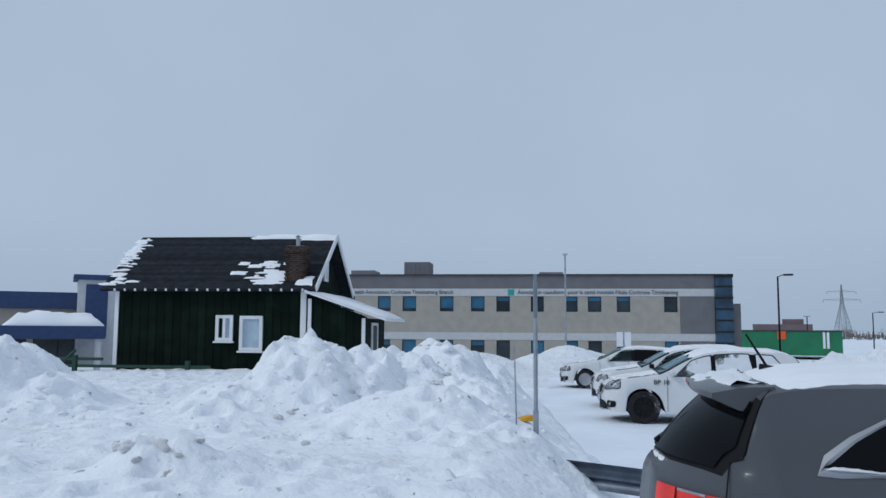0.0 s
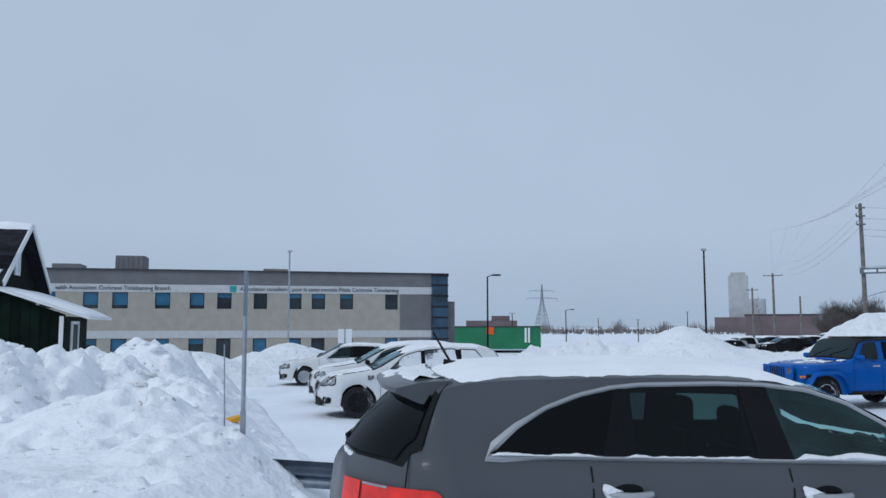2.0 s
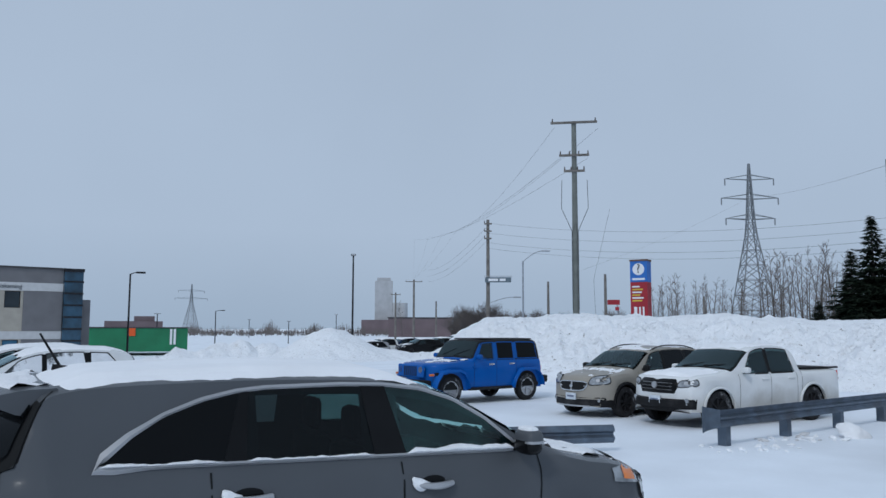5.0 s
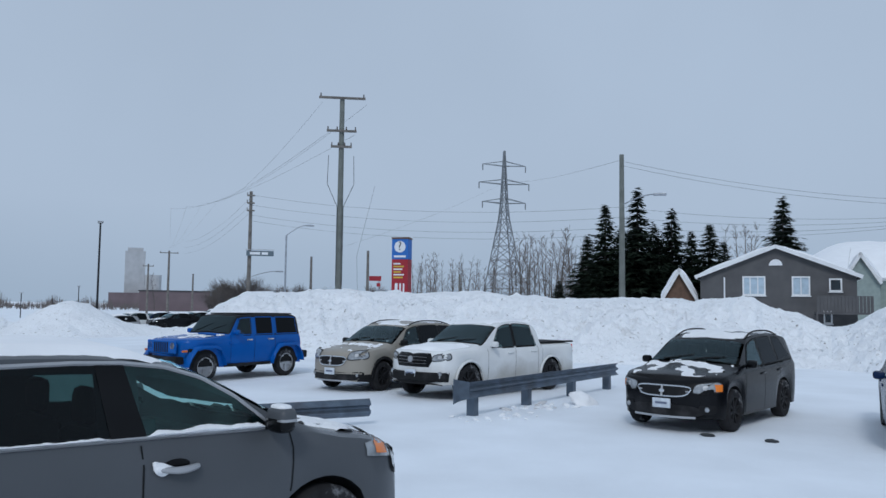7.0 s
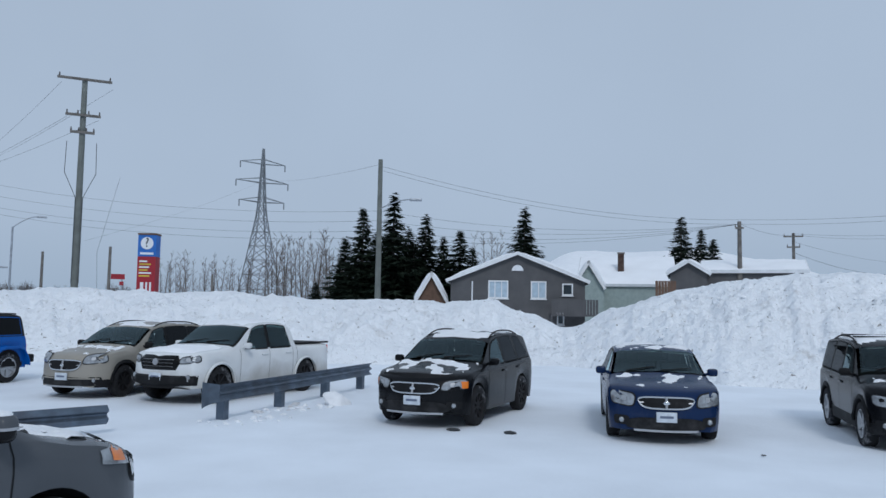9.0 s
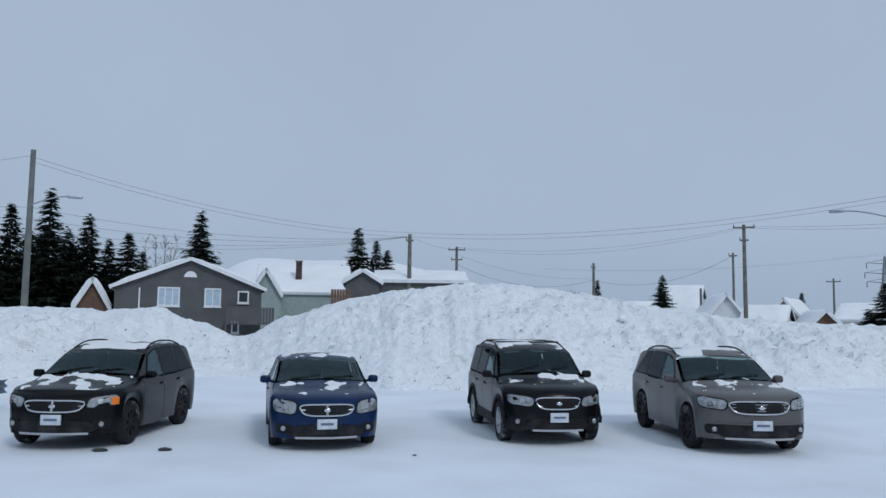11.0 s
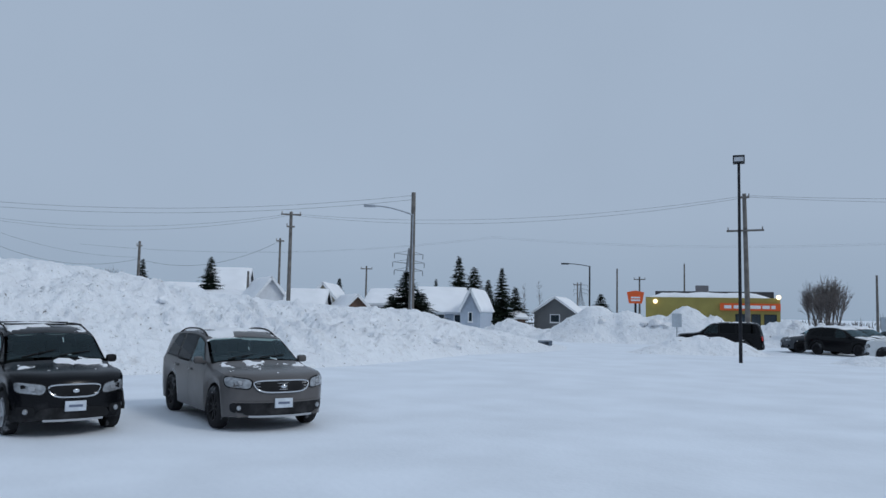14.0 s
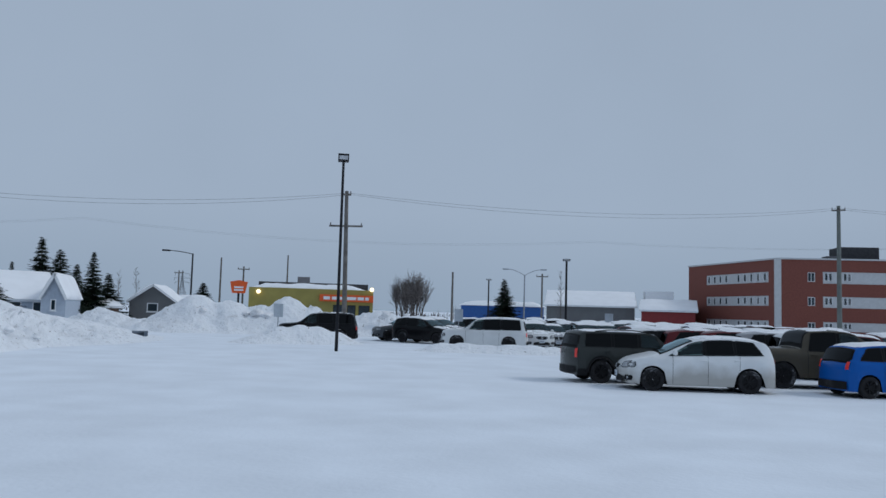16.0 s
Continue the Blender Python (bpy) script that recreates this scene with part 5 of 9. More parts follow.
P_GREY = paint("slate_grey_paint", (0.080, 0.088, 0.099), 0.2)
P_GREY2 = paint("warm_grey_paint", (0.105, 0.10, 0.10), 0.5)
P_BLACK = paint("black_paint", (0.004, 0.0045, 0.006), 0.15)
P_WHITE = paint("white_paint", (0.66, 0.68, 0.69), 0.3)
P_SALTED = salted("salt_stained_white_paint")
P_NAVY = paint("navy_paint", (0.005, 0.020, 0.068), 0.1)
P_BLUE = paint("bright_blue_paint", (0.003, 0.095, 0.38), 0.05)
P_GOLD = paint("champagne_paint", (0.30, 0.28, 0.245), 0.4)
P_BROWN = paint("olive_brown_paint", (0.085, 0.075, 0.058), 0.5)
P_DGREEN = paint("dark_grey_green_paint", (0.04, 0.045, 0.044), 0.5)
P_RED = paint("dark_red_paint", (0.11, 0.015, 0.018), 0.4)
P_SILVER = paint("silver_paint", (0.30, 0.31, 0.33), 0.4)


for m_ in (M_TYRE, M_RIMBLACK, M_PLASTIC, M_INTERIOR, M_SEAT):
    m_.node_tree.nodes["Principled BSDF"].inputs["Specular IOR Level"].default_value = 0.15


class Shell:
    """The skin of a vehicle: x runs back from the nose, y to the left, z up."""

    def __init__(s, L, W, prof, belt, wb, fo, wr, clear=0.24, tumble=0.30, round_f=0.20, round_r=0.12):
        s.L, s.W, s.belt, s.wb, s.fo, s.wr, s.clear, s.tumble = L, W, belt, wb, fo, wr, clear, tumble
        s.rf, s.rr = round_f, round_r
        pts = [Vector(p) for p in prof]
        for _ in range(2):
            q = [pts[0]]
            for a, b in zip(pts, pts[1:]):
                q += [a * 0.8 + b * 0.2, a * 0.2 + b * 0.8]
            pts = q + [pts[-1]]
        s.line = pts
        ds = 0.065
        s.st = [pts[0]]
        for a, b in zip(pts, pts[1:]):
            n = max(1, int((b - a).length / ds))
            for k in range(1, n + 1):
                c = a + (b - a) * k / n
                if (c - s.st[-1]).length > 0.03:
                    s.st.append(c)
        s.tab = [(p.x, p.y) for p in pts]

    def zt(s, x):
        return interp(x, s.tab)

    def hw(s, x):
        f = 1.0
        if x < 0.6:
            f -= s.rf * (1 - x / 0.6) ** 2
        if s.L - x < 0.5:
            f -= s.rr * (1 - (s.L - x) / 0.5) ** 2
        return s.W / 2 * f

    def zb(s, x):
        return s.belt[0] + (s.belt[1] - s.belt[0]) * x / s.L

    def arch(s, x):
        z = s.clear
        if x < 0.35:
            z += 0.02
        ra = s.wr + 0.065
        for xw in (s.fo, s.fo + s.wb):
            d = abs(x - xw)
            if d < ra:
                z = max(z, s.wr + math.sqrt(ra * ra - d * d) * 0.98)
        return z

    def bend(s, x, y):
        h = s.hw(x)
        k = (y / h) ** 2 if h else 0
        if x < 0.6:
            return x + 0.22 * k * (1 - x / 0.6)
        if s.L - x < 0.5:
            return x - 0.14 * k * (1 - (s.L - x) / 0.5)
        return x

    def section(s, x, zt):
        h = s.hw(x)
        zs = min(s.zb(x), zt - 0.04)
        zl = min(s.arch(x), zs - 0.12)
        if zt > zs + 0.09:
            wt = h - 0.05 - (zt - zs) * s.tumble
            c = 0.05
        else:
            wt = h - 0.12
            c = 0.02
        return [(0, zl + 0.02), (h - 0.26, zl + 0.02), (h - 0.035, zl), (h - 0.012, zl + (zs - zl) * 0.25), (h, zl + (zs - zl) * 0.6), (h - 0.008, zs - 0.07), (h - 0.045, zs), (wt, zt - c), (wt * 0.86, zt - c * 0.35), (wt * 0.5, zt - 0.004), (0, zt + 0.012)]

    def side(s, x, z, off=0.0):
        """A point of the flank at height z."""
        sec = s.section(x, s.zt(x))
        for (y0, z0), (y1, z1) in zip(sec[2:7], sec[3:8]):
            if z <= z1 or z1 == sec[7][1]:
                f = (z - z0) / (z1 - z0) if z1 > z0 else 0
                return Vector((s.bend(x, y0), (y0 + (y1 - y0) * f) + off, z))

    def top(s, x, y, off=0.0):
        sec = s.section(x, s.zt(x))[7:]
        rows = [(p[0], p[1]) for p in reversed(sec)]
        return Vector((s.bend(x, y), y, interp(abs(y), rows) + off))

    def nose(s, y, z, off=0.0):
        x = 0.0
        for a, b in zip(s.line, s.line[1:]):
            if a.y <= z <= b.y:
                x = a.x + (b.x - a.x) * (z - a.y) / max(1e-6, b.y - a.y)
                break
        lim = s.hw(x) * 0.95
        if abs(y) > lim:
            q = s.side(x + (abs(y) - lim) * 1.4, z, off * 0.8)
            return Vector((q.x - off * 0.4, math.copysign(q.y, y), z))
        return Vector((s.bend(x, y) - off, y, z))

    def tail(s, y, z, off=0.0):
        x = s.L
        for a, b in zip(reversed(s.line), list(reversed(s.line))[1:]):
            if a.y <= z <= b.y:
                x = a.x + (b.x - a.x) * (z - a.y) / max(1e-6, b.y - a.y)
                break
        return Vector((s.bend(x, y) + off, y, z))


def patch(fn, us, vs):
    """A curved panel sampled from fn(u, v)."""
    bm = B()
    grid = [[bm.verts.new(fn(u, v)) for v in vs] for u in us]
    for p, q in zip(grid, grid[1:]):
        for i in range(len(p) - 1):
            bm.faces.new((p[i], p[i + 1], q[i + 1], q[i]))
    return bm


def span(a, b, n):
    return [a + (b - a) * i / n for i in range(n + 1)]


def both(bm):
    """Mirror a left panel to the right as well."""
    g = bmesh.ops.duplicate(bm, geom=list(bm.verts) + list(bm.edges) + list(bm.faces))["geom"]
    for v in g:
        if isinstance(v, bmesh.types.BMVert):
            v.co.y = -v.co.y
    return bm


def lathe(bm, prof, n, cy):
    """Turn (radius, y) rows about the y axis."""
    rings = []
    for r, y in prof:
        rings.append([bm.verts.new((r * math.cos(2 * math.pi * i / n), cy + y, r * math.sin(2 * math.pi * i / n))) for i in range(n)])
    for p, q in zip(rings, rings[1:]):
        for i in range(n):
            j = (i + 1) % n
            bm.faces.new((p[i], p[j], q[j], q[i]))
    return rings


WHEEL_CACHE = {}


def wheel_meshes(wr, alloy, n=28):
    key = (round(wr, 3), alloy)
    if key in WHEEL_CACHE:
        return WHEEL_CACHE[key]
    bm = B()
    w = 0.11
    lathe(bm, [(wr * 0.64, -w * 0.9), (wr * 0.82, -w), (wr * 0.95, -w * 0.92), (wr, -w * 0.7), (wr * 1.0, w * 0.7), (wr * 0.95, w * 0.92), (wr * 0.82, w), (wr * 0.66, w * 0.92), (wr * 0.64, w * 0.5)], n, 0)
    tyre = mesh_from(bm, "wheel", 40)
    tyre.materials.append(M_TYRE)
    bm = B()
    lathe(bm, [(wr * 0.67, w * 0.90), (wr * 0.62, w * 0.86), (wr * 0.58, w * 0.45), (wr * 0.20, w * 0.35), (0.02, w * 0.35)], n, 0)
    for k in range(5 if alloy else 8):
        a = 2 * math.pi * k / (5 if alloy else 8)
        c, sn = math.cos(a), math.sin(a)
        wdt = wr * (0.085 if alloy else 0.05)
        rows = [(wr * 0.14, w * 0.66), (wr * 0.63, w * 0.80)]
        vs = []
        for r, y in rows:
            for t in (-wdt, wdt):
                for d in (0, -0.05):
                    vs.append(bm.verts.new((r * c - t * sn, y + d, r * sn + t * c)))
        for q in ((0, 2, 6, 4), (0, 4, 5, 1), (2, 3, 7, 6), (1, 5, 7, 3)):
            bm.faces.new([vs[i] for i in q])
    lathe(bm, [(wr * 0.17, w * 0.4), (wr * 0.16, w * 0.70), (0.01, w * 0.72)], 14, 0)
    rim = mesh_from(bm, "rim", 35)
    rim.materials.append(M_RIMALLOY if alloy else M_RIMBLACK)
    WHEEL_CACHE[key] = (tyre, rim)
    return tyre, rim


def vehicle(name, m, label, sh, body, *, glass=(), wind=(1.25, 1.95), rear=None, alloy=False, front="bar", grille=(0.34, 0.62, 0.82), chrome=True, lamp=(0.56, 0.86, 0.72, 0.88), tail_lamp=(0.60, 0.90, 0.80, 1.02),
            snow_roof=None, snow_hood=0, rails=False, rail_bars=False, mirror_x=1.55, handles=(2.35, 3.3), seams=(1.45, 2.45, 3.35), trim=None, dark_top=None, clad=False, privacy=True, fine=True, category="car", group="parked vehicles",
            guard=False, wiper=True, side_glass_mat=None, seats=False, seed=1, plate=True, amber=False, antenna=None, sill_snow=False, spoiler=False, wrap_lamp=False, deflector=False, dlo=None, dark_mirror=False, pillar=None, dark_bumper=None):
    """A road vehicle: shell, glass, lamps, wheels and the snow that lies on it."""
    rnd = random.Random(seed)
    car = thing(name, m, label, category, group)
    O = Matrix.Translation((sh.L / 2, 0, 0)) @ Matrix.Rotation(math.pi, 4, 'Z')

    def put(nm, bm, mt, parent=None, lb="", sm=35):
        bmesh.ops.transform(bm, matrix=O, verts=bm.verts)
        return part(nm, bm, mt, parent or car, lb, smooth=sm)

    # body
    bm = B()
    loops = []
    NG = 6
    for p in sh.st:
        sec = sh.section(p.x, p.y)
        (ya, za), (yb, zb_) = sec[6], sec[7]
        sec = sec[:7] + [(ya + (yb - ya) * k / NG, za + (zb_ - za) * k / NG) for k in range(1, NG)] + sec[7:]
        row = [(sh.bend(p.x, y), y, z) for y, z in sec] + [(sh.bend(p.x, y), -y, z) for y, z in sec[-2:0:-1]]
        loops.append([bm.verts.new(c) for c in row])
    ns = len(loops[0])
    kt = 6 + NG

    def dlo_b(x):
        return dlo["base"][0] + dlo["base"][1] * x

    def dlo_has(x, z):
        for xb0, xb1, xt0, xt1 in dlo["panes"][:2]:
            v = (z - dlo_b(x)) / 0.37
            if xb0 + (xt0 - xb0) * v < x < xb1 + (xt1 - xb1) * v and dlo_b(x) < z < interp(x, dlo["top"]):
                return True
        return False

    def in_glass(x, z):
        if dlo:
            return all(dlo_has(x + a, z + b) for a, b in ((-0.03, 0.02), (0.03, 0.02), (-0.03, -0.02), (0.03, -0.02)))
        for g in glass:
            zb = sh.zb(x) + 0.045
            zt_g = min(sh.zt(x) - 0.105, sh.zb(x) + 0.62)
            v = (z - zb) / max(0.02, zt_g - zb)
            if 0 < v < 1 and g[0] + (g[2] - g[0]) * v < x < g[1] + (g[3] - g[1]) * v:
                return True
        return False
    for (a, b), (pa, pb) in zip(zip(loops, loops[1:]), zip(sh.st, sh.st[1:])):
        xm = (pa.x + pb.x) / 2
        zm = (pa.y + pb.y) / 2
        for i in range(ns):
            j = (i + 1) % ns
            f = bm.faces.new((a[i], a[j], b[j], b[i]))
            k = i if i < ns // 2 else ns - 1 - i
            if k <= 1:
                f.material_index = 1
            elif k == 2 and clad:
                f.material_index = 1
            elif 6 <= k < kt and zm > sh.zb(xm) + 0.16 and in_glass(xm, (a[i].co.z + a[j].co.z + b[i].co.z + b[j].co.z) / 4):
                f.material_index = 2 if not seats else 3
            elif k >= kt and zm > sh.zb(xm) + 0.06 and wind[0] < xm < wind[1]:
                f.material_index = 2 if not seats else 3
            elif rear and k >= kt and rear[0] < xm < rear[1]:
                f.material_index = 2
            elif dark_top and ((k >= 6 and xm > dark_top) or (k >= kt - 1 and xm > wind[1])) and zm > sh.zb(xm) + 0.2:
                f.material_index = 1
    bm.faces.new(loops[0])
    bm.faces.new(loops[-1][::-1])
    if seats:
        bmesh.ops.delete(bm, geom=[f for f in bm.faces if f.material_index == 3], context='FACES_ONLY')
    put("body", bm, [body, M_PLASTIC, M_INTERIOR, M_INTERIOR])

    # one smooth window outline with a bright surround, where the side glass is seen close
    if dlo:
        for sgn in (1, -1):
            def on(x, z, o):
                q = sh.side(x, z, o)
                q.y *= sgn
                return q
            tops = dlo["top"]
            for (xb0, xb1, xt0, xt1), gm in zip(dlo["panes"], dlo["mats"]):
                def pane(u, v):
                    xb, xt = xb0 + (xb1 - xb0) * u, xt0 + (xt1 - xt0) * u
                    zb, zt = dlo_b(xb), interp(xt, tops)
                    return on(xb + (xt - xb) * v, zb + max(0.004, zt - zb) * v, 0.010)
                put("window", patch(pane, span(0, 1, 24), span(0, 1, 6)), gm, sm=60)
            for p, q in zip(dlo["panes"], dlo["panes"][1:]):
                def pil(u, v):
                    xb, xt = p[1] + (q[0] - p[1]) * u, p[3] + (q[2] - p[3]) * u
                    zb, zt = dlo_b(xb), interp(xt, tops)
                    return on(xb + (xt - xb) * v, zb + (zt - zb) * v, 0.013)
                put("pillar_trim", patch(pil, span(0, 1, 2), span(0, 1, 6)), M_GLOSSBLACK)
            x0, x1 = tops[0][0], tops[-1][0]
            curve = [Vector((x, interp(x, tops))) for x in span(x0, x1, 60)] + [Vector((x, dlo_b(x))) for x in span(x1, x0, 30)[1:-1]]
            n = len(curve)
            bm = B()
            rows_ = []
            for i, c in enumerate(curve):
                d = (curve[(i + 1) % n] - curve[i - 1]).normalized()
                e = Vector((-d.y, d.x)) * (0.022 + 0.022 * smooth01((c.x - 3.5) / 0.35))
                rows_.append([bm.verts.new(on(c.x - e.x * 0.1, c.y - e.y * 0.1, 0.010)), bm.verts.new(on(c.x + e.x * 0.4, c.y + e.y * 0.4, 0.022)), bm.verts.new(on(c.x + e.x, c.y + e.y, 0.004))])
            for i in range(n):
                for k in range(2):
                    bm.faces.new((rows_[i][k], rows_[(i + 1) % n][k], rows_[(i + 1) % n][k + 1], rows_[i][k + 1]))
            put("window_trim", bm, trim, lb="satin silver window surround", sm=60)
            hl = put("headlight", patch(lambda u, v: on(u, 0.845 + 0.15 * v * (1.15 - u) + 0.09 * (u - 0.10), 0.010), span(0.08, 0.60, 10), span(0, 1, 4)), M_HEADLAMP)
            put("side_marker", patch(lambda u, v: on(u, 0.865 + 0.105 * v * (1.2 - u) + 0.10 * (u - 0.10), 0.016), span(0.26, 0.46, 6), span(0, 1, 3)), M_AMBER, hl)

    # glass
    for gi, g in enumerate(glass):
        xb0, xb1, xt0, xt1 = g[:4]
        gm = g[4] if len(g) > 4 else (M_GLASSDARK if (privacy and gi > 0) else M_GLASS)

        def side_fn(u, v, o, e=0.0):
            xb, xt = xb0 - e + (xb1 - xb0 + 2 * e) * u, xt0 - e + (xt1 - xt0 + 2 * e) * u
            zb = sh.zb(xb) + 0.045 - e
            ztop = min(sh.zt(xt) - 0.105, sh.zb(xt) + 0.62) + e
            x = xb + (xt - xb) * v
            z = zb + max(0.02, ztop - zb) * v
            return sh.side(x, z, o)
        for sgn in (1, -1):
            for nm, o, e, mt in (("window_trim", 0.004, 0.022, trim if trim and not dlo else M_PLASTIC), ("window", 0.010, 0.0, gm)):
                if nm == "window_trim":
                    bm = B()
                    us, vs = span(0, 1, 10), span(0, 1, 4)
                    ring_o = [(u, 0) for u in us] + [(1, v) for v in vs[1:]] + [(u, 1) for u in us[::-1][1:]] + [(0, v) for v in vs[::-1][1:-1]]
                    vo = [bm.verts.new(side_fn(u, v, o + 0.008, e)) for u, v in ring_o]
                    vi = [bm.verts.new(side_fn(u, v, o + 0.008, 0.0)) for u, v in ring_o]
                    for i in range(len(vo)):
                        j = (i + 1) % len(vo)
                        bm.faces.new((vo[i], vo[j], vi[j], vi[i]))
                else:
                    bm = patch(lambda u, v: side_fn(u, v, o), span(0, 1, 10), span(0, 1, 4))
                if sgn < 0:
                    for vv in bm.verts:
                        vv.co.y = -vv.co.y
                put(nm, bm, mt, sm=60)
    for g, g2 in zip(glass, glass[1:]):
        if g2[0] - g[1] < 0.25:
            for sgn in (1, -1):
                def pil(u, v):
                    x = g[1] + (g2[0] - g[1]) * u
                    xt = g[3] + (g2[2] - g[3]) * u
                    zb, ztp = sh.zb(x) + 0.04, min(sh.zt(x) - 0.10, sh.zb(x) + 0.63)
                    q = sh.side(x + (xt - x) * v, zb + (ztp - zb) * v, 0.007)
                    q.y *= sgn
                    return q
                put("pillar_trim", patch(pil, span(0, 1, 2), span(0, 1, 5)), pillar or M_GLOSSBLACK)
    x0, x1 = wind[0] + 0.05, wind[1] - 0.03

    def ws(x, u):
        wt = sh.section(x, sh.zt(x))[7][0] - 0.05
        p = sh.top(x, u * wt, 0.012)
        p.x -= 0.006
        return p
    w_glass = put("windshield", patch(ws, span(x0, x1, 8), span(-1, 1, 12)), M_GLASS, sm=60)
    if rear:
        def rg(x, u):
            wt = sh.section(x, sh.zt(x))[7][0] - 0.05
            p = sh.top(x, u * wt, 0.010)
            p.x += 0.012
            return p
        put("rear_window", patch(rg, span(rear[0] + 0.03, rear[1] - 0.03, 6), span(-1, 1, 10)), M_GLASSDARK, sm=60)
    if wiper:
        for ya, yb in ((0.55, 0.02), (-0.05, -0.58)):
            a, b = sh.top(x0 + 0.01, ya, 0.03), sh.top(x0 + 0.14, yb, 0.03)
            put("wiper", rod(B(), a, b, 0.012, 0.008, 5), M_PLASTIC)

    # front
    hwf = sh.W / 2
    if front:
        g0, gz0, gz1 = grille
        gzc, ghz = (gz0 + gz1) / 2, (gz1 - gz0) / 2

        def oval(k, f, yc, hy, zc, hz, taper=0.0, lift=0.0):
            a = 2 * math.pi * k / 28
            c, s_ = math.cos(a), math.sin(a)
            cx, cz = math.copysign(abs(c) ** 0.45, c), math.copysign(abs(s_) ** 0.6, s_)
            y = hy * f * cx * (1 + taper * cz * 0.5)
            return yc + y, zc + hz * f * cz + lift * cx

        def oval_panel(yc, hy, zc, hz, off, taper=0.0, lift=0.0):
            bm = patch(lambda f, k: sh.nose(*oval(k, f, yc, hy, zc, hz, taper, lift), off), (0.02, 0.35, 0.7, 1.0), range(29))
            return bm
        put("grille", oval_panel(0, g0, gzc, ghz, 0.012, 0.28), M_PLASTIC)
        if chrome:
            bm = B()
            pts = [sh.nose(*oval(k, 1.0, 0, g0, gzc, ghz, 0.28), 0.02) for k in range(28)]
            tube(bm, pts, 0.013, 6, True)
            put("grille_surround", bm, M_CHROME)
            bm = B()
            if front == "bar":
                rod(bm, sh.nose(-g0, (gz0 + gz1) / 2, 0.02), sh.nose(g0, (gz0 + gz1) / 2, 0.02), 0.014)
                rod(bm, sh.nose(0, gz0, 0.03), sh.nose(0, gz1, 0.03), 0.02)
            elif front == "mesh":
                for k in range(1, 4):
                    z = gz0 + (gz1 - gz0) * k / 4
                    rod(bm, sh.nose(-g0 * 0.95, z, 0.014), sh.nose(0, z, 0.016), 0.006, None, 5)
                    rod(bm, sh.nose(g0 * 0.95, z, 0.014), sh.nose(0, z, 0.016), 0.006, None, 5)
            else:
                rod(bm, sh.nose(-g0 * 0.9, gz0 + 0.05, 0.016), sh.nose(g0 * 0.9, gz0 + 0.05, 0.016), 0.01)
            put("grille_bar", bm, M_SATIN)
            bm = B()
            c = sh.nose(0, (gz0 + gz1) / 2, 0.03)
            bmesh.ops.create_uvsphere(bm, u_segments=16, v_segments=8, radius=1.0)
            bmesh.ops.transform(bm, matrix=Matrix.Translation(c) @ Matrix.Diagonal((0.010, 0.052, 0.032, 1)), verts=bm.verts)
            put("badge", bm, M_CHROME)
        y0, y1, z0, z1 = lamp
        for sgn in (1, -1):
            hl = put("headlight", oval_panel(sgn * (y0 + y1) / 2, (y1 - y0) / 2 + 0.02, (z0 + z1) / 2, (z1 - z0) / 2, 0.014, 0.2 * sgn, sgn * 0.025), M_HEADLAMP)
            put("lamp_bezel", oval_panel(sgn * (y0 + y1) / 2, (y1 - y0) / 2 + 0.045, (z0 + z1) / 2, (z1 - z0) / 2 + 0.02, 0.009, 0.2 * sgn, sgn * 0.025), M_PLASTIC, hl)
            put("reflector", oval_panel(sgn * ((y0 + y1) / 2 - 0.02), 0.042, (z0 + z1) / 2, 0.036, 0.018), M_SATIN, hl)
            if amber:
                put("side_marker", patch(lambda u, v: sh.nose(sgn * u, v, 0.018), span(y1 - 0.10, y1 + 0.03, 4), span(z0 + 0.02, z1 - 0.02, 3)), M_AMBER)
        lo = sh.clear + 0.06
        put("lower_intake", oval_panel(0, min(g0 * 1.45, hwf * 0.68), lo + 0.085, 0.10, 0.012, -0.2), M_PLASTIC)
        put("skid_strip", patch(lambda u, v: sh.nose(u, v, 0.022), span(-g0 * 1.2, g0 * 1.2, 10), span(sh.clear + 0.02, sh.clear + 0.055, 1)), M_SATIN if chrome else M_PLASTIC)
        for sgn in (1, -1):
            put("fog_recess", oval_panel(sgn * hwf * 0.76, 0.12, lo + 0.12, 0.075, 0.008), M_PLASTIC)
            bm = B()
            c = sh.nose(sgn * hwf * 0.76, lo + 0.12, 0.012)
            bmesh.ops.create_uvsphere(bm, u_segments=12, v_segments=6, radius=1.0, matrix=Matrix.Translation(c) @ Matrix.Diagonal((0.03, 0.045, 0.045, 1)))
            put("fog_lamp", bm, M_HEADLAMP)
        if dark_bumper:
            put("bumper_insert", patch(lambda u, v: sh.nose(u, v, 0.010), span(-hwf * 0.83, hwf * 0.83, 20), span(dark_bumper[0], dark_bumper[1], 3)), M_PLASTIC, sm=60)
            put("bumper_lip", patch(lambda u, v: sh.nose(u, dark_bumper[1] + 0.03 * v, 0.012 + 0.02 * math.sin(math.pi * v)), span(-hwf * 0.83, hwf * 0.83, 20), span(0, 1, 4)), body, sm=60)
        if plate:
            zc = lo + 0.20
            c = sh.nose(0, zc, 0.03)
            bm = B()
            box(bm, c.x - 0.012, c.x + 0.02, -0.16, 0.16, zc - 0.08, zc + 0.08, 0.004)
            pl = put("licence_plate", bm, M_PLATE)
            put("plate_bar", box(B(), c.x - 0.018, c.x - 0.013, -0.105, 0.105, zc - 0.016, zc + 0.022), M_PLATEINK, pl)
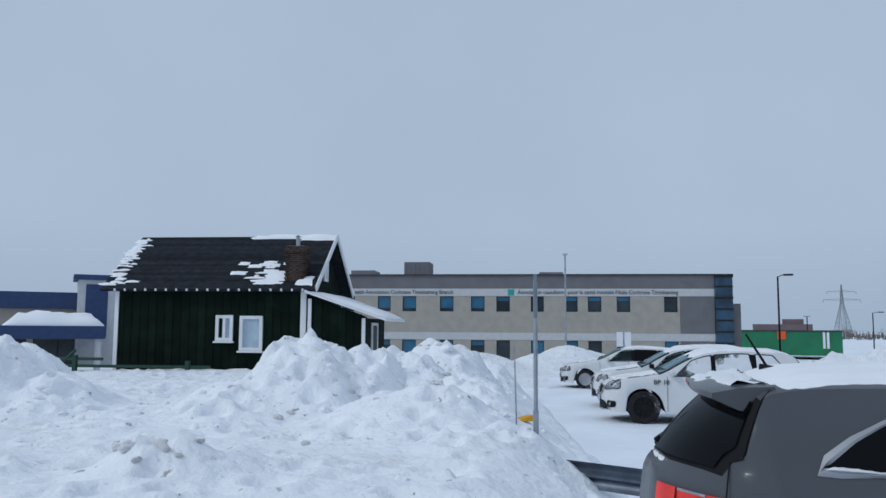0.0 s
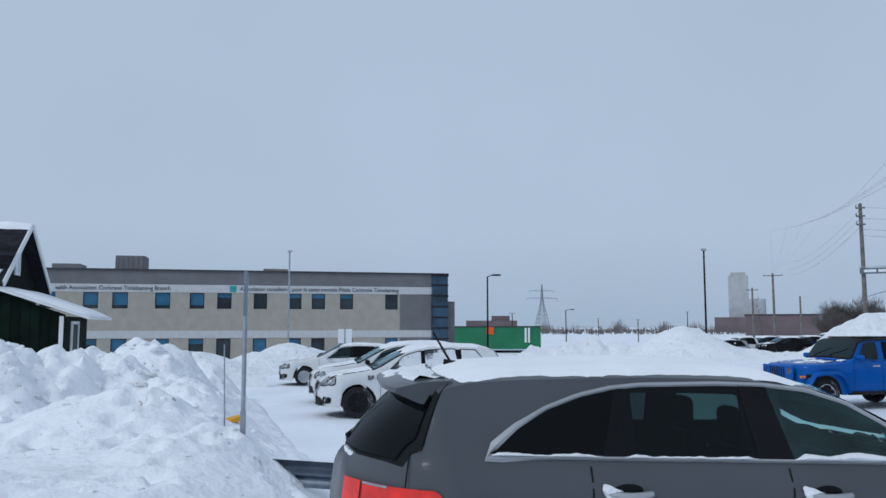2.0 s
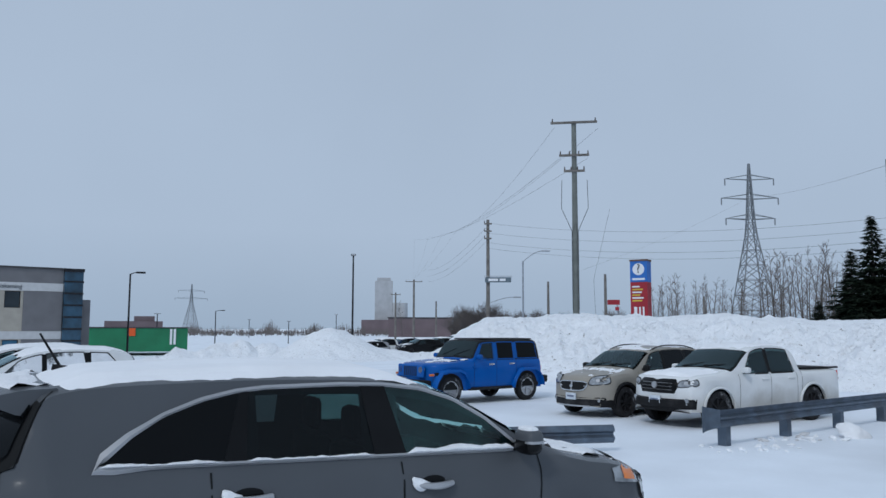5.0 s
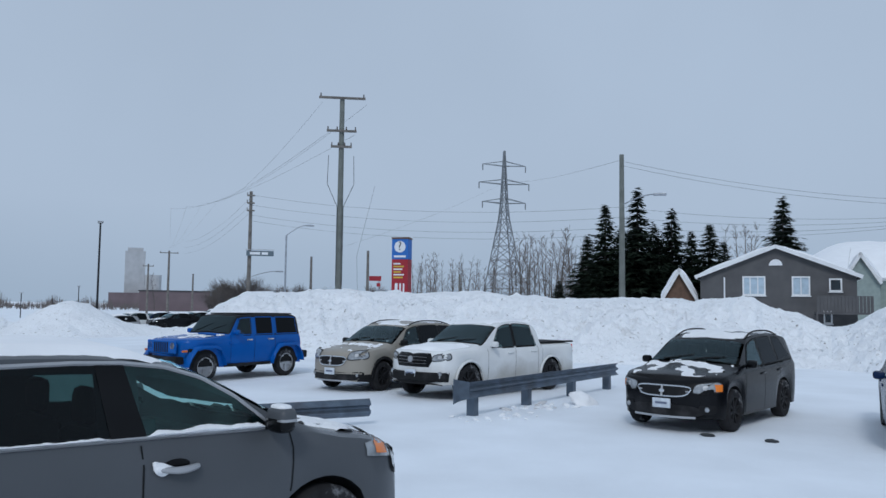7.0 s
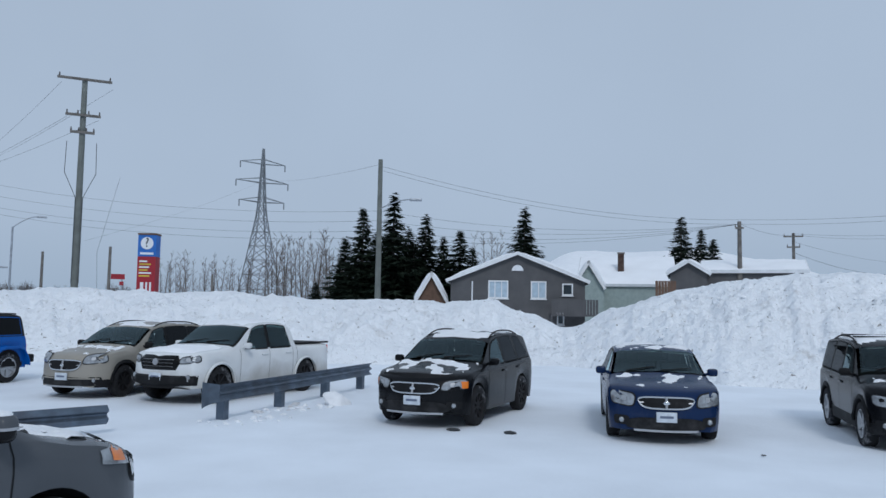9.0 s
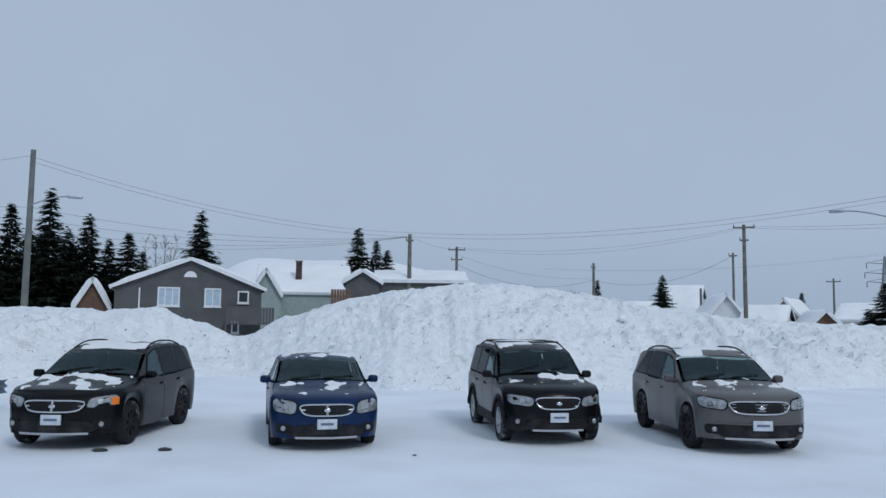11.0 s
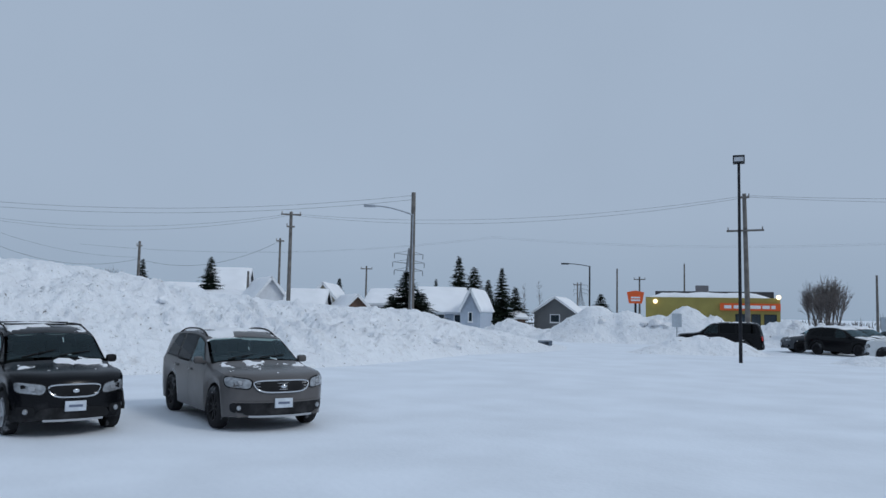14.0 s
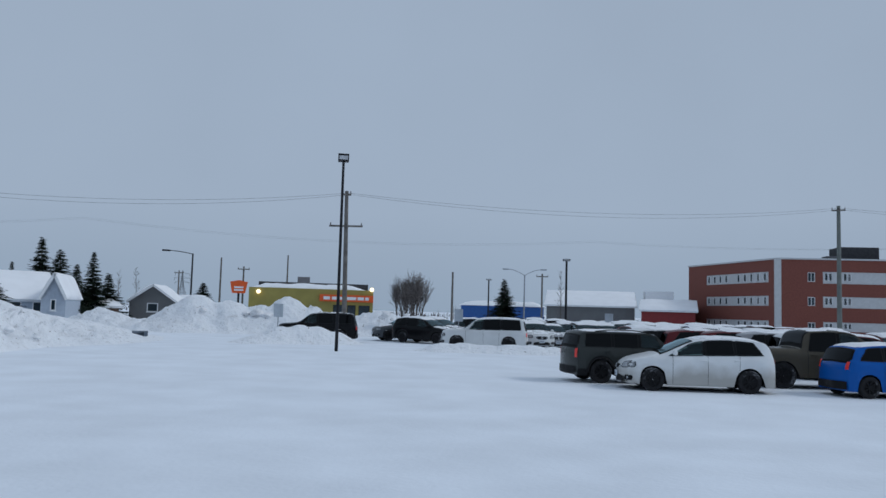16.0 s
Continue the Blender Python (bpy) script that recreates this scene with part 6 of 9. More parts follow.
    # rear
    if tail_lamp:
        y0, y1, z0, z1 = tail_lamp
        y1 = min(y1, sh.hw(sh.L) * 0.98)
        for sgn in (1, -1):
            if not wrap_lamp:
                put("tail_light", patch(lambda u, v: sh.tail(sgn * u, v, 0.014), span(y0, y1, 6), span(z0, z1, 4)), M_TAIL)
                continue

            def wl_(u, v):
                pinch = 1 - 0.55 * smooth01((u - 0.75) / 0.25) ** 2
                z = (z0 + z1) / 2 + (z1 - z0) * (v - 0.5) * pinch
                if u < 0.62:
                    q = sh.tail(y0 + (y1 - 0.06 - y0) * u / 0.62, z, 0.016)
                    q.y += 0.008
                else:
                    f = (u - 0.62) / 0.38
                    q = sh.side(sh.L - 0.02 - 0.24 * f, z, 0.014)
                    q.x += 0.012 * (1 - f)
                q.y *= sgn
                return q
            tl_ = put("tail_light", patch(wl_, span(0, 1, 26), span(0, 1, 6)), M_TAIL, sm=80)
            put("lens_divider", patch(lambda u, v: wl_(u, v) + Vector((0.003, sgn * 0.004, 0)), (0.27, 0.275, 0.285), span(0, 1, 4)), M_INTERIOR, tl_)
            put("clear_strip", patch(lambda u, v: wl_(u, v) + Vector((0.002, sgn * 0.003, 0)), span(0.29, 0.56, 6), (0.93, 0.97, 1.0)), M_HEADLAMP, tl_)
        put("rear_bumper", patch(lambda u, v: sh.tail(u, v, 0.03), span(-hwf * 0.84, hwf * 0.84, 12), span(sh.clear + 0.06, sh.clear + 0.28, 3)), M_PLASTIC)
    # sides
    if fine:
        for sgn in (1, -1):
            for x in seams:
                bm = B()
                z0, z1 = sh.arch(x) + 0.04, sh.zb(x) + 0.02
                strip = []
                for z in range(9):
                    a = sh.side(x, z0 + (z1 - z0) * z / 8, 0.004)
                    strip.append([bm.verts.new((a.x + d, a.y * sgn, a.z)) for d in (-0.005, 0.005)])
                for p, q in zip(strip, strip[1:]):
                    bm.faces.new((p[0], p[1], q[1], q[0]))
                put("door_seam", bm, M_INTERIOR)
            for x in handles:
                p = sh.side(x, sh.zb(x) - 0.11, 0.0)
                if dlo:
                    # flat black oval that paints the shade inside the handle's bowl
                    bm = B()
                    bmesh.ops.create_uvsphere(bm, u_segments=18, v_segments=8, radius=1.0, matrix=Matrix.Translation((p.x, sgn * (p.y - 0.002), p.z + 0.012)) @ Matrix.Diagonal((0.085, 0.007, 0.036, 1)))
                    put("handle_recess", bm, M_GLOSSBLACK, sm=60)
                    bm = B()
                    bar, thick = [], []
                    for k in range(13):
                        f = k / 12
                        q = Vector((p.x - 0.125 + 0.25 * f, sgn * (p.y + 0.012 + 0.026 * math.sin(math.pi * f)), p.z - 0.004 - 0.012 * math.sin(math.pi * f) + 0.012 * f))
                        r_ = 0.012 + 0.010 * math.sin(math.pi * min(1.0, f * 0.8 + 0.18))
                        bar.append(q)
                        thick.append(r_)
                    tube(bm, bar, thick, 8)
                    put("door_handle", bm, M_SATIN, sm=60)
                    continue
                bm = B()
                box(bm, p.x - 0.11, p.x + 0.11, sgn * (p.y + 0.004) - 0.022, sgn * (p.y + 0.004) + 0.022, p.z - 0.022, p.z + 0.022, 0.014)
                put("door_handle", bm, M_CHROME if trim else body)
    for sgn in (1, -1):
        p = sh.side(mirror_x, sh.zb(mirror_x) + 0.06, 0.0)
        bm = B()
        if dark_mirror:
            # rounded housing with a painted cap, a bright strip and snow on top
            def egg(bm_, cx, cy, cz, rx, ry, rz, z_lo, z_hi):
                bmesh.ops.create_uvsphere(bm_, u_segments=20, v_segments=14, radius=1.0)
                for v in bm_.verts:
                    c = Vector([math.copysign(abs(t) ** 0.62, t) for t in v.co])
                    v.co = Vector((cx + rx * c.x, sgn * (cy + ry * c.y), min(z_hi, max(z_lo, cz + rz * c.z))))
                return bm_
            cx, cy, cz = p.x - 0.01, p.y + 0.14, p.z + 0.055
            mir = put("wing_mirror", rod(egg(B(), cx, cy, cz, 0.062, 0.10, 0.078, cz - 0.08, cz + 0.02), (p.x, sgn * (p.y - 0.03), p.z), (p.x, sgn * (p.y + 0.08), p.z + 0.03), 0.03, 0.025, 8), M_GLOSSBLACK, sm=60)
            put("mirror_cap", egg(B(), cx - 0.004, cy, cz, 0.066, 0.104, 0.084, cz + 0.012, cz + 0.09), body, mir, sm=60)
            put("mirror_strip", egg(B(), cx - 0.006, cy, cz, 0.068, 0.106, 0.084, cz - 0.004, cz + 0.012), M_SATIN, mir, sm=60)
            put("mirror_snow", egg(B(), cx, cy, cz + 0.07, 0.045, 0.075, 0.026, cz + 0.05, cz + 0.2), M_CSNOW, mir, sm=80)
            continue
        else:
            box(bm, p.x - 0.075, p.x + 0.055, p.y + 0.05, p.y + 0.23, p.z - 0.015, p.z + 0.12, 0.045)
        rod(bm, (p.x, p.y - 0.03, p.z + 0.0), (p.x, p.y + 0.08, p.z + 0.03), 0.03, 0.025, 6)
        if sgn < 0:
            for vv in bm.verts:
                vv.co.y = -vv.co.y
        put("wing_mirror", bm, M_PLASTIC if clad or dark_mirror else body)
    if clad:
        for xw in (sh.fo, sh.fo + sh.wb):
            for sgn in (1, -1):
                bm = B()
                bar = []
                for k in range(15):
                    a = math.pi * k / 14
                    x, z = xw - (sh.wr + 0.085) * math.cos(a), sh.wr + (sh.wr + 0.075) * math.sin(a)
                    z = max(z, sh.clear)
                    q = sh.side(min(max(x, 0.05), sh.L - 0.05), z, 0.012)
                    q.x = x
                    q.y *= sgn
                    bar.append(q)
                tube(bm, bar, 0.03, 5)
                put("arch_trim", bm, M_PLASTIC)
    if rails:
        for sgn in (1, -1):
            bm = B()
            xa, xb = wind[1] + 0.15, sh.L - 0.75
            bar = []
            for k in range(11):
                x = xa + (xb - xa) * k / 10
                wt = sh.section(x, sh.zt(x))[7][0]
                lift = 0.055 * min(1, 4 * min(k, 10 - k) / 10)
                q = sh.top(x, wt * 0.93, lift)
                q.y *= sgn
                bar.append(q)
            tube(bm, bar, 0.016, 6)
            put("roof_rail", bm, M_PLASTIC)
        if rail_bars:
            for x in (wind[1] + 0.5, sh.L - 1.2):
                bm = B()
                wt = sh.section(x, sh.zt(x))[7][0]
                rod(bm, sh.top(x, wt * 0.92, 0.07), sh.top(x, -wt * 0.92, 0.07), 0.015)
                put("roof_bar", bm, M_PLASTIC)
    if antenna:
        bm = B()
        a = sh.top(antenna, 0.0, 0.0)
        rod(bm, a, a + Vector((0.13, 0, 0.22)), 0.009, 0.006, 6)
        rod(bm, a + Vector((-0.1, 0, 0)), a + Vector((0.06, 0, 0.02)), 0.02, 0.025, 8)
        put("antenna", bm, M_PLASTIC)
    # wheels
    tyre, rim = wheel_meshes(sh.wr, alloy)
    for xw in (sh.fo, sh.fo + sh.wb):
        for sgn in (1, -1):
            w = new("wheel", tyre)
            w.parent = car
            yy = sgn * (sh.hw(xw) - 0.115)
            w.matrix_basis = Matrix.Translation((sh.L / 2 - xw, yy, sh.wr)) @ Matrix.Rotation(0 if sgn > 0 else math.pi, 4, 'Z') @ Matrix.Rotation(rnd.random() * 3, 4, 'Y')
            q = new("rim", rim)
            q.parent = w
    # inside
    if seats:
        put("cabin_floor", box(B(), 1.2, sh.L - 0.4, -sh.W / 2 + 0.16, sh.W / 2 - 0.16, 0.5, 0.62), M_SEAT)
        for x in (2.2, 3.15):
            for y in (-0.38, 0.38):
                bm = B()
                box(bm, x, x + 0.14, y - 0.24, y + 0.24, 0.55, 1.18, 0.05)
                box(bm, x + 0.02, x + 0.12, y - 0.12, y + 0.12, 1.2, 1.42, 0.05)
                put("seat", bm, M_SEAT)
        put("dashboard", box(B(), 1.3, 1.62, -0.72, 0.72, 0.6, 1.06, 0.05), M_SEAT)
    # snow caught along the sills of the side windows
    if sill_snow:
        for gi, g in enumerate(dlo["panes"]):
            for sgn in (1, -1):
                def heap(u, v):
                    x = g[0] + (g[1] - g[0]) * u
                    r_ = (0.008 + 0.030 * abs(noise.noise(Vector((x * 3.1, gi, sgn)))) + (0.024 * (1 - 0.6 * u) if gi == 0 else 0.0) + 0.006 * noise.noise(Vector((x * 19, gi, 2)))) * min(1.0, 12 * u, 12 * (1 - u))
                    q = sh.side(x, dlo_b(x) - 0.004 + r_ * v, 0.013 + 0.028 * math.sin(math.pi * v) * min(1.0, r_ / 0.02))
                    q.y *= sgn
                    return q
                bm = patch(heap, span(0, 1, 60), span(0, 1, 6))
                put("sill_snow", bm, M_CSNOW, sm=70)
        for x in handles:
            for sgn in (1, -1):
                p = sh.side(x, sh.zb(x) - 0.11, 0.0)
                bm = B()
                bmesh.ops.create_icosphere(bm, subdivisions=3, radius=1.0)
                for v in bm.verts:
                    c = v.co * (1 + 0.28 * noise.noise(v.co * 1.7 + Vector((x, sgn, 0))))
                    v.co = Vector((p.x + 0.085 + 0.055 * c.x + 0.02 * c.z, sgn * (p.y + 0.012) + 0.022 * c.y, p.z + 0.008 + 0.036 * c.z * (1 + 0.5 * c.x)))
                put("handle_snow", bm, M_CSNOW, sm=80)
    if deflector:
        bm = patch(lambda i, j: sh.top(0.20 - 0.06 * i, -0.74 + 1.48 * j / 14, 0.028 + 0.035 * (i == 1)) + Vector((0.05 * abs(j - 7) / 7, 0, -0.015 * i)), range(3), range(15))
        r_ = bmesh.ops.extrude_face_region(bm, geom=list(bm.faces))
        bmesh.ops.translate(bm, vec=(0, 0, -0.03), verts=[v for v in r_["geom"] if isinstance(v, bmesh.types.BMVert)])
        put("bug_deflector", bm, M_PLASTIC)
    if spoiler:
        # a wing over the tailgate glass: top skin, tip and underside
        def wing(j, k, n=18):
            y = -0.70 + 1.40 * j / n
            e = (y / 0.70) ** 2
            root, tip = 4.10 - 0.10 * e, 4.41 - 0.10 * e * e
            zr = sh.top(4.06, y * 0.97).z
            z_tip = 1.592 - 0.030 * e
            rows = [(root - 0.03, zr - 0.03), (root, zr + 0.006), ((root + tip) / 2, (zr + z_tip) / 2 + 0.016), (tip, z_tip), (tip - 0.004, z_tip - 0.028), (tip - 0.13, z_tip - 0.065 - 0.02 * e), (root + 0.06, 1.475 - 0.02 * e), (root + 0.01, 1.45)]
            return Vector((rows[k][0], y, rows[k][1]))
        bm = patch(wing, range(19), range(8))
        for j in (0, 18):
            bm.faces.new([bm.verts.new(wing(j, k)) for k in range(8)])
        sp = put("spoiler", bm, body, sm=40)
        put("brake_light", patch(lambda j, k: wing(j, 3 + k) + Vector((0.006, 0, 0)), range(6, 13), range(2)), M_TAIL, sp, "red high brake light")
        put("spoiler_snow", patch(lambda j, k: wing(j, 1) + (wing(j, 3) - wing(j, 1)) * (0.02 + 0.09 * k) + Vector((0, 0, 0.016 + 0.020 * fbm(j * 0.35, k * 0.3, 4.0) - 0.03 * abs(j - 9) / 9 * (k > 6) - 0.012 * (k in (0, 10)))), range(1, 18), range(11)), M_CSNOW, sp, sm=80)
        for sgn in (1, -1):
            bm = B()
            edge = [Vector((4.02, sgn * 0.705, 1.585))]
            for k in range(9):
                x = 4.20 + 0.36 * k / 8
                w_ = sh.section(x, sh.zt(x))[7][0]
                q = sh.top(x, w_ * 0.99, 0.004)
                edge.append(Vector((q.x + 0.004, sgn * (q.y + 0.004), q.z)))
            q = sh.tail(0.84, 1.05, 0.006)
            edge.append(Vector((q.x + 0.015, sgn * (q.y + 0.006), q.z)))
            tube(bm, edge, 0.0045, 5)
            put("tailgate_seam", bm, M_INTERIOR)
        # wiper and the snow caught below the glass
        a, b = sh.top(4.60, 0.02, 0.03), sh.top(4.52, -0.42, 0.03)
        put("rear_wiper", rod(B(), a, b, 0.016, 0.009, 6), M_PLASTIC)
        def ledge(i, v):
            grow = (max(0.0, 0.25 + fbm(i * 0.4, 1.0, 2.0)) * min(1, i / 5, (40 - i) / 5)) * math.sin(math.pi * v)
            p = sh.top(4.61 + 0.02 * v, -0.60 + 1.10 * i / 40, -0.012)
            return p + Vector((0.030 * grow - 0.012, 0, 0.034 * grow))
        put("ledge_snow", patch(ledge, range(41), span(0, 1, 5)), M_CSNOW, sm=80)
    # snow on the roof and bonnet
    if snow_roof:
        xa, xb, depth, cover = snow_roof

        def sr(i, j, n=34, k=14):
            x = xa + (xb - xa) * i / n
            wt = sh.section(x, sh.zt(x))[7][0] * 0.985
            u = -1 + 2 * j / k
            edge = min(1, 5 * (1 - abs(u)) + 0.05) * min(1, 6 * min(i, n - i) / n + 0.05)
            nz = fbm(x * 1.6 + seed, u * wt * 1.6, 3.0)
            h = depth * edge * (0.8 + 0.5 * nz) - (0.03 if nz < cover else 0.0) - 0.008 * (1 - edge)
            if dlo:
                soft = min(1, 7 * (1 - abs(u))) * min(1, 8 * (i / n), 8 * (1 - i / n))
                fringe = 0.016 * fbm(x * 3.0, 5.0 * (u > 0), 6.0)
                h = depth * soft * (0.55 + 0.12 * nz) + fringe * (1 - soft) - 0.004 + 0.024 * smooth01((0.86 - abs(u)) / 0.035) * soft * smooth01((i / n) * 6)
                return sh.top(x, u * wt * (1.0 + 0.02 * nz), h)
            return sh.top(x, u * wt, h)
        if dlo:
            put("roof_snow", patch(lambda i, j: sr(i, j, 90, 70), range(91), range(71)), M_SMOOTHSNOW, sm=80)
        else:
            put("roof_snow", patch(sr, range(35), range(15)), M_CSNOW, sm=70)
    if snow_hood:
        def sh_fn(i, j, n=44, k=40):
            x = 0.22 + (wind[0] - 0.24) * i / n
            wt = sh.section(x, sh.zt(x))[7][0] * 0.93
            u = -1 + 2 * j / k
            nz = fbm(x * 2.6 + seed * 3.1, u * wt * 2.6, 8.0) + 0.25 * (i / n - 0.4)
            return sh.top(x, u * wt, 0.022 * min(1, max(-1, (nz - (0.5 - snow_hood) * 0.9) * 6)) - 0.002)
        put("bonnet_snow", patch(sh_fn, range(45), range(41)), M_CSNOW, sm=70)
    return car


def heading(x, y, hx, hy, z=0.0):
    return Matrix.Translation((x, y, z)) @ Matrix.Rotation(math.atan2(hy, hx), 4, 'Z')


SUV_PROF = [(0.0, 0.45), (0.0, 0.74), (0.10, 0.90), (0.35, 0.98), (1.22, 1.09), (1.95, 1.55), (2.35, 1.655), (2.95, 1.69), (3.75, 1.665), (4.30, 1.59), (4.52, 1.16), (4.62, 1.05), (4.67, 0.85), (4.68, 0.45)]
SOR = Shell(4.68, 1.88, SUV_PROF, (0.99, 1.10), 2.70, 0.93, 0.365)
GLASS_SUV = [(1.62, 2.42, 1.98, 2.42), (2.52, 3.32, 2.52, 3.24), (3.40, 4.18, 3.40, 3.78)]

# the grey SUV beside the camera
class RoundTail(Shell):
    """A shell whose tailgate is strongly rounded in plan."""

    def bend(s, x, y):
        h = s.hw(x)
        k = min(1.0, (y / h) ** 2)
        if x < 0.6:
            return x + 0.22 * k * (1 - x / 0.6)
        return x - 0.46 * k * smooth01((x - 3.8) / 0.85)


NEAR_PROF = [(0.0, 0.45), (0.0, 0.78), (0.08, 0.92), (0.32, 1.0), (1.00, 1.10), (1.84, 1.57), (2.30, 1.648), (3.00, 1.668), (3.80, 1.652), (4.15, 1.615), (4.24, 1.56), (4.44, 1.38), (4.61, 1.17), (4.68, 1.08), (4.70, 0.92), (4.71, 0.80), (4.69, 0.45)]
NEAR = RoundTail(4.69, 1.88, NEAR_PROF, (1.06, 1.17), 2.70, 0.93, 0.37, round_f=0.13, round_r=0.09)

vehicle("parked_suv", heading(3.509, 4.261, 0.9455, -0.3256, 0.20), "slate grey metallic SUV with snow along its roof rails and handles", NEAR, P_GREY,
        wind=(1.04, 1.90), rear=(4.22, 4.63), alloy=True, trim=M_SATIN, seats=True, front="mesh",
        dlo={"base": (1.117, 0.028), "top": [(1.34, 1.158), (1.40, 1.215), (1.556, 1.340), (1.768, 1.461), (1.987, 1.530), (2.23, 1.560), (2.50, 1.570), (2.95, 1.566), (3.12, 1.551), (3.30, 1.514), (3.50, 1.444), (3.66, 1.350), (3.78, 1.250), (3.82, 1.226)],
             "panes": [(1.36, 2.134, 1.385, 2.225), (2.335, 3.08, 2.385, 3.05), (3.20, 3.815, 3.10, 3.80)], "mats": [M_GLASSGREEN, M_GLASSMID, M_GLASSDARK]},
        snow_roof=(1.86, 4.12, 0.035, -0.9), snow_hood=0.55, mirror_x=1.36, dark_mirror=True, handles=(1.98, 3.08), seams=(1.20, 2.17, 3.27), tail_lamp=(0.40, 0.85, 0.86, 1.045), wrap_lamp=True, antenna=3.93, sill_snow=True, spoiler=True, rails=False, seed=3)

vehicle("parked_suv", heading(16.51, 1.84, -0.965, 0.26), "black SUV with snow-streaked bonnet and bug deflector", SOR, P_BLACK, glass=GLASS_SUV, rails=True, snow_hood=0.3, snow_roof=(1.95, 4.2, 0.03, -0.1), grille=(0.46, 0.62, 0.80), lamp=(0.54, 0.90, 0.70, 0.86), amber=True, deflector=True, seats=True, alloy=False, seed=5)
AVG = Shell(4.85, 1.82, [(0, 0.42), (0, 0.70), (0.10, 0.84), (0.4, 0.92), (1.30, 1.02), (2.05, 1.42), (2.5, 1.50), (3.2, 1.49), (3.9, 1.38), (4.35, 1.06), (4.75, 1.0), (4.84, 0.85), (4.85, 0.45)], (0.93, 1.0), 2.77, 0.97, 0.33, clear=0.19)
vehicle("parked_sedan", heading(15.81, -1.9, -0.999, 0.03), "dark blue sedan with snow patches on bonnet and roof", AVG, P_NAVY, glass=[(1.72, 2.50, 2.15, 2.50), (2.60, 3.35, 2.60, 3.30), (3.42, 3.95, 3.42, 3.62)], wind=(1.30, 2.12), rear=(3.85, 4.38), grille=(0.42, 0.58, 0.76), lamp=(0.52, 0.86, 0.62, 0.82), snow_roof=(2.1, 3.85, 0.04, 0.0), snow_hood=0.06, mirror_x=1.68, seats=True, seed=6)
MAZ = Shell(4.43, 1.81, [(0, 0.45), (0, 0.80), (0.08, 0.94), (0.3, 1.02), (1.20, 1.12), (1.75, 1.60), (2.1, 1.70), (2.8, 1.74), (3.8, 1.71), (4.15, 1.65), (4.34, 1.20), (4.41, 1.0), (4.43, 0.45)], (1.02, 1.10), 2.62, 0.86, 0.36, tumble=0.22)
vehicle("parked_suv", heading(15.4, -6.08, -0.99, 0.12), "black compact SUV with roof rack and white-rimmed grille", MAZ, P_BLACK, glass=[(1.52, 2.28, 1.78, 2.28), (2.38, 3.12, 2.38, 3.10), (3.22, 4.05, 3.22, 3.95)], wind=(1.20, 1.80), rear=(4.16, 4.36), rails=True, rail_bars=True, grille=(0.38, 0.64, 0.84), front="low", lamp=(0.46, 0.82, 0.70, 0.86), snow_roof=(1.8, 4.1, 0.04, -0.1), snow_hood=0.08, seats=True, clad=True, alloy=True, mirror_x=1.50, handles=(2.2, 3.05), seams=(1.40, 2.33, 3.16), seed=7)
SRB = Shell(4.76, 1.89, [(0.0, 0.45), (0.0, 0.78), (0.10, 0.93), (0.35, 1.0), (1.28, 1.10), (2.02, 1.55), (2.4, 1.655), (3.0, 1.685), (3.8, 1.66), (4.35, 1.58), (4.58, 1.16), (4.70, 1.05), (4.75, 0.85), (4.76, 0.45)], (1.0, 1.12), 2.78, 0.95, 0.37)
vehicle("parked_suv", heading(13.9, -9.22, -0.975, 0.225), "warm grey SUV with mesh grille and light snow dusting", SRB, P_GREY2, glass=[(1.66, 2.46, 2.05, 2.46), (2.56, 3.36, 2.56, 3.28), (3.44, 4.22, 3.44, 3.82)], wind=(1.28, 2.04), rear=(4.36, 4.60), rails=True, front="mesh", dark_bumper=(0.34, 0.50), grille=(0.48, 0.68, 0.88), lamp=(0.56, 0.93, 0.76, 0.92), snow_roof=(2.0, 4.2, 0.03, 0.05), snow_hood=0.12, mirror_x=1.62, seats=True, seed=8)
EQU = Shell(4.77, 1.84, [(0.0, 0.45), (0.0, 0.78), (0.10, 0.95), (0.35, 1.03), (1.30, 1.13), (2.0, 1.57), (2.4, 1.66), (3.0, 1.69), (3.9, 1.66), (4.4, 1.58), (4.62, 1.15), (4.72, 1.05), (4.76, 0.85), (4.77, 0.45)], (1.03, 1.12), 2.86, 0.95, 0.365)
vehicle("parked_suv", heading(19.05, 10.35, -0.98, 0.18), "champagne beige SUV with split grille dusted with snow", EQU, P_GOLD, glass=[(1.66, 2.46, 2.05, 2.46), (2.56, 3.42, 2.56, 3.36), (3.50, 4.25, 3.50, 3.92)], wind=(1.30, 2.04), rear=(4.42, 4.64), rails=True, dark_bumper=(0.30, 0.44), grille=(0.42, 0.64, 0.86), lamp=(0.50, 0.88, 0.80, 1.0), snow_roof=(2.05, 4.3, 0.03, -0.1), snow_hood=0.15, mirror_x=1.64, clad=True, seats=True, seed=9)
TAC = Shell(5.39, 1.89, [(0.0, 0.5), (0.0, 0.92), (0.08, 1.06), (0.3, 1.13), (1.42, 1.19), (2.08, 1.66), (2.4, 1.77), (2.9, 1.79), (3.45, 1.75), (3.68, 1.62), (3.78, 1.22), (3.9, 1.19), (5.30, 1.19), (5.38, 1.15), (5.39, 0.5)], (1.10, 1.14), 3.24, 0.95, 0.40, clear=0.34, tumble=0.25, round_f=0.14, round_r=0.05)
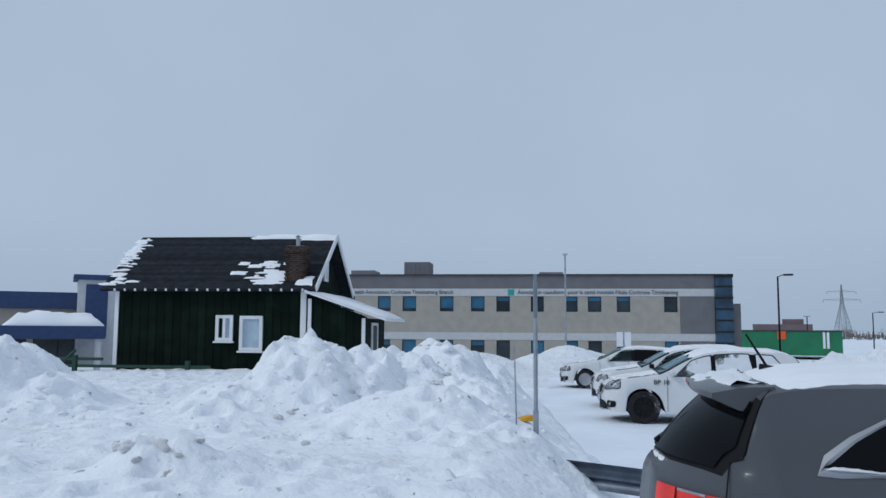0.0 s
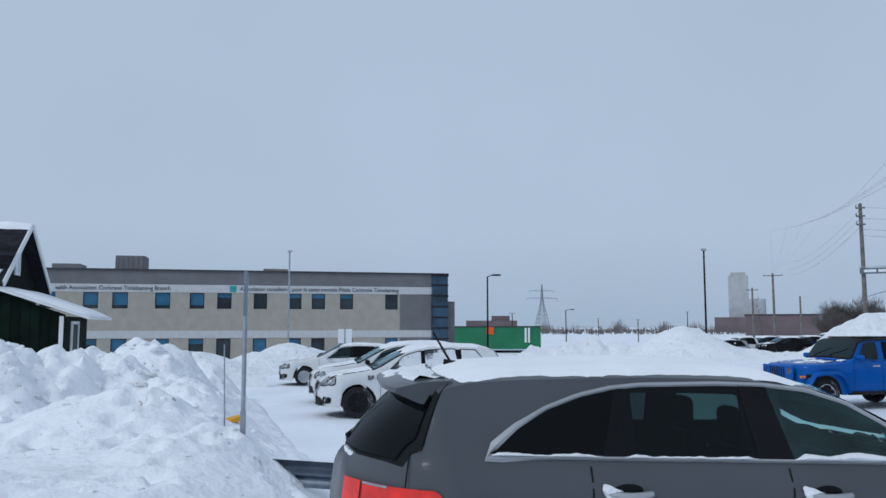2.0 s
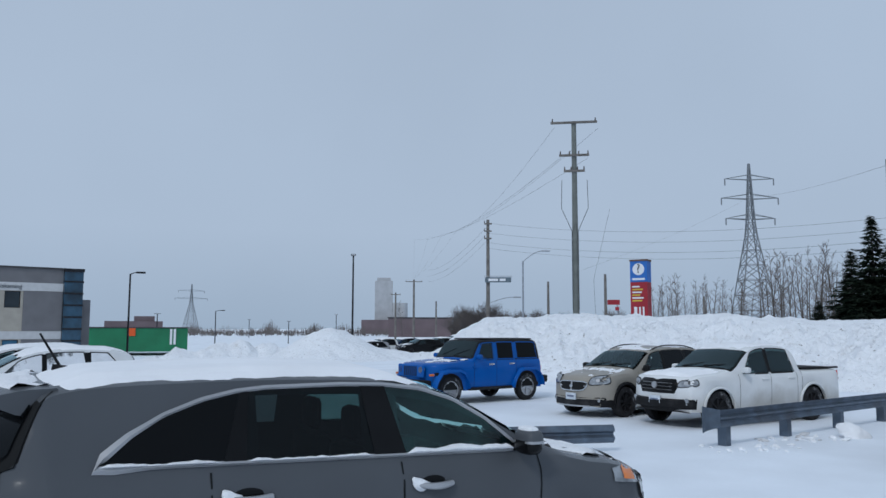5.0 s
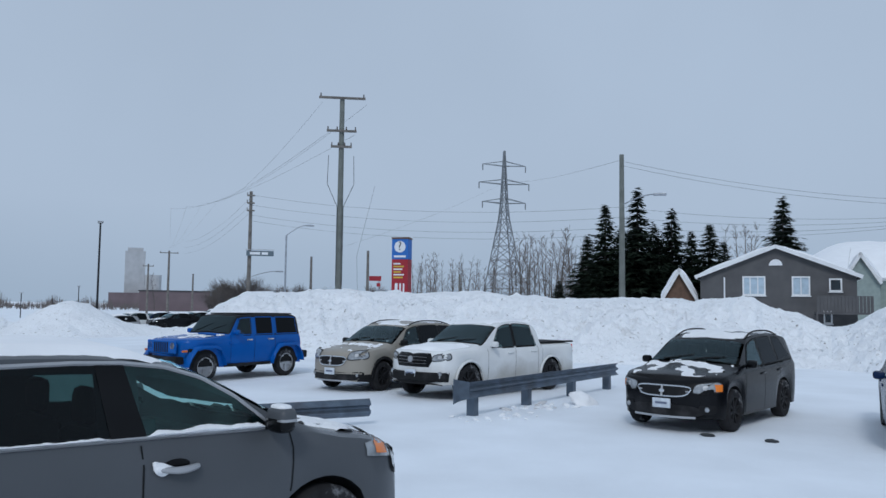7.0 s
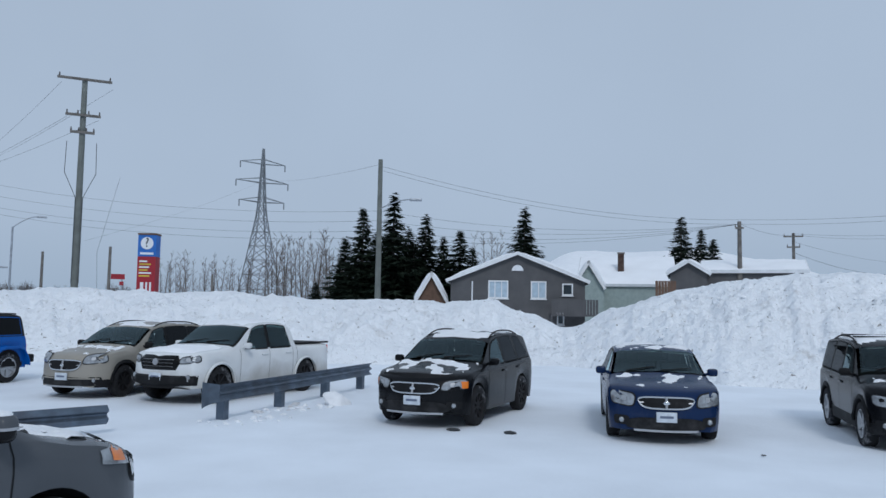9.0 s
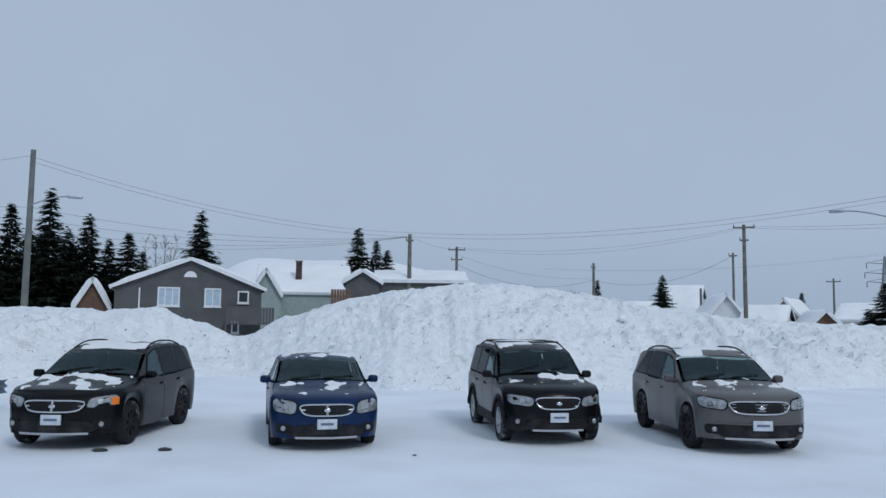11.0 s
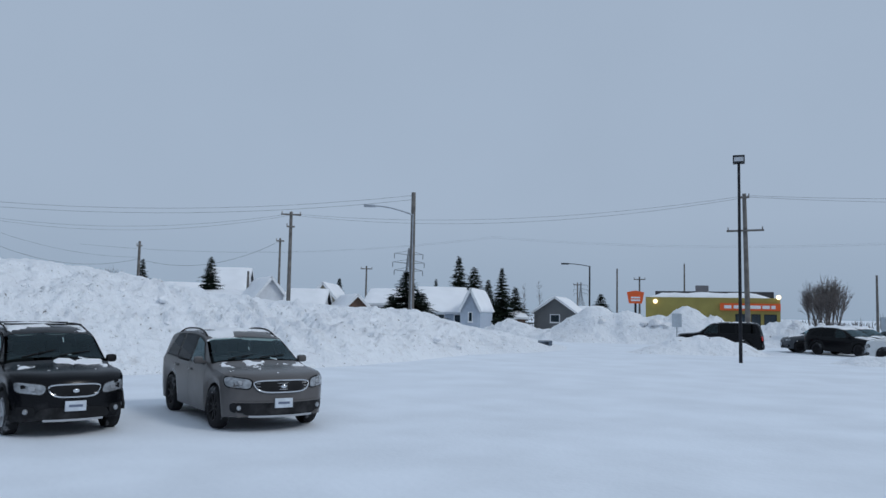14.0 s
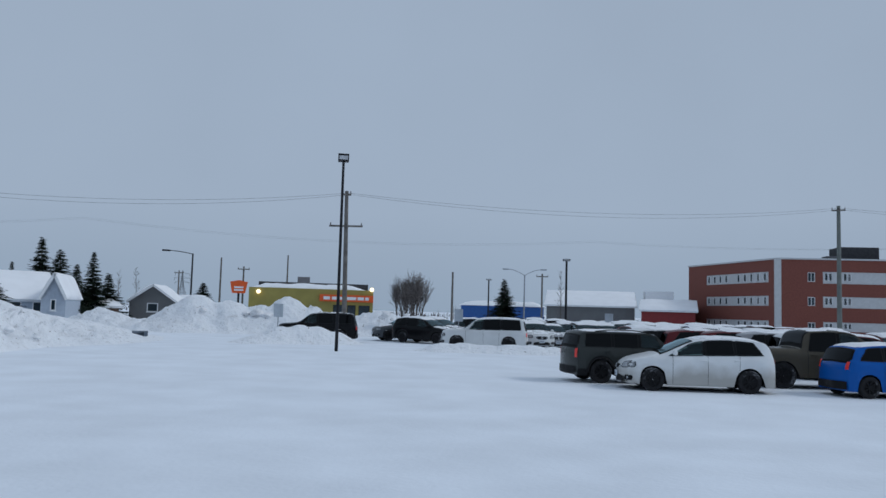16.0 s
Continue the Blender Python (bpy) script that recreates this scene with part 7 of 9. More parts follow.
crew_cab = vehicle("pickup_truck", heading(18.85, 7.55, -0.955, 0.295), "white crew-cab pickup truck with salt-stained lower doors", TAC, P_SALTED, glass=[(1.80, 2.62, 2.18, 2.62), (2.74, 3.55, 2.74, 3.42)], wind=(1.42, 2.10), rear=(3.52, 3.78), grille=(0.40, 0.80, 0.98), lamp=(0.58, 0.90, 0.90, 1.03), snow_roof=(2.1, 3.6, 0.03, -0.5), mirror_x=1.76, handles=(2.48, 3.42), seams=(1.62, 2.68, 3.62, 3.80), tail_lamp=(0.74, 0.92, 0.86, 1.14), chrome=False, privacy=False, category="pickup truck", seed=10)


def pickup_parts(car, sh):
    """Black hexagonal grille, two-tone bumper, wheel-arch flares, mud flaps and the bed's cover."""
    def at(x):
        return sh.L / 2 - x

    def panel(w, z0, z1, off, rows=6):
        """A panel on the nose whose half width w(f) changes from its foot to its top."""
        def fn(i, j):
            f = j / rows
            y = (-1 + i / 8) * w(f)
            edge = i in (0, 16) or j in (0, rows)
            q = sh.nose(y, z0 + (z1 - z0) * f, 0.0 if edge else off)
            return Vector((at(q.x), -q.y, q.z))
        return patch(fn, range(17), range(rows + 1))
    part("grille", panel(lambda f: 0.47 + 0.10 * min(f / 0.6, (1 - f) / 0.4), 0.74, 1.05, 0.03), M_GLOSSBLACK, car, "black hexagonal grille", smooth=40)
    for z in (0.82, 0.89, 0.96):
        part("grille_bar", panel(lambda f: 0.46, z - 0.012, z + 0.012, 0.055, 2), M_SATIN, car)
    c = sh.nose(0, 0.91, 0.05)
    part("badge", rod(B(), (at(c.x) - 0.02, 0, 0.91), (at(c.x) + 0.006, 0, 0.91), 0.075, 0.07, 18), M_SATIN, car)
    part("lower_bumper", panel(lambda f: 0.90, 0.42, 0.63, 0.05), M_PLASTIC, car, "black lower bumper", smooth=40)
    for sgn in (1, -1):
        c = sh.nose(sgn * 0.74, 0.60, 0.05)
        part("fog_lamp", rod(B(), (at(c.x) - 0.03, -c.y, 0.60), (at(c.x), -c.y, 0.60), 0.055, 0.05, 14), M_HEADLAMP, car)
        for xw in (sh.fo, sh.fo + sh.wb):
            bm = B()
            bar = []
            for k in range(17):
                a = math.pi * k / 16
                q = Vector((at(xw - 0.49 * math.cos(a)), sgn * (sh.W / 2 + 0.004), sh.wr + 0.47 * math.sin(a)))
                bar.append(q)
            tube(bm, bar, 0.032, 6)
            part("arch_flare", bm, P_SALTED, car, smooth=60)
            part("wheel_well", box(B(), at(xw + 0.40), at(xw - 0.40), min(sgn * 0.5, sgn * 0.86), max(sgn * 0.5, sgn * 0.86), 0.40, 0.80), M_INTERIOR, car)
        part("bed_rail", box(B(), at(5.34), at(3.86), sgn * 0.80 - 0.05, sgn * 0.80 + 0.05, 1.19, 1.235, 0.012), M_PLASTIC, car, "black bed rail cap")
    part("bed_cover", box(B(), at(5.32), at(3.88), -0.76, 0.76, 1.19, 1.222, 0.01), M_PLASTIC, car, "black soft cover over the bed")
    # settled snow on the bonnet
    def drift(i, j):
        x, u = 0.20 + 1.12 * i / 30, -1 + 2 * j / 24
        edge = min(1, 4 * (1 - abs(u))) * min(1, i / 4, (30 - i) / 5)
        p = sh.top(x, u * 0.74, 0.075 * edge * (0.75 + 0.35 * fbm(x * 2, u * 2, 5.0)) - 0.006)
        return Vector((at(p.x), -p.y, p.z))
    part("bonnet_snow", patch(drift, range(31), range(25)), M_SMOOTHSNOW, car, smooth=80)


pickup_parts(crew_cab, TAC)
JEEP = Shell(4.40, 1.86, [(0.0, 0.55), (0.0, 1.02), (0.05, 1.14), (0.3, 1.17), (1.48, 1.24), (1.52, 1.26), (1.85, 1.74), (1.95, 1.80), (2.6, 1.83), (4.05, 1.82), (4.22, 1.78), (4.36, 1.22), (4.40, 1.12), (4.40, 0.5)], (1.20, 1.22), 2.95, 0.72, 0.40, clear=0.38, tumble=0.16, round_f=0.22, round_r=0.04)
jeep = vehicle("off_road_car", heading(18.45, 15.45, -0.985, 0.17), "bright blue boxy off-road car with black hard top", JEEP, P_BLUE, glass=[(1.72, 2.34, 1.94, 2.34), (2.50, 3.12, 2.50, 3.12), (3.28, 4.16, 3.28, 4.10)], wind=(1.50, 1.90), rear=(4.2, 4.36), alloy=True, dark_top=3.20, trim=P_BLUE, pillar=P_BLUE, front=None, mirror_x=1.70, handles=(2.22, 3.02), seams=(1.56, 2.42, 3.20), snow_hood=0.2, tail_lamp=(0.76, 0.92, 0.80, 1.0), seed=11)


def off_road_parts(car, sh):
    """Box wings, slotted grille with round lamps, steel bumpers, side steps and the spare wheel."""
    def at(x):
        return sh.L / 2 - x
    for xw, lab in ((sh.fo, "front"), (sh.fo + sh.wb, "rear")):
        for sgn in (1, -1):
            # flat-topped wing over the wheel
            bm = B()
            edge = [(-0.62, 0.50), (-0.52, 0.72), (-0.36, 0.93), (-0.20, 0.97), (0.26, 0.97), (0.42, 0.90), (0.55, 0.70), (0.62, 0.50)]
            y0, y1 = sgn * (sh.W / 2 - 0.10), sgn * (sh.W / 2 + 0.11)
            rows_ = []
            for dx, z in edge:
                x = at(xw + dx)
                rows_.append([bm.verts.new(c) for c in ((x, y0, z + 0.02), (x, y1 - sgn * 0.02, z + 0.01), (x, y1, z - 0.02), (x, y1, z - 0.07), (x, y0, z - 0.06))])
            for p, q in zip(rows_, rows_[1:]):
                for i in range(4):
                    bm.faces.new((p[i], p[i + 1], q[i + 1], q[i]))
            bm.faces.new(rows_[0])
            bm.faces.new(rows_[-1][::-1])
            part("wing", bm, P_BLUE, car, smooth=50)
            part("wheel_well", box(B(), at(xw + 0.46), at(xw - 0.46), min(sgn * 0.55, sgn * 0.90), max(sgn * 0.55, sgn * 0.90), 0.42, 0.90), M_INTERIOR, car)
    for sgn in (1, -1):
        part("side_step", rod(B(), (at(1.35), sgn * 0.93, 0.42), (at(3.0), sgn * 0.93, 0.42), 0.045, None, 8), M_PLASTIC, car)
        part("headlight", rod(B(), (at(0.06), sgn * 0.47, 0.98), (at(-0.02), sgn * 0.47, 0.98), 0.095, 0.09, 18), M_HEADLAMP, car)
        part("side_marker", rod(B(), (at(0.20), sgn * 0.80, 0.84), (at(0.06), sgn * 0.80, 0.84), 0.03, None, 10), M_AMBER, car)
        part("door_hinge", box(B(), at(1.62), at(1.50), sgn * 0.925, sgn * 0.955, 1.0, 1.05, 0.008) if sgn > 0 else box(B(), at(1.62), at(1.50), -0.955, -0.925, 1.0, 1.05, 0.008), P_BLUE, car)
        part("bonnet_latch", box(B(), at(0.55), at(0.42), min(sgn * 0.70, sgn * 0.74), max(sgn * 0.70, sgn * 0.74), 1.08, 1.16, 0.01), M_PLASTIC, car)
    part("grille", box(B(), at(0.04), at(-0.02), -0.60, 0.60, 0.76, 1.12, 0.03), P_BLUE, car)
    for k in range(7):
        y = -0.27 + 0.09 * k
        part("grille_slot", box(B(), at(-0.015), at(-0.03), y - 0.026, y + 0.026, 0.80, 1.07, 0.01), M_INTERIOR, car)
    part("front_bumper", box(B(), at(0.10), at(-0.18), -0.84, 0.84, 0.50, 0.70, 0.04), M_PLASTIC, car)
    part("rear_bumper", box(B(), at(4.58), at(4.36), -0.88, 0.88, 0.50, 0.72, 0.04), M_PLASTIC, car)
    tyre, rim = wheel_meshes(sh.wr, True)
    o = new("spare_wheel", tyre)
    o.parent = car
    o.matrix_basis = Matrix.Translation((at(4.55), 0.0, 1.02)) @ Matrix.Rotation(math.pi / 2, 4, 'Z')
    part("roof_panel", box(B(), at(4.10), at(2.10), -0.66, 0.66, 1.80, 1.838, 0.02), M_PLASTIC, car)


off_road_parts(jeep, JEEP)
CHV = Shell(4.60, 1.85, [(0.0, 0.42), (0.0, 0.76), (0.10, 0.90), (0.35, 0.99), (1.25, 1.10), (2.0, 1.52), (2.4, 1.64), (3.0, 1.68), (3.8, 1.65), (4.3, 1.56), (4.48, 1.15), (4.56, 1.0), (4.60, 0.45)], (1.0, 1.10), 2.72, 0.93, 0.365)
chev = vehicle("parked_suv", heading(7.05, 18.47, -0.975, 0.22), "white fleet SUV with snow-covered side windows and black wheels", CHV, P_WHITE, glass=[(1.62, 2.42, 2.0, 2.42, M_FROST), (2.52, 3.32, 2.52, 3.24, M_FROST), (3.40, 4.10, 3.40, 3.74, M_FROST)], wind=(1.25, 2.0), rear=(4.3, 4.5), snow_roof=(1.9, 4.3, 0.05, -0.4), snow_hood=0.7, grille=(0.40, 0.62, 0.84), lamp=(0.50, 0.88, 0.76, 0.94), rails=False, seed=12)
lettering("BP 10", 0.15, Matrix.Translation((CHV.L / 2 - 1.32, 0.93, 0.93)) @ Matrix.Rotation(math.pi, 4, 'Z') @ Matrix.Rotation(math.pi / 2, 4, 'X'), chev, M_TEXT, "small dark fleet number", name="fleet_number")
vehicle("parked_suv", heading(7.75, 21.9, -0.975, 0.22), "snow-dusted white crossover parked behind a fleet SUV", CHV, P_WHITE, glass=GLASS_SUV, wind=(1.25, 2.0), rear=(4.3, 4.5), snow_roof=(1.9, 4.3, 0.05, -0.4), snow_hood=0.7, clad=True, seed=13)
WAG = Shell(4.75, 1.84, [(0, 0.40), (0, 0.66), (0.10, 0.80), (0.4, 0.90), (1.35, 1.02), (2.15, 1.44), (2.6, 1.50), (3.4, 1.49), (4.2, 1.40), (4.55, 1.10), (4.70, 0.98), (4.75, 0.8), (4.75, 0.42)], (0.92, 1.02), 2.85, 0.92, 0.335, clear=0.18)
vehicle("parked_wagon", heading(8.5, 29.0, -0.96, 0.28), "white wagon with alloy wheels and snow on its bonnet", WAG, P_WHITE, glass=[(1.75, 2.55, 2.2, 2.55), (2.65, 3.45, 2.65, 3.40), (3.52, 4.2, 3.52, 3.95)], wind=(1.35, 2.2), rear=(4.2, 4.58), alloy=True, snow_roof=(2.2, 4.2, 0.03, -0.4), snow_hood=0.4, grille=(0.38, 0.56, 0.70), lamp=(0.48, 0.86, 0.62, 0.78), mirror_x=1.72, seed=14)

# across the lot
RON = Shell(4.52, 1.80, [(0, 0.40), (0, 0.68), (0.10, 0.82), (0.35, 0.92), (1.10, 1.08), (2.0, 1.50), (2.5, 1.58), (3.1, 1.60), (3.8, 1.55), (4.25, 1.44), (4.42, 1.08), (4.50, 0.9), (4.52, 0.42)], (0.96, 1.08), 2.75, 0.88, 0.335, clear=0.18)
rondo = vehicle("parked_hatchback", heading(-0.68, -25.8, 0.975, 0.22), "white compact people carrier with dirty sills and snow dusting", RON, P_SALTED, glass=[(1.35, 2.30, 1.95, 2.30), (2.40, 3.20, 2.40, 3.16), (3.28, 4.02, 3.28, 3.75)], wind=(1.10, 2.05), rear=(4.22, 4.46), alloy=False, snow_roof=(2.1, 4.1, 0.03, -0.2), grille=(0.34, 0.62, 0.72), lamp=(0.44, 0.84, 0.66, 0.82), mirror_x=1.50, tail_lamp=(0.66, 0.90, 0.82, 1.02), seed=15)
PAT = Shell(4.42, 1.78, [(0, 0.45), (0, 0.92), (0.06, 1.03), (0.3, 1.08), (1.20, 1.14), (1.60, 1.56), (1.85, 1.63), (2.8, 1.66), (4.0, 1.65), (4.22, 1.60), (4.36, 1.14), (4.41, 1.0), (4.42, 0.45)], (1.08, 1.12), 2.64, 0.86, 0.36, tumble=0.16, round_f=0.10, round_r=0.05)
vehicle("parked_suv", heading(1.27, -27.7, -0.90, -0.43), "dark grey-green boxy SUV with black trim", PAT, P_DGREEN, glass=[(1.50, 2.15, 1.66, 2.15), (2.28, 3.05, 2.28, 3.05), (3.18, 4.05, 3.18, 4.0)], wind=(1.20, 1.64), rear=(4.22, 4.38), rails=True, snow_roof=(1.7, 4.1, 0.03, -0.2), tail_lamp=(0.70, 0.86, 0.80, 1.08), clad=True, mirror_x=1.46, seed=16)
TUN = Shell(5.6, 1.98, [(0.0, 0.5), (0.0, 0.98), (0.08, 1.10), (0.3, 1.18), (1.45, 1.25), (2.1, 1.74), (2.4, 1.86), (3.0, 1.89), (3.62, 1.85), (3.82, 1.74), (3.92, 1.30), (4.0, 1.27), (5.5, 1.27), (5.59, 1.2), (5.6, 0.5)], (1.16, 1.20), 3.5, 1.0, 0.41, clear=0.36, tumble=0.22, round_f=0.12, round_r=0.04)
vehicle("pickup_truck", heading(-4.87, -29.24, -0.97, -0.24), "olive brown pickup truck with snow heaped in its bed", TUN, P_BROWN, glass=[(1.82, 2.70, 2.2, 2.70), (2.82, 3.70, 2.82, 3.58)], wind=(1.45, 2.12), rear=(3.64, 3.92), alloy=False, snow_roof=(2.1, 3.7, 0.03, -0.2), category="pickup truck", mirror_x=1.8, handles=(2.55, 3.55), seams=(1.68, 2.76, 3.74), tail_lamp=(0.80, 0.96, 0.9, 1.22), seed=17)
BLU = Shell(4.06, 1.70, [(0, 0.40), (0, 0.68), (0.10, 0.82), (0.35, 0.92), (0.95, 1.04), (1.65, 1.44), (2.1, 1.53), (2.8, 1.54), (3.5, 1.48), (3.72, 1.40), (3.93, 1.02), (4.02, 0.9), (4.06, 0.42)], (0.94, 1.04), 2.53, 0.8, 0.31, clear=0.18)
vehicle("parked_hatchback", heading(-6.35, -27.0, -0.93, -0.36), "blue subcompact hatchback with snow on its roof", BLU, P_BLUE, glass=[(1.20, 2.0, 1.62, 2.0), (2.10, 2.85, 2.10, 2.80), (2.92, 3.6, 2.92, 3.3)], wind=(0.95, 1.70), rear=(3.70, 3.96), snow_roof=(1.7, 3.65, 0.05, -0.6), tail_lamp=(0.62, 0.84, 0.80, 1.02), mirror_x=1.30, handles=(1.9, 2.75), seams=(1.1, 2.05, 2.9), seed=18)
SUB = Shell(5.0, 1.98, [(0, 0.5), (0, 0.90), (0.08, 1.04), (0.3, 1.10), (1.35, 1.18), (1.95, 1.70), (2.3, 1.80), (3.2, 1.85), (4.5, 1.83), (4.75, 1.76), (4.92, 1.2), (4.99, 1.0), (5.0, 0.5)], (1.10, 1.16), 2.95, 0.95, 0.38, tumble=0.2, round_f=0.12, round_r=0.06)
GL_SUB = [(1.66, 2.42, 1.96, 2.42), (2.54, 3.42, 2.54, 3.40), (3.52, 4.62, 3.52, 4.5)]
p = polar(155.6, 51.5)
vehicle("parked_suv", heading(p.x, p.y, 0.93, 0.36), "black full-size SUV half behind a snow windrow", SUB, P_BLACK, glass=GL_SUB, wind=(1.35, 2.0), rear=(4.75, 4.95), snow_roof=(2.0, 4.6, 0.02, 0.1), seed=19)
p = polar(167.5, 46.5)
vehicle("parked_suv", heading(p.x, p.y, 0.985, 0.17), "white full-size SUV with dark windows in the lot", SUB, P_WHITE, glass=GL_SUB, wind=(1.35, 2.0), rear=(4.75, 4.95), snow_roof=(2.0, 4.6, 0.03, -0.4), snow_hood=0.3, seed=20)

# rows of cars further off
far_rng = random.Random(77)
FAR_SHELLS = [(SOR, GLASS_SUV, (1.25, 1.95), (4.3, 4.54), "parked_suv"), (PAT, [(1.50, 2.15, 1.66, 2.15), (2.28, 3.05, 2.28, 3.05), (3.18, 4.05, 3.18, 4.0)], (1.20, 1.64), (4.22, 4.38), "parked_suv"),
              (AVG, [(1.72, 2.50, 2.15, 2.50), (2.60, 3.35, 2.60, 3.30)], (1.30, 2.12), (3.85, 4.38), "parked_sedan"), (TAC, [(1.80, 2.62, 2.18, 2.62), (2.74, 3.55, 2.74, 3.42)], (1.42, 2.10), (3.52, 3.78), "pickup_truck")]
FAR_PAINT = [(P_BLACK, "black"), (P_RED, "dark red"), (P_SILVER, "silver"), (P_WHITE, "white"), (P_GREY, "grey"), (P_NAVY, "dark blue")]
protos = []
for si, (sh, gl, wi, re, nm) in enumerate(FAR_SHELLS):
    for pi_, (pt, cn) in enumerate(FAR_PAINT):
        if (si + pi_) % 2 == 0 or si == 0:
            protos.append((sh, gl, wi, re, nm, pt, cn))
FAR_SPOTS = [(163.3, 53, -0.9, 0.3), (161.8, 56, 0.8, 0.5), (164.2, 58, -0.9, 0.3), (166.0, 60, 0.95, 0.2), (168.5, 60, -0.95, 0.2)]
for k in range(11):
    FAR_SPOTS.append((170.9 + k * 1.25, 50 + 0.7 * (k % 3), -0.35, 0.93))
for k in range(15):
    FAR_SPOTS.append((169.8 + k * 1.35, 58 + 0.8 * (k % 2), 0.3, -0.95))
for k in range(16):
    FAR_SPOTS.append((171.0 + k * 1.3, 70 + 0.9 * (k % 2), -0.3, 0.95))
for k in range(9):
    FAR_SPOTS.append((178.6 + k * 1.9, 40.5 + 0.6 * (k % 2), -0.3, 0.95))
for k in range(6):
    FAR_SPOTS.append((180.6 + k * 2.3, 33.8, -0.93, -0.3))
for k in range(7):
    FAR_SPOTS.append((42.6 + k * 1.3, 74 + k % 3, -0.95, 0.3))
made = {}
for k, (a, r, hx, hy) in enumerate(FAR_SPOTS):
    sh, gl, wi, re, nm, pt, cn = protos[far_rng.randrange(len(protos))]
    if k < 5:
        sh, gl, wi, re, nm, pt, cn = protos[(0, 4, 0, 4, 0)[k]]
    p = polar(a, r)
    mm = heading(p.x, p.y, hx + far_rng.uniform(-0.06, 0.06), hy, ground_z(p.x, p.y))
    key = (nm, cn)
    if key in made:
        copy_thing(made[key], mm)
    else:
        made[key] = vehicle(nm, mm, "%s %s with snow on its roof in the rows" % (cn, {"parked_suv": "SUV", "parked_sedan": "sedan car", "pickup_truck": "pickup truck"}[nm]), sh, pt, glass=gl, wind=wi, rear=re, snow_roof=(wi[1], wi[1] + 1.5, 0.06, -0.9),
                            snow_hood=0.6, fine=False, group="far rows of parked vehicles", seed=30 + k)


# ---- poles, lamps, wires ----
def utility_pole(a, r, el, label, arms=(), rad=0.15, base=None, material=None, arm_turn=0.0, lean=0.0):
    """arms: height under the top, half length, insulators."""
    top = up(el, r)
    p = polar(a, r)
    b = ground_z(p.x, p.y) - 0.1 if base is None else base
    h = top - b
    t = thing("utility_pole", Matrix.Translation((p.x, p.y, b)) @ Matrix.Rotation(radians(-a + arm_turn), 4, 'Z') @ Matrix.Rotation(radians(lean), 4, 'Y'), label, "utility pole")
    part("pole", rod(B(), (0, 0, 0), (0, 0, h), rad * 1.25, rad * 0.85, 12), material or M_POLE, t, smooth=40)
    for dz, hl, n in arms:
        ar = part("crossarm", box(B(), -hl, hl, -rad - 0.10, -rad + 0.02, h - dz - 0.07, h - dz + 0.07, 0.01), M_POLE, t)
        for k in range(n):
            x = -hl * 0.92 + 2 * hl * 0.92 * k / max(1, n - 1)
            bm = B()
            for q in range(3):
                rod(bm, (x, -rad - 0.04, h - dz + 0.07 + q * 0.07), (x, -rad - 0.04, h - dz + 0.13 + q * 0.07), 0.06 - q * 0.008, 0.03, 8)
            part("insulator", bm, M_INSUL, ar)
    return t


def wire(pts, sag, rad=0.012, label="thin black overhead power cable", name="power_cable"):
    """A slack cable through points; one tube."""
    cu = bpy.data.curves.new(name, 'CURVE')
    cu.dimensions = '3D'
    cu.bevel_depth = rad * 0.65
    cu.bevel_resolution = 1
    out = []
    for (a, b) in zip(pts, pts[1:]):
        for k in range(17):
            f = k / 16
            q = a.lerp(b, f)
            q.z -= sag * 4 * f * (1 - f)
            out.append(q)
    sp = cu.splines.new('POLY')
    sp.points.add(len(out) - 1)
    for pt, q in zip(sp.points, out):
        pt.co = (*q, 1)
    cu.materials.append(M_WIRE)
    return tagged(new(name, cu), label, "cable", "overhead cables")


def street_lamp(name, a, r, el, label, arm=None, head=None, rad=0.07, material=None, base=None, twin=False):
    """arm: bearing and elevation of the lamp head's end."""
    p = polar(a, r)
    b = ground_z(p.x, p.y) - 0.05 if base is None else base
    t = thing(name, Matrix.Translation((p.x, p.y, b)) @ Matrix.Rotation(radians(-a), 4, 'Z'), label, "lamp post")
    h = up(el, r) - b
    mt = material or M_GALV
    part("pole", rod(B(), (0, 0, 0), (0, 0, h), rad, rad * 0.75, 10), mt, t, smooth=40)
    if arm:
        for sgn in ((1, -1) if twin else (1,)):
            dx = r * math.tan(radians(arm[0] - a)) * sgn
            dz = up(arm[1], r) - b - h
            bm = B()
            prev = Vector((0, 0, h - 0.05))
            for k in range(1, 9):
                f = k / 8
                q = Vector((dx * f, 0, h - 0.05 + (dz + 0.05) * math.sin(f * math.pi / 2)))
                rod(bm, prev, q, 0.04, 0.035, 6)
                prev = q
            part("arm", bm, mt, t)
            bm = box(B(), prev.x - 0.1 if dx > 0 else prev.x - 0.65, prev.x + 0.65 if dx > 0 else prev.x + 0.1, -0.14, 0.14, prev.z - 0.08, prev.z + 0.07, 0.04)
            part("lamp_head", bm, mt, t)
    if head:
        w, hh = head
        bm = box(B(), -w, w, -w, w, h, h + hh, 0.02)
        part("lamp_head", bm, mt, t)
        part("lamp_lens", box(B(), -w * 0.8, w * 0.8, -w - 0.012, -w - 0.002, h + hh * 0.15, h + hh * 0.7), M_LAMPLENS, t)
    return t


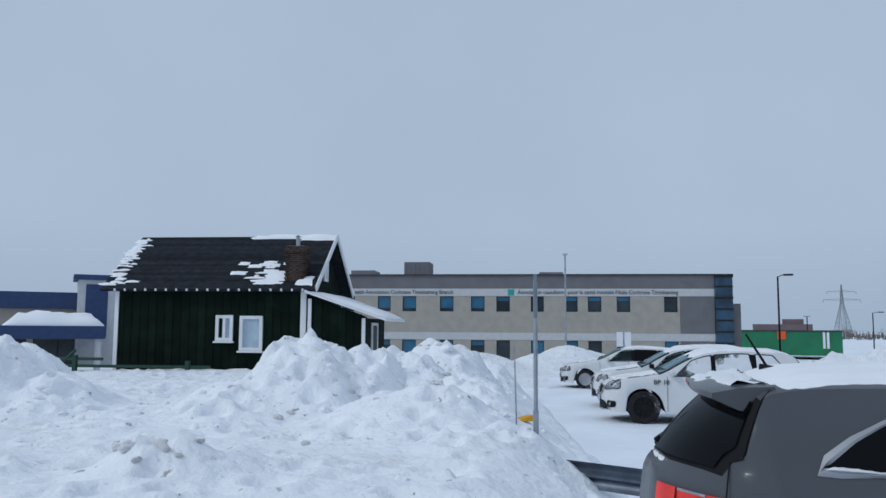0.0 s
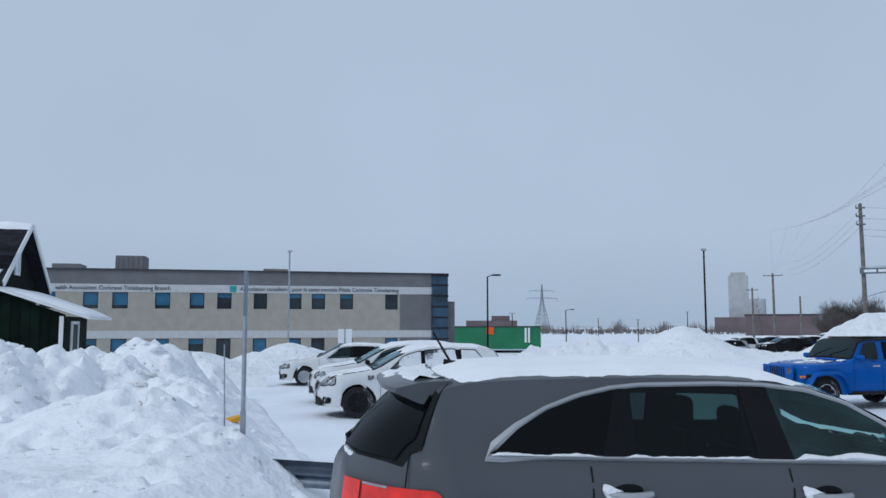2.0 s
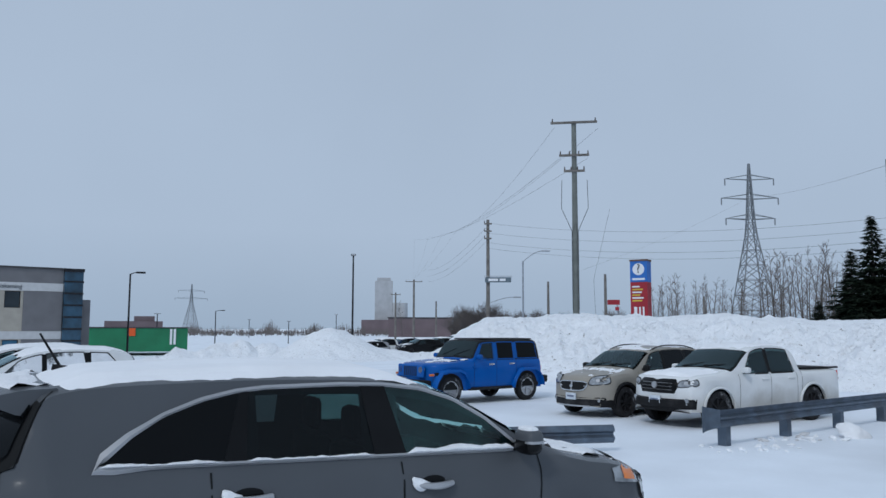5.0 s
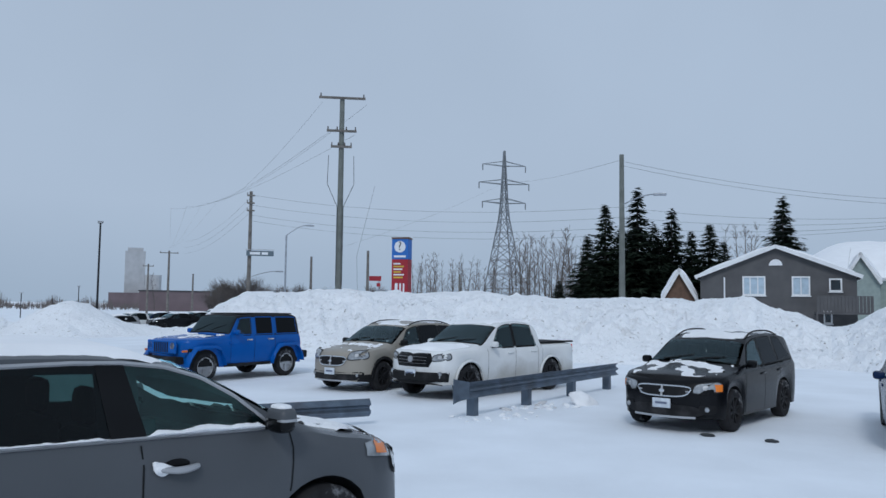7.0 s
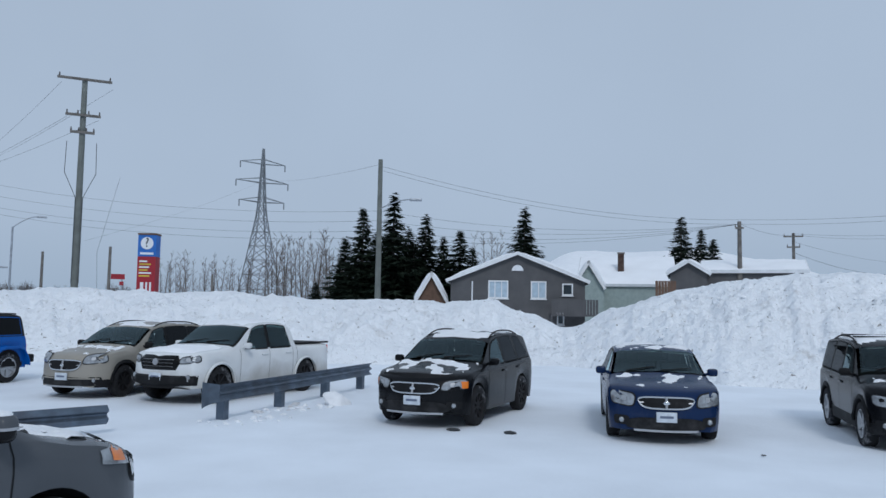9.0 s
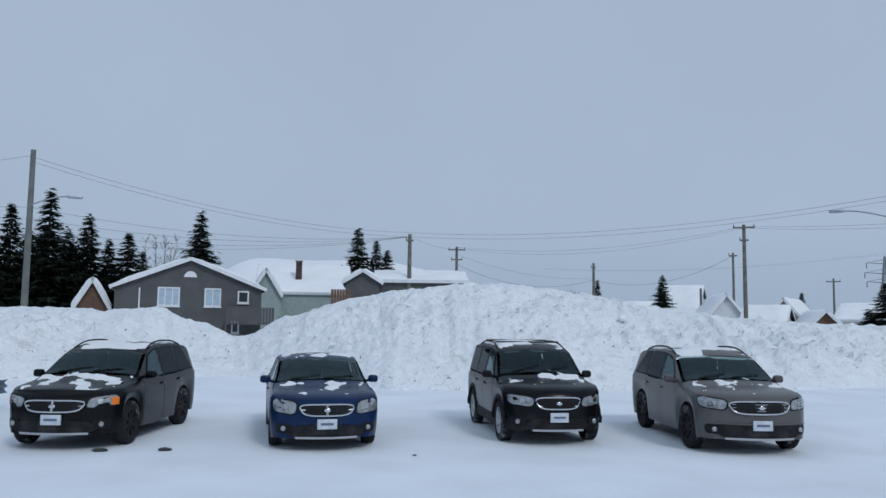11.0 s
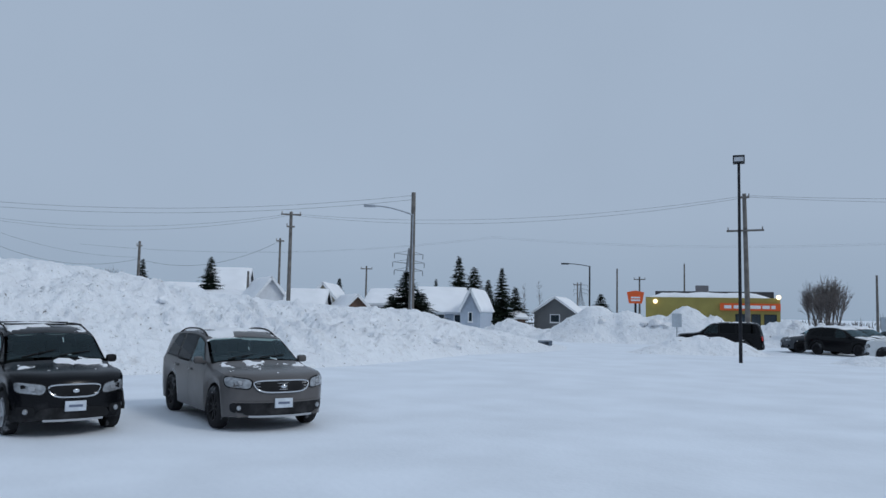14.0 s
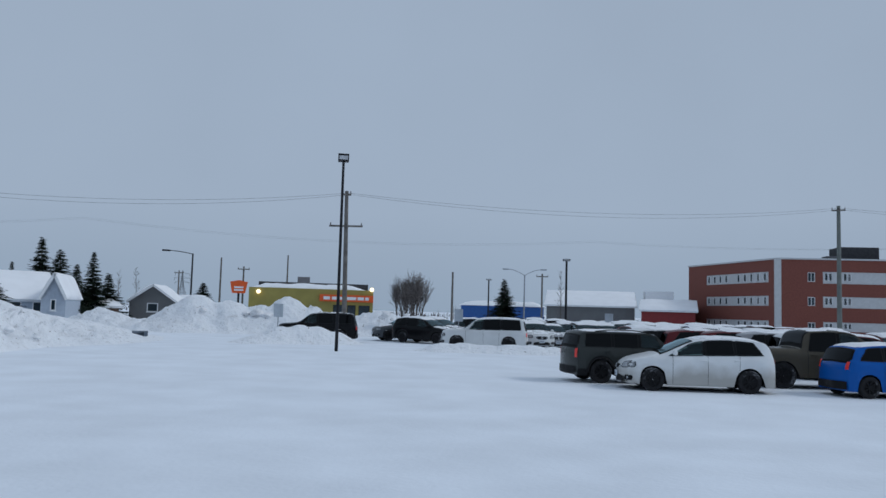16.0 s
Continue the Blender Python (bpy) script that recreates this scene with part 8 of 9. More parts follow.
utility_pole(57.55, 50, 14.67, "tall grey transmission pole with two crossarms and drop cables", [(0.10, 1.45, 2), (2.2, 0.93, 4), (3.2, 0.65, 4)], 0.18, material=M_POLE_GREY)
utility_pole(51.32, 75, 7.84, "dark wooden utility pole carrying cables to one side", [(0.4, 0.35, 1), (1.1, 0.35, 1), (1.8, 0.35, 1)], 0.17)
utility_pole(77.7, 48, 10.75, "weathered wooden utility pole with street lamp arm", (), 0.16, material=M_POLE_GREY)
utility_pole(46.0, 150, 3.54, "distant utility pole with one crossarm", [(0.4, 1.6, 3)], 0.2)
utility_pole(44.7, 160, 2.6, "distant bare utility pole", [(0.4, 1.0, 3)], 0.18)
utility_pole(47.6, 140, 2.0, "distant short utility pole", (), 0.15)
utility_pole(102.6, 62, 6.38, "wooden utility pole beside the bungalow", [(0.5, 0.3, 1)], 0.17)
utility_pole(105.97, 85, 5.53, "utility pole with crossarm on the rise", [(0.35, 0.9, 3), (1.4, 0.6, 2)], 0.16)
utility_pole(115.65, 92, 4.38, "leaning wooden utility pole above the bank", [(0.5, 0.3, 1)], 0.16)
utility_pole(125.6, 70, 6.87, "wooden utility pole with crossarm above the houses", [(0.25, 0.85, 3), (1.3, 0.35, 1)], 0.16)
utility_pole(124.9, 82, 5.0, "slim grey pole with street lamp bracket", [(0.3, 0.4, 1)], 0.12)
utility_pole(122.8, 86, 2.6, "short wooden service pole near the houses", (), 0.14)
utility_pole(134.26, 50, 8.55, "tall weathered pole with street lamp arm at the bank", (), 0.16)
utility_pole(157.42, 62, 8.38, "wooden utility pole with thin crossarm by the shop", [(0.3, 0.35, 2), (2.75, 1.28, 2)], 0.17, lean=-1.0)
utility_pole(-169.15, 85, 7.54, "grey utility pole before the brick office", [(0.45, 0.6, 3)], 0.2, material=M_POLE_GREY)
for a, r, el in ((148.8, 120, 3.30), (150.33, 115, 2.75), (153.33, 130, 3.66), (146.07, 150, 2.29), (165.1, 95, 2.86), (171.5, 110, 2.90), (131.0, 110, 3.2), (133.8, 130, 2.3), (59.6, 70, 3.9), (55.6, 80, 3.4), (81.0, 95, 2.8), (66.2, 85, 2.3)):
    utility_pole(a, r, el, "thin distant wooden pole", [(0.4, 0.8, 2)] if r in (115, 150, 110) else (), 0.13)
street_lamp("street_lamp", 53.82, 75, 4.87, "grey curved-arm street lamp above the bank", arm=(55.25, 5.59), rad=0.10)
street_lamp("street_lamp", 77.72, 47.9, 7.3, "curved lamp arm on a wooden pole", arm=(79.97, 7.96), rad=0.05)
street_lamp("street_lamp", 134.25, 49.8, 7.0, "curved lamp arm on a wooden pole", arm=(131.44, 7.53), rad=0.05)
street_lamp("street_lamp", 146.9, 80, 3.48, "dark street lamp with long curved arm", arm=(145.36, 3.62), rad=0.10, material=M_BLACKMETAL)
street_lamp("street_lamp", 170.25, 95, 2.79, "twin-arm grey street lamp", arm=(171.43, 3.18), rad=0.10, twin=True)
street_lamp("street_lamp", 51.4, 78, 1.9, "small curved street lamp", arm=(53.2, 2.3), rad=0.06)
street_lamp("lot_lamp", 26.72, 70, 3.62, "black parking lot lamp post with flat head", arm=(27.15, 3.72), rad=0.09, material=M_BLACKMETAL)
street_lamp("lot_lamp", 41.66, 75, 5.2, "black parking lot lamp post", head=(0.22, 0.16), rad=0.10, material=M_BLACKMETAL)
street_lamp("lot_lamp", 12.7, 55, 5.3, "slim grey lamp post before the clinic", head=(0.16, 0.1), rad=0.07)
street_lamp("lot_lamp", 28.47, 140, 0.96, "distant parking lot lamp post", head=(0.5, 0.1), rad=0.1, material=M_BLACKMETAL)
street_lamp("lot_lamp", 32.25, 140, 1.2, "distant parking lot lamp post", arm=(32.6, 1.24), rad=0.1, material=M_BLACKMETAL)
street_lamp("lot_lamp", 156.9, 40, 10.45, "tall black square-headed parking lot lamp post", head=(0.27, 0.36), rad=0.085, material=M_BLACKMETAL)
street_lamp("lot_lamp", 173.2, 60, 3.85, "black parking lot lamp post among cars", head=(0.28, 0.14), rad=0.10, material=M_BLACKMETAL)
street_lamp("lot_lamp", 167.7, 80, 2.35, "black parking lot lamp post among cars", head=(0.25, 0.12), rad=0.09, material=M_BLACKMETAL)
for a, r, el in ((34.5, 190, 0.6), (37.2, 150, 0.5), (39.0, 170, 0.2), (40.5, 160, 1.0)):
    street_lamp("lot_lamp", a, r, el, "distant lamp post on the skyline", head=(0.3, 0.1), rad=0.09, material=M_BLACKMETAL)


def pt(a, el, r):
    return polar(a, r, up(el, r))


# transmission wires at the big pole and the pole beside it
for k, (a, el) in enumerate(((56.15, 14.3), (59.3, 14.2), (56.6, 12.2), (58.5, 12.1))):
    wire([pt(a, el, 50), pt(49.0 - 1.0 * k, 7.0 - 0.2 * k, 150), pt(46.0, 3.7, 300)], 1.4, 0.012)
for el, far_el in ((7.6, 7.1), (6.9, 6.4), (6.2, 5.7), (5.8, 5.2)):
    wire([pt(51.3, el, 75), pt(77.7, far_el, 60), pt(102.6, 6.2, 62)], 0.9, 0.014)
for k in range(3):
    wire([pt(51.3, 7.4 - 0.5 * k, 75), pt(47.0, 4.2 - 0.4 * k, 150)], 1.0, 0.012)
for sx_ in (-0.45, 0.45):
    a = 57.55 + sx_ * 1.25
    wire([pt(57.55 + sx_ * 2.0, 10.6, 49.8), pt(57.55 + sx_ * 2.1, 8.6, 49.8), pt(57.55 + sx_ * 0.5, 7.0, 49.8), pt(57.55 + sx_ * 0.5, 1.4, 49.8)], 0.0, 0.03, "black drop cable beside the pole")
wire([pt(60.0, 8.5, 50), pt(58.8, 3.5, 47), pt(58.9, 1.0, 46)], 0.0, 0.012, "thin guy wire of the pole")
wire([pt(69.3, 9.0, 150), pt(77.7, 10.4, 48)], 0.6, 0.012)
wire([pt(69.3, 8.9, 150), pt(58, 4.2, 90)], 0.6, 0.012)
# village wires
for el in (6.5, 6.2):
    wire([pt(77.7, 10.3 + (el - 6.5), 48), pt(102.65, el, 62), pt(134.26, 8.35 + (el - 6.5), 50)], 0.9, 0.013)
wire([pt(105.9, 5.5, 85), pt(125.6, 6.75, 70), pt(157.4, 8.25, 62), pt(-169.1, 7.4, 85), pt(-150, 7.0, 90)], 1.1, 0.014)
wire([pt(105.9, 5.4, 85), pt(125.65, 6.65, 70), pt(157.5, 8.15, 62), pt(-169.0, 7.3, 85), pt(-150, 6.9, 90)], 1.3, 0.014)
wire([pt(102.7, 6.2, 62), pt(105.9, 5.4, 85)], 0.3, 0.014)
wire([pt(105.9, 4.3, 85), pt(115.6, 3.2, 92), pt(124.9, 4.8, 82)], 1.5, 0.022)
wire([pt(105.9, 5.0, 85), pt(115.6, 3.3, 92)], 0.8, 0.014)
for k in range(2):
    wire([pt(112, 4.0, 150), pt(140, 5.5 - 0.1 * k, 140), pt(175, 5.3 - 0.1 * k, 150), pt(-150, 5.3, 150)], 2.0, 0.012)


# lattice towers
def pylon(a, r, el, base_w, arms, label):
    p = polar(a, r)
    h = up(el, r)
    t = thing("transmission_tower", Matrix.Translation(p) @ Matrix.Rotation(radians(-a + 20), 4, 'Z'), label, "transmission tower")
    bm = B()
    k_r = base_w * 0.016

    def half(z):
        f = z / h
        return base_w / 2 * (1 - f / 0.62) + 0.09 * base_w * f / 0.62 + 0.0 if f < 0.62 else base_w * (0.09 - 0.075 * (f - 0.62) / 0.38)
    n = 13
    zs = [h * (1 - (1 - k / n) ** 1.15) for k in range(n + 1)]
    for k in range(n):
        z0, z1 = zs[k], zs[k + 1]
        w0, w1 = half(z0), half(z1)
        c0 = [Vector((sx * w0, sy * w0, z0)) for sx, sy in ((-1, -1), (1, -1), (1, 1), (-1, 1))]
        c1 = [Vector((sx * w1, sy * w1, z1)) for sx, sy in ((-1, -1), (1, -1), (1, 1), (-1, 1))]
        for i in range(4):
            j = (i + 1) % 4
            rod(bm, c0[i], c1[i], k_r, k_r, 4)
            rod(bm, c0[i], c1[j], k_r * 0.6, None, 4)
            rod(bm, c0[j], c1[i], k_r * 0.6, None, 4)
            rod(bm, c1[i], c1[j], k_r * 0.6, None, 4)
    part("mast", bm, M_LATTICE, t)
    for f, hl in arms:
        bm = B()
        z = h * f
        w = half(z)
        for sgn in (1, -1):
            tip = Vector((sgn * hl, 0, z))
            for sy in (1, -1):
                rod(bm, (sgn * w, sy * w, z - 0.2), tip, k_r * 0.8, None, 4)
                rod(bm, (sgn * w, sy * w, z + 0.7), tip, k_r * 0.6, None, 4)
            rod(bm, tip, tip - Vector((0, 0, 1.2)), k_r, None, 5)
        part("crossarm", bm, M_LATTICE, t)
    return t


pylon(69.35, 150, 11.13, 7.4, [(0.915, 4.3), (0.805, 5.0), (0.69, 4.3)], "tall steel lattice transmission tower behind the bank")
pylon(30.6, 480, 3.02, 8.0, [(0.86, 7.5), (0.70, 9.5)], "distant steel lattice transmission tower")
pylon(134.0, 190, 4.55, 6.5, [(0.92, 3.6), (0.80, 4.0), (0.69, 3.6)], "steel lattice tower behind the houses")
pylon(146.3, 420, 2.3, 6.5, [(0.92, 3.6), (0.80, 4.0), (0.69, 3.6)], "faint distant steel lattice tower")

# ---- signs and guard rails ----
to = thing("totem_sign", facing(62.03, 50, 0.5, -16), "blue and red hospital information totem with white question mark", "sign")
zt_, zs_ = up(4.75, 50) - 0.5, up(3.3, 50) - 0.5
part("lower_panel", box(B(), -0.52, 0.52, -0.45, 0.45, 0, zs_, 0.02), M_RED, to, "red lower panel")
part("upper_panel", box(B(), -0.525, 0.525, -0.455, 0.455, zs_ + 0.004, zt_, 0.02), M_BLUE, to, "blue upper panel")
part("cap", box(B(), -0.55, 0.55, -0.48, 0.48, zt_, zt_ + 0.1), M_BROWNWALL, to)
part("roundel", rod(B(), (0, -0.475, zs_ + 0.78), (0, -0.457, zs_ + 0.78), 0.36, None, 28), M_SIGNWHITE, to, "white roundel")
lettering("?", 0.78, Matrix.Translation((0, -0.49, zs_ + 0.80)) @ Matrix.Rotation(math.pi / 2, 4, 'X'), to, M_TEXT, name="question_mark")
part("writing_bar", box(B(), -0.38, 0.38, -0.472, -0.457, zs_ + 0.12, zs_ + 0.24), M_SIGNWHITE, to)
for k in range(6):
    z = zs_ - 0.28 - k * 0.17
    part("writing_bar", box(B(), -0.40, 0.05 + 0.3 * ((k * 37) % 10) / 10, -0.466, -0.452, z - 0.045, z + 0.045), M_SIGNYELLOW if k % 2 else M_SIGNWHITE, to)
for x, w in ((-0.30, 0.18), (0.0, 0.10), (0.22, 0.10)):
    part("writing_bar", box(B(), x, x + w, -0.466, -0.452, zs_ - 2.1, zs_ - 1.5), M_SIGNWHITE, to)
rs_ = thing("road_sign", facing(60.15, 56, 0.8), "small red direction sign on a post", "sign")
part("post", rod(B(), (0.25, 0.05, 0), (0.25, 0.05, up(1.9, 56) - 0.8), 0.04), M_GALV, rs_)
part("panel", box(B(), -0.42, 0.42, -0.02, 0.02, up(1.75, 56) - 0.8, up(2.1, 56) - 0.8, 0.01), M_RED, rs_)
part("arrow", box(B(), 0.1, 0.36, -0.02, 0.02, up(1.35, 56) - 0.8, up(1.6, 56) - 0.8, 0.01), M_RED, rs_)
st = thing("street_sign", facing(52.04, 74.6, 3.0), "long grey street name sign on a pole arm", "sign")
part("panel", box(B(), -1.22, 1.22, -0.03, 0.03, up(3.35, 74.6) - 3, up(3.72, 74.6) - 3, 0.01), mat("grey_green_sign", (0.10, 0.14, 0.17), 0.5), st)
part("arm", rod(B(), (-1.3, 0.06, up(3.8, 74.6) - 3), (1.3, 0.06, up(3.8, 74.6) - 3), 0.03), M_GALV, st)
for x, w in ((-0.9, 0.9), (0.15, 0.55)):
    part("writing_bar", box(B(), x, x + w, -0.04, -0.031, up(3.45, 74.6) - 3, up(3.62, 74.6) - 3), M_SIGNWHITE, st)

sp = thing("sign_post", Matrix.Translation((1.62, 10.27, 0.52)) @ Matrix.Rotation(radians(-10.5), 4, 'Z'), "grey steel sign post with narrow edge-on sign in snow", "sign")
part("post", rod(B(), (0, 0, 0), (0.0, 0, 2.2), 0.028, None, 8), M_GALV, sp)
part("sign", box(B(), -0.022, 0.022, -0.3, 0.3, 1.72, 2.27, 0.006), mat("sign_back_grey", (0.20, 0.23, 0.27), 0.5, 0.3), sp, "narrow grey sign seen edge-on")
part("sleeve", box(B(), -0.036, 0.036, -0.036, 0.036, 0, 0.55, 0.01), M_GALV, sp)
s2 = thing("stake", Matrix.Translation((1.66, 12.0, 0.5)) @ Matrix.Rotation(radians(-1.5), 4, 'Y'), "thin grey marker stake in the snow", "stake")
part("rod", rod(B(), (0, 0, 0), (0, 0, 1.35), 0.012, 0.01, 6), M_GALV, s2)
yw = thing("yellow_wedge", Matrix.Translation((1.84, 12.7, field_z(1.84, 12.7) - 0.02)) @ Matrix.Rotation(0.5, 4, 'Z'), "yellow plastic kerb marker lying in snow", "marker")
bm = B()
v = [bm.verts.new(p) for p in ((-0.2, -0.09, 0), (0.2, -0.09, 0), (0.2, 0.09, 0), (-0.2, 0.09, 0), (0.2, -0.06, 0.09), (0.2, 0.06, 0.09), (-0.1, 0.0, 0.06))]
for q in ((0, 3, 2, 1), (1, 2, 5, 4), (0, 1, 4, 6), (2, 3, 6, 5), (3, 0, 6), (4, 5, 6)):
    bm.faces.new([v[i] for i in q])
part("wedge", bm, M_YELLOW, yw)
ps = thing("parking_sign", facing(16.64, 44, ground_z(12.6, 42.1)), "pair of white parking sign plates on a thin post", "sign")
part("post", rod(B(), (0, 0.03, 0), (0, 0.03, up(-0.1, 44) + 0.3), 0.03), M_GALV, ps)
for x in (-0.21, 0.21):
    part("plate", box(B(), x - 0.17, x + 0.17, -0.01, 0.01, up(-0.85, 44) + 0.1, up(-0.1, 44) + 0.3, 0.01), M_SIGNWHITE, ps)
for a, r in ((152.8, 50), (165.6, 52), (176.2, 56)):
    q = polar(a, r)
    ps = thing("parking_sign", facing(a, r, 0), "pale grey parking sign on a thin post", "sign")
    part("post", rod(B(), (0, 0.03, 0), (0, 0.03, 2.2), 0.03), M_GALV, ps)
    part("plate", box(B(), -0.28, 0.28, -0.01, 0.01, 1.5, 2.3, 0.02), mat("pale_sign_grey", (0.42, 0.47, 0.52), 0.5), ps)


def guard_rail(name, a, b, zt, label, posts, flare=True, lean=0.0):
    """A W-beam on posts from a to b, seen from its back."""
    a, b = Vector(a), Vector(b)
    L = (b - a).length
    d = (b - a).normalized()
    t = thing(name, Matrix.Translation(a) @ Matrix.Rotation(math.atan2(d.y, d.x), 4, 'Z'), label, "guard rail")
    prof = [(0.0, 0.155), (0.03, 0.13), (0.075, 0.085), (0.075, 0.055), (0.01, 0.015), (0.01, -0.015), (0.075, -0.055), (0.075, -0.085), (0.03, -0.13), (0.0, -0.155)]
    bm = B()
    n = max(2, int(L / 0.4))
    rows_ = []
    for k in range(n + 1):
        x = L * k / n
        row = []
        for y, z in prof:
            row.append((x, y, zt + z))
        rows_.append(row)
    vs = [[bm.verts.new(p) for p in row] + [bm.verts.new((p[0], p[1] + 0.006, p[2])) for p in row[::-1]] for row in rows_]
    for p, q in zip(vs, vs[1:]):
        for i in range(len(p)):
            j = (i + 1) % len(p)
            bm.faces.new((p[i], p[j], q[j], q[i]))
    bm.faces.new(vs[0])
    bm.faces.new(vs[-1][::-1])
    part("beam", bm, M_RAIL, t, smooth=50)
    for x in posts:
        part("post", box(B(), x - 0.08, x + 0.08, 0.09, 0.27, -0.1, zt + 0.1, 0.01), M_RAIL, t)
    if flare:
        bm = B()
        n = 9
        rows_ = []
        for k in range(n + 1):
            f = k / n
            ang_ = -0.9 * f
            hgt = 0.155 + 0.08 * f
            x = -0.42 * f
            y = 0.02 + 0.10 * math.sin(f * 2.2)
            rows_.append([(x, y, zt - hgt), (x, y + 0.01, zt), (x, y, zt + hgt)])
        vs = [[bm.verts.new(p) for p in r_] for r_ in rows_]
        for p, q in zip(vs, vs[1:]):
            for i in range(2):
                bm.faces.new((p[i], p[i + 1], q[i + 1], q[i]))
        r_ = bmesh.ops.extrude_face_region(bm, geom=list(bm.faces))
        bmesh.ops.translate(bm, vec=(0, 0.012, 0), verts=[v for v in r_["geom"] if isinstance(v, bmesh.types.BMVert)])
        part("end_terminal", bm, M_RAIL, t, "flared end terminal", smooth=50)
    return t


guard_rail("guard_rail", (14.15, 5.98, 0), (21.2, 4.75, 0), 0.52, "blue-grey steel guard rail with flared end between the parked cars", [0.35, 2.5, 4.7, 6.8])
guard_rail("guard_rail", (12.45, 7.20, 0), (8.6, 10.0, 0), 0.31, "short low steel guard rail behind the grey SUV", [2.4], flare=False)
guard_rail("guard_rail", (1.85, 9.95, 0.0), (4.6, 7.35, 0.0), 0.36, "low steel guard rail half buried in snow", [1.2], flare=False)
p_ = polar(144.3, 50)
guard_rail("guard_rail", (p_.x, p_.y, 0), (p_.x + 0.5, p_.y + 0.8, 0), 0.34, "guard rail end sticking out of the bank", [0.25], flare=False)

# ---- trees ----
def spruce_mesh(h, seed, n_whorl=40):
    rg = random.Random(seed)
    tr = rod(B(), (0, 0, 0), (0, 0, h * 0.97), h * 0.014 + 0.04, 0.02, 8)
    bm = B()
    for k in range(n_whorl):
        f = (k + rg.random() * 0.6) / n_whorl
        z = h * (0.10 + 0.89 * f)
        reach = h * 0.245 * (1 - f) ** 0.95 * rg.uniform(0.75, 1.15) + 0.05
        nb = rg.randint(6, 9)
        a0 = rg.random() * 6.3
        z_w = z
        for b in range(nb):
            z = z_w + rg.uniform(-0.025, 0.025) * h
            a = a0 + 2 * math.pi * b / nb + rg.uniform(-0.3, 0.3)
            L = reach * rg.uniform(0.55, 1.15)
            d = Vector((math.cos(a), math.sin(a), 0))
            s = Vector((-d.y, d.x, 0))
            m = max(3, int(L / 0.22))
            for q in range(m):
                g = (q + rg.random()) / m
                c = d * (L * g) + Vector((0, 0, z - 0.30 * L * g + 0.18 * L * g * g + rg.uniform(-0.08, 0.08)))
                w = (0.30 + 0.30 * (1 - g)) * (0.6 + 0.06 * h) * (0.35 + 0.65 * (1 - f))
                for tt in range(2):
                    dirn = (d * rg.uniform(0.4, 1) + s * rg.uniform(-1, 1) + Vector((0, 0, rg.uniform(-0.6, 0.15)))).normalized()
                    sd = dirn.cross(Vector((rg.uniform(-1, 1), rg.uniform(-1, 1), 1))).normalized()
                    v = [bm.verts.new(c - sd * w * 0.32), bm.verts.new(c + sd * w * 0.32), bm.verts.new(c + dirn * w * 1.7)]
                    bm.faces.new(v)
    return mesh_from(tr, "trunk", 50), mesh_from(bm, "crown")


SPRUCE = []
for k in range(4):
    tm, cm = spruce_mesh(12.0, 40 + k)
    tm.materials.append(M_BARK)
    cm.materials.append(M_SPRUCE)
    SPRUCE.append((tm, cm))


def spruce(a, r, el, k, wide=1.0, base=None):
    p = polar(a, r)
    b = ground_z(p.x, p.y) if base is None else base
    h = up(el, r) - b
    t = thing("spruce_tree", Matrix.Translation((p.x, p.y, b)) @ Matrix.Rotation(k * 1.7, 4, 'Z'), "dark green spruce tree standing in snow", "tree", "spruce trees")
    for nm, me in zip(("trunk", "crown"), SPRUCE[k % 4]):
        o = new(nm, me)
        o.parent = t
        o.scale = (h / 12 * wide * 1.4, h / 12 * wide * 1.4, h / 12)
    return t


for k, (a, r, el, w) in enumerate([(76.54, 85, 7.31, 1.0), (78.73, 84, 8.42, 1.0), (81.04, 88, 6.86, 1.1), (82.33, 90, 5.33, 1.1), (83.51, 86, 5.83, 1.3), (75.3, 90, 5.2, 1.2), (79.8, 92, 5.8, 1.3), (77.6, 90, 5.6, 1.3), (84.4, 92, 4.6, 1.2), (80.2, 86, 5.0, 1.4), (88.09, 80, 7.48, 1.1),
                                   (98.9, 110, 6.75, 1.1), (100.2, 112, 5.9, 1.0), (101.0, 108, 5.2, 1.2), (120.3, 88, 3.50, 1.2), (115.9, 95, 3.2, 0.9), (129.1, 110, 2.3, 0.9), (137.64, 88, 4.03, 1.0), (138.74, 88, 3.25, 1.4), (139.75, 90, 2.4, 1.1), (140.73, 92, 3.28, 0.9), (141.7, 95, 1.9, 1.5),
                                   (168.83, 92, 2.43, 1.3), (147.7, 130, 1.5, 1.9), (133.9, 62, 2.9, 1.9), (135.0, 66, 1.4, 2.4), (132.9, 66, 1.2, 2.2), (73.3, 78, 1.9, 1.6), (136.0, 120, 2.4, 0.8)]):
    spruce(a, r, el, k, w)


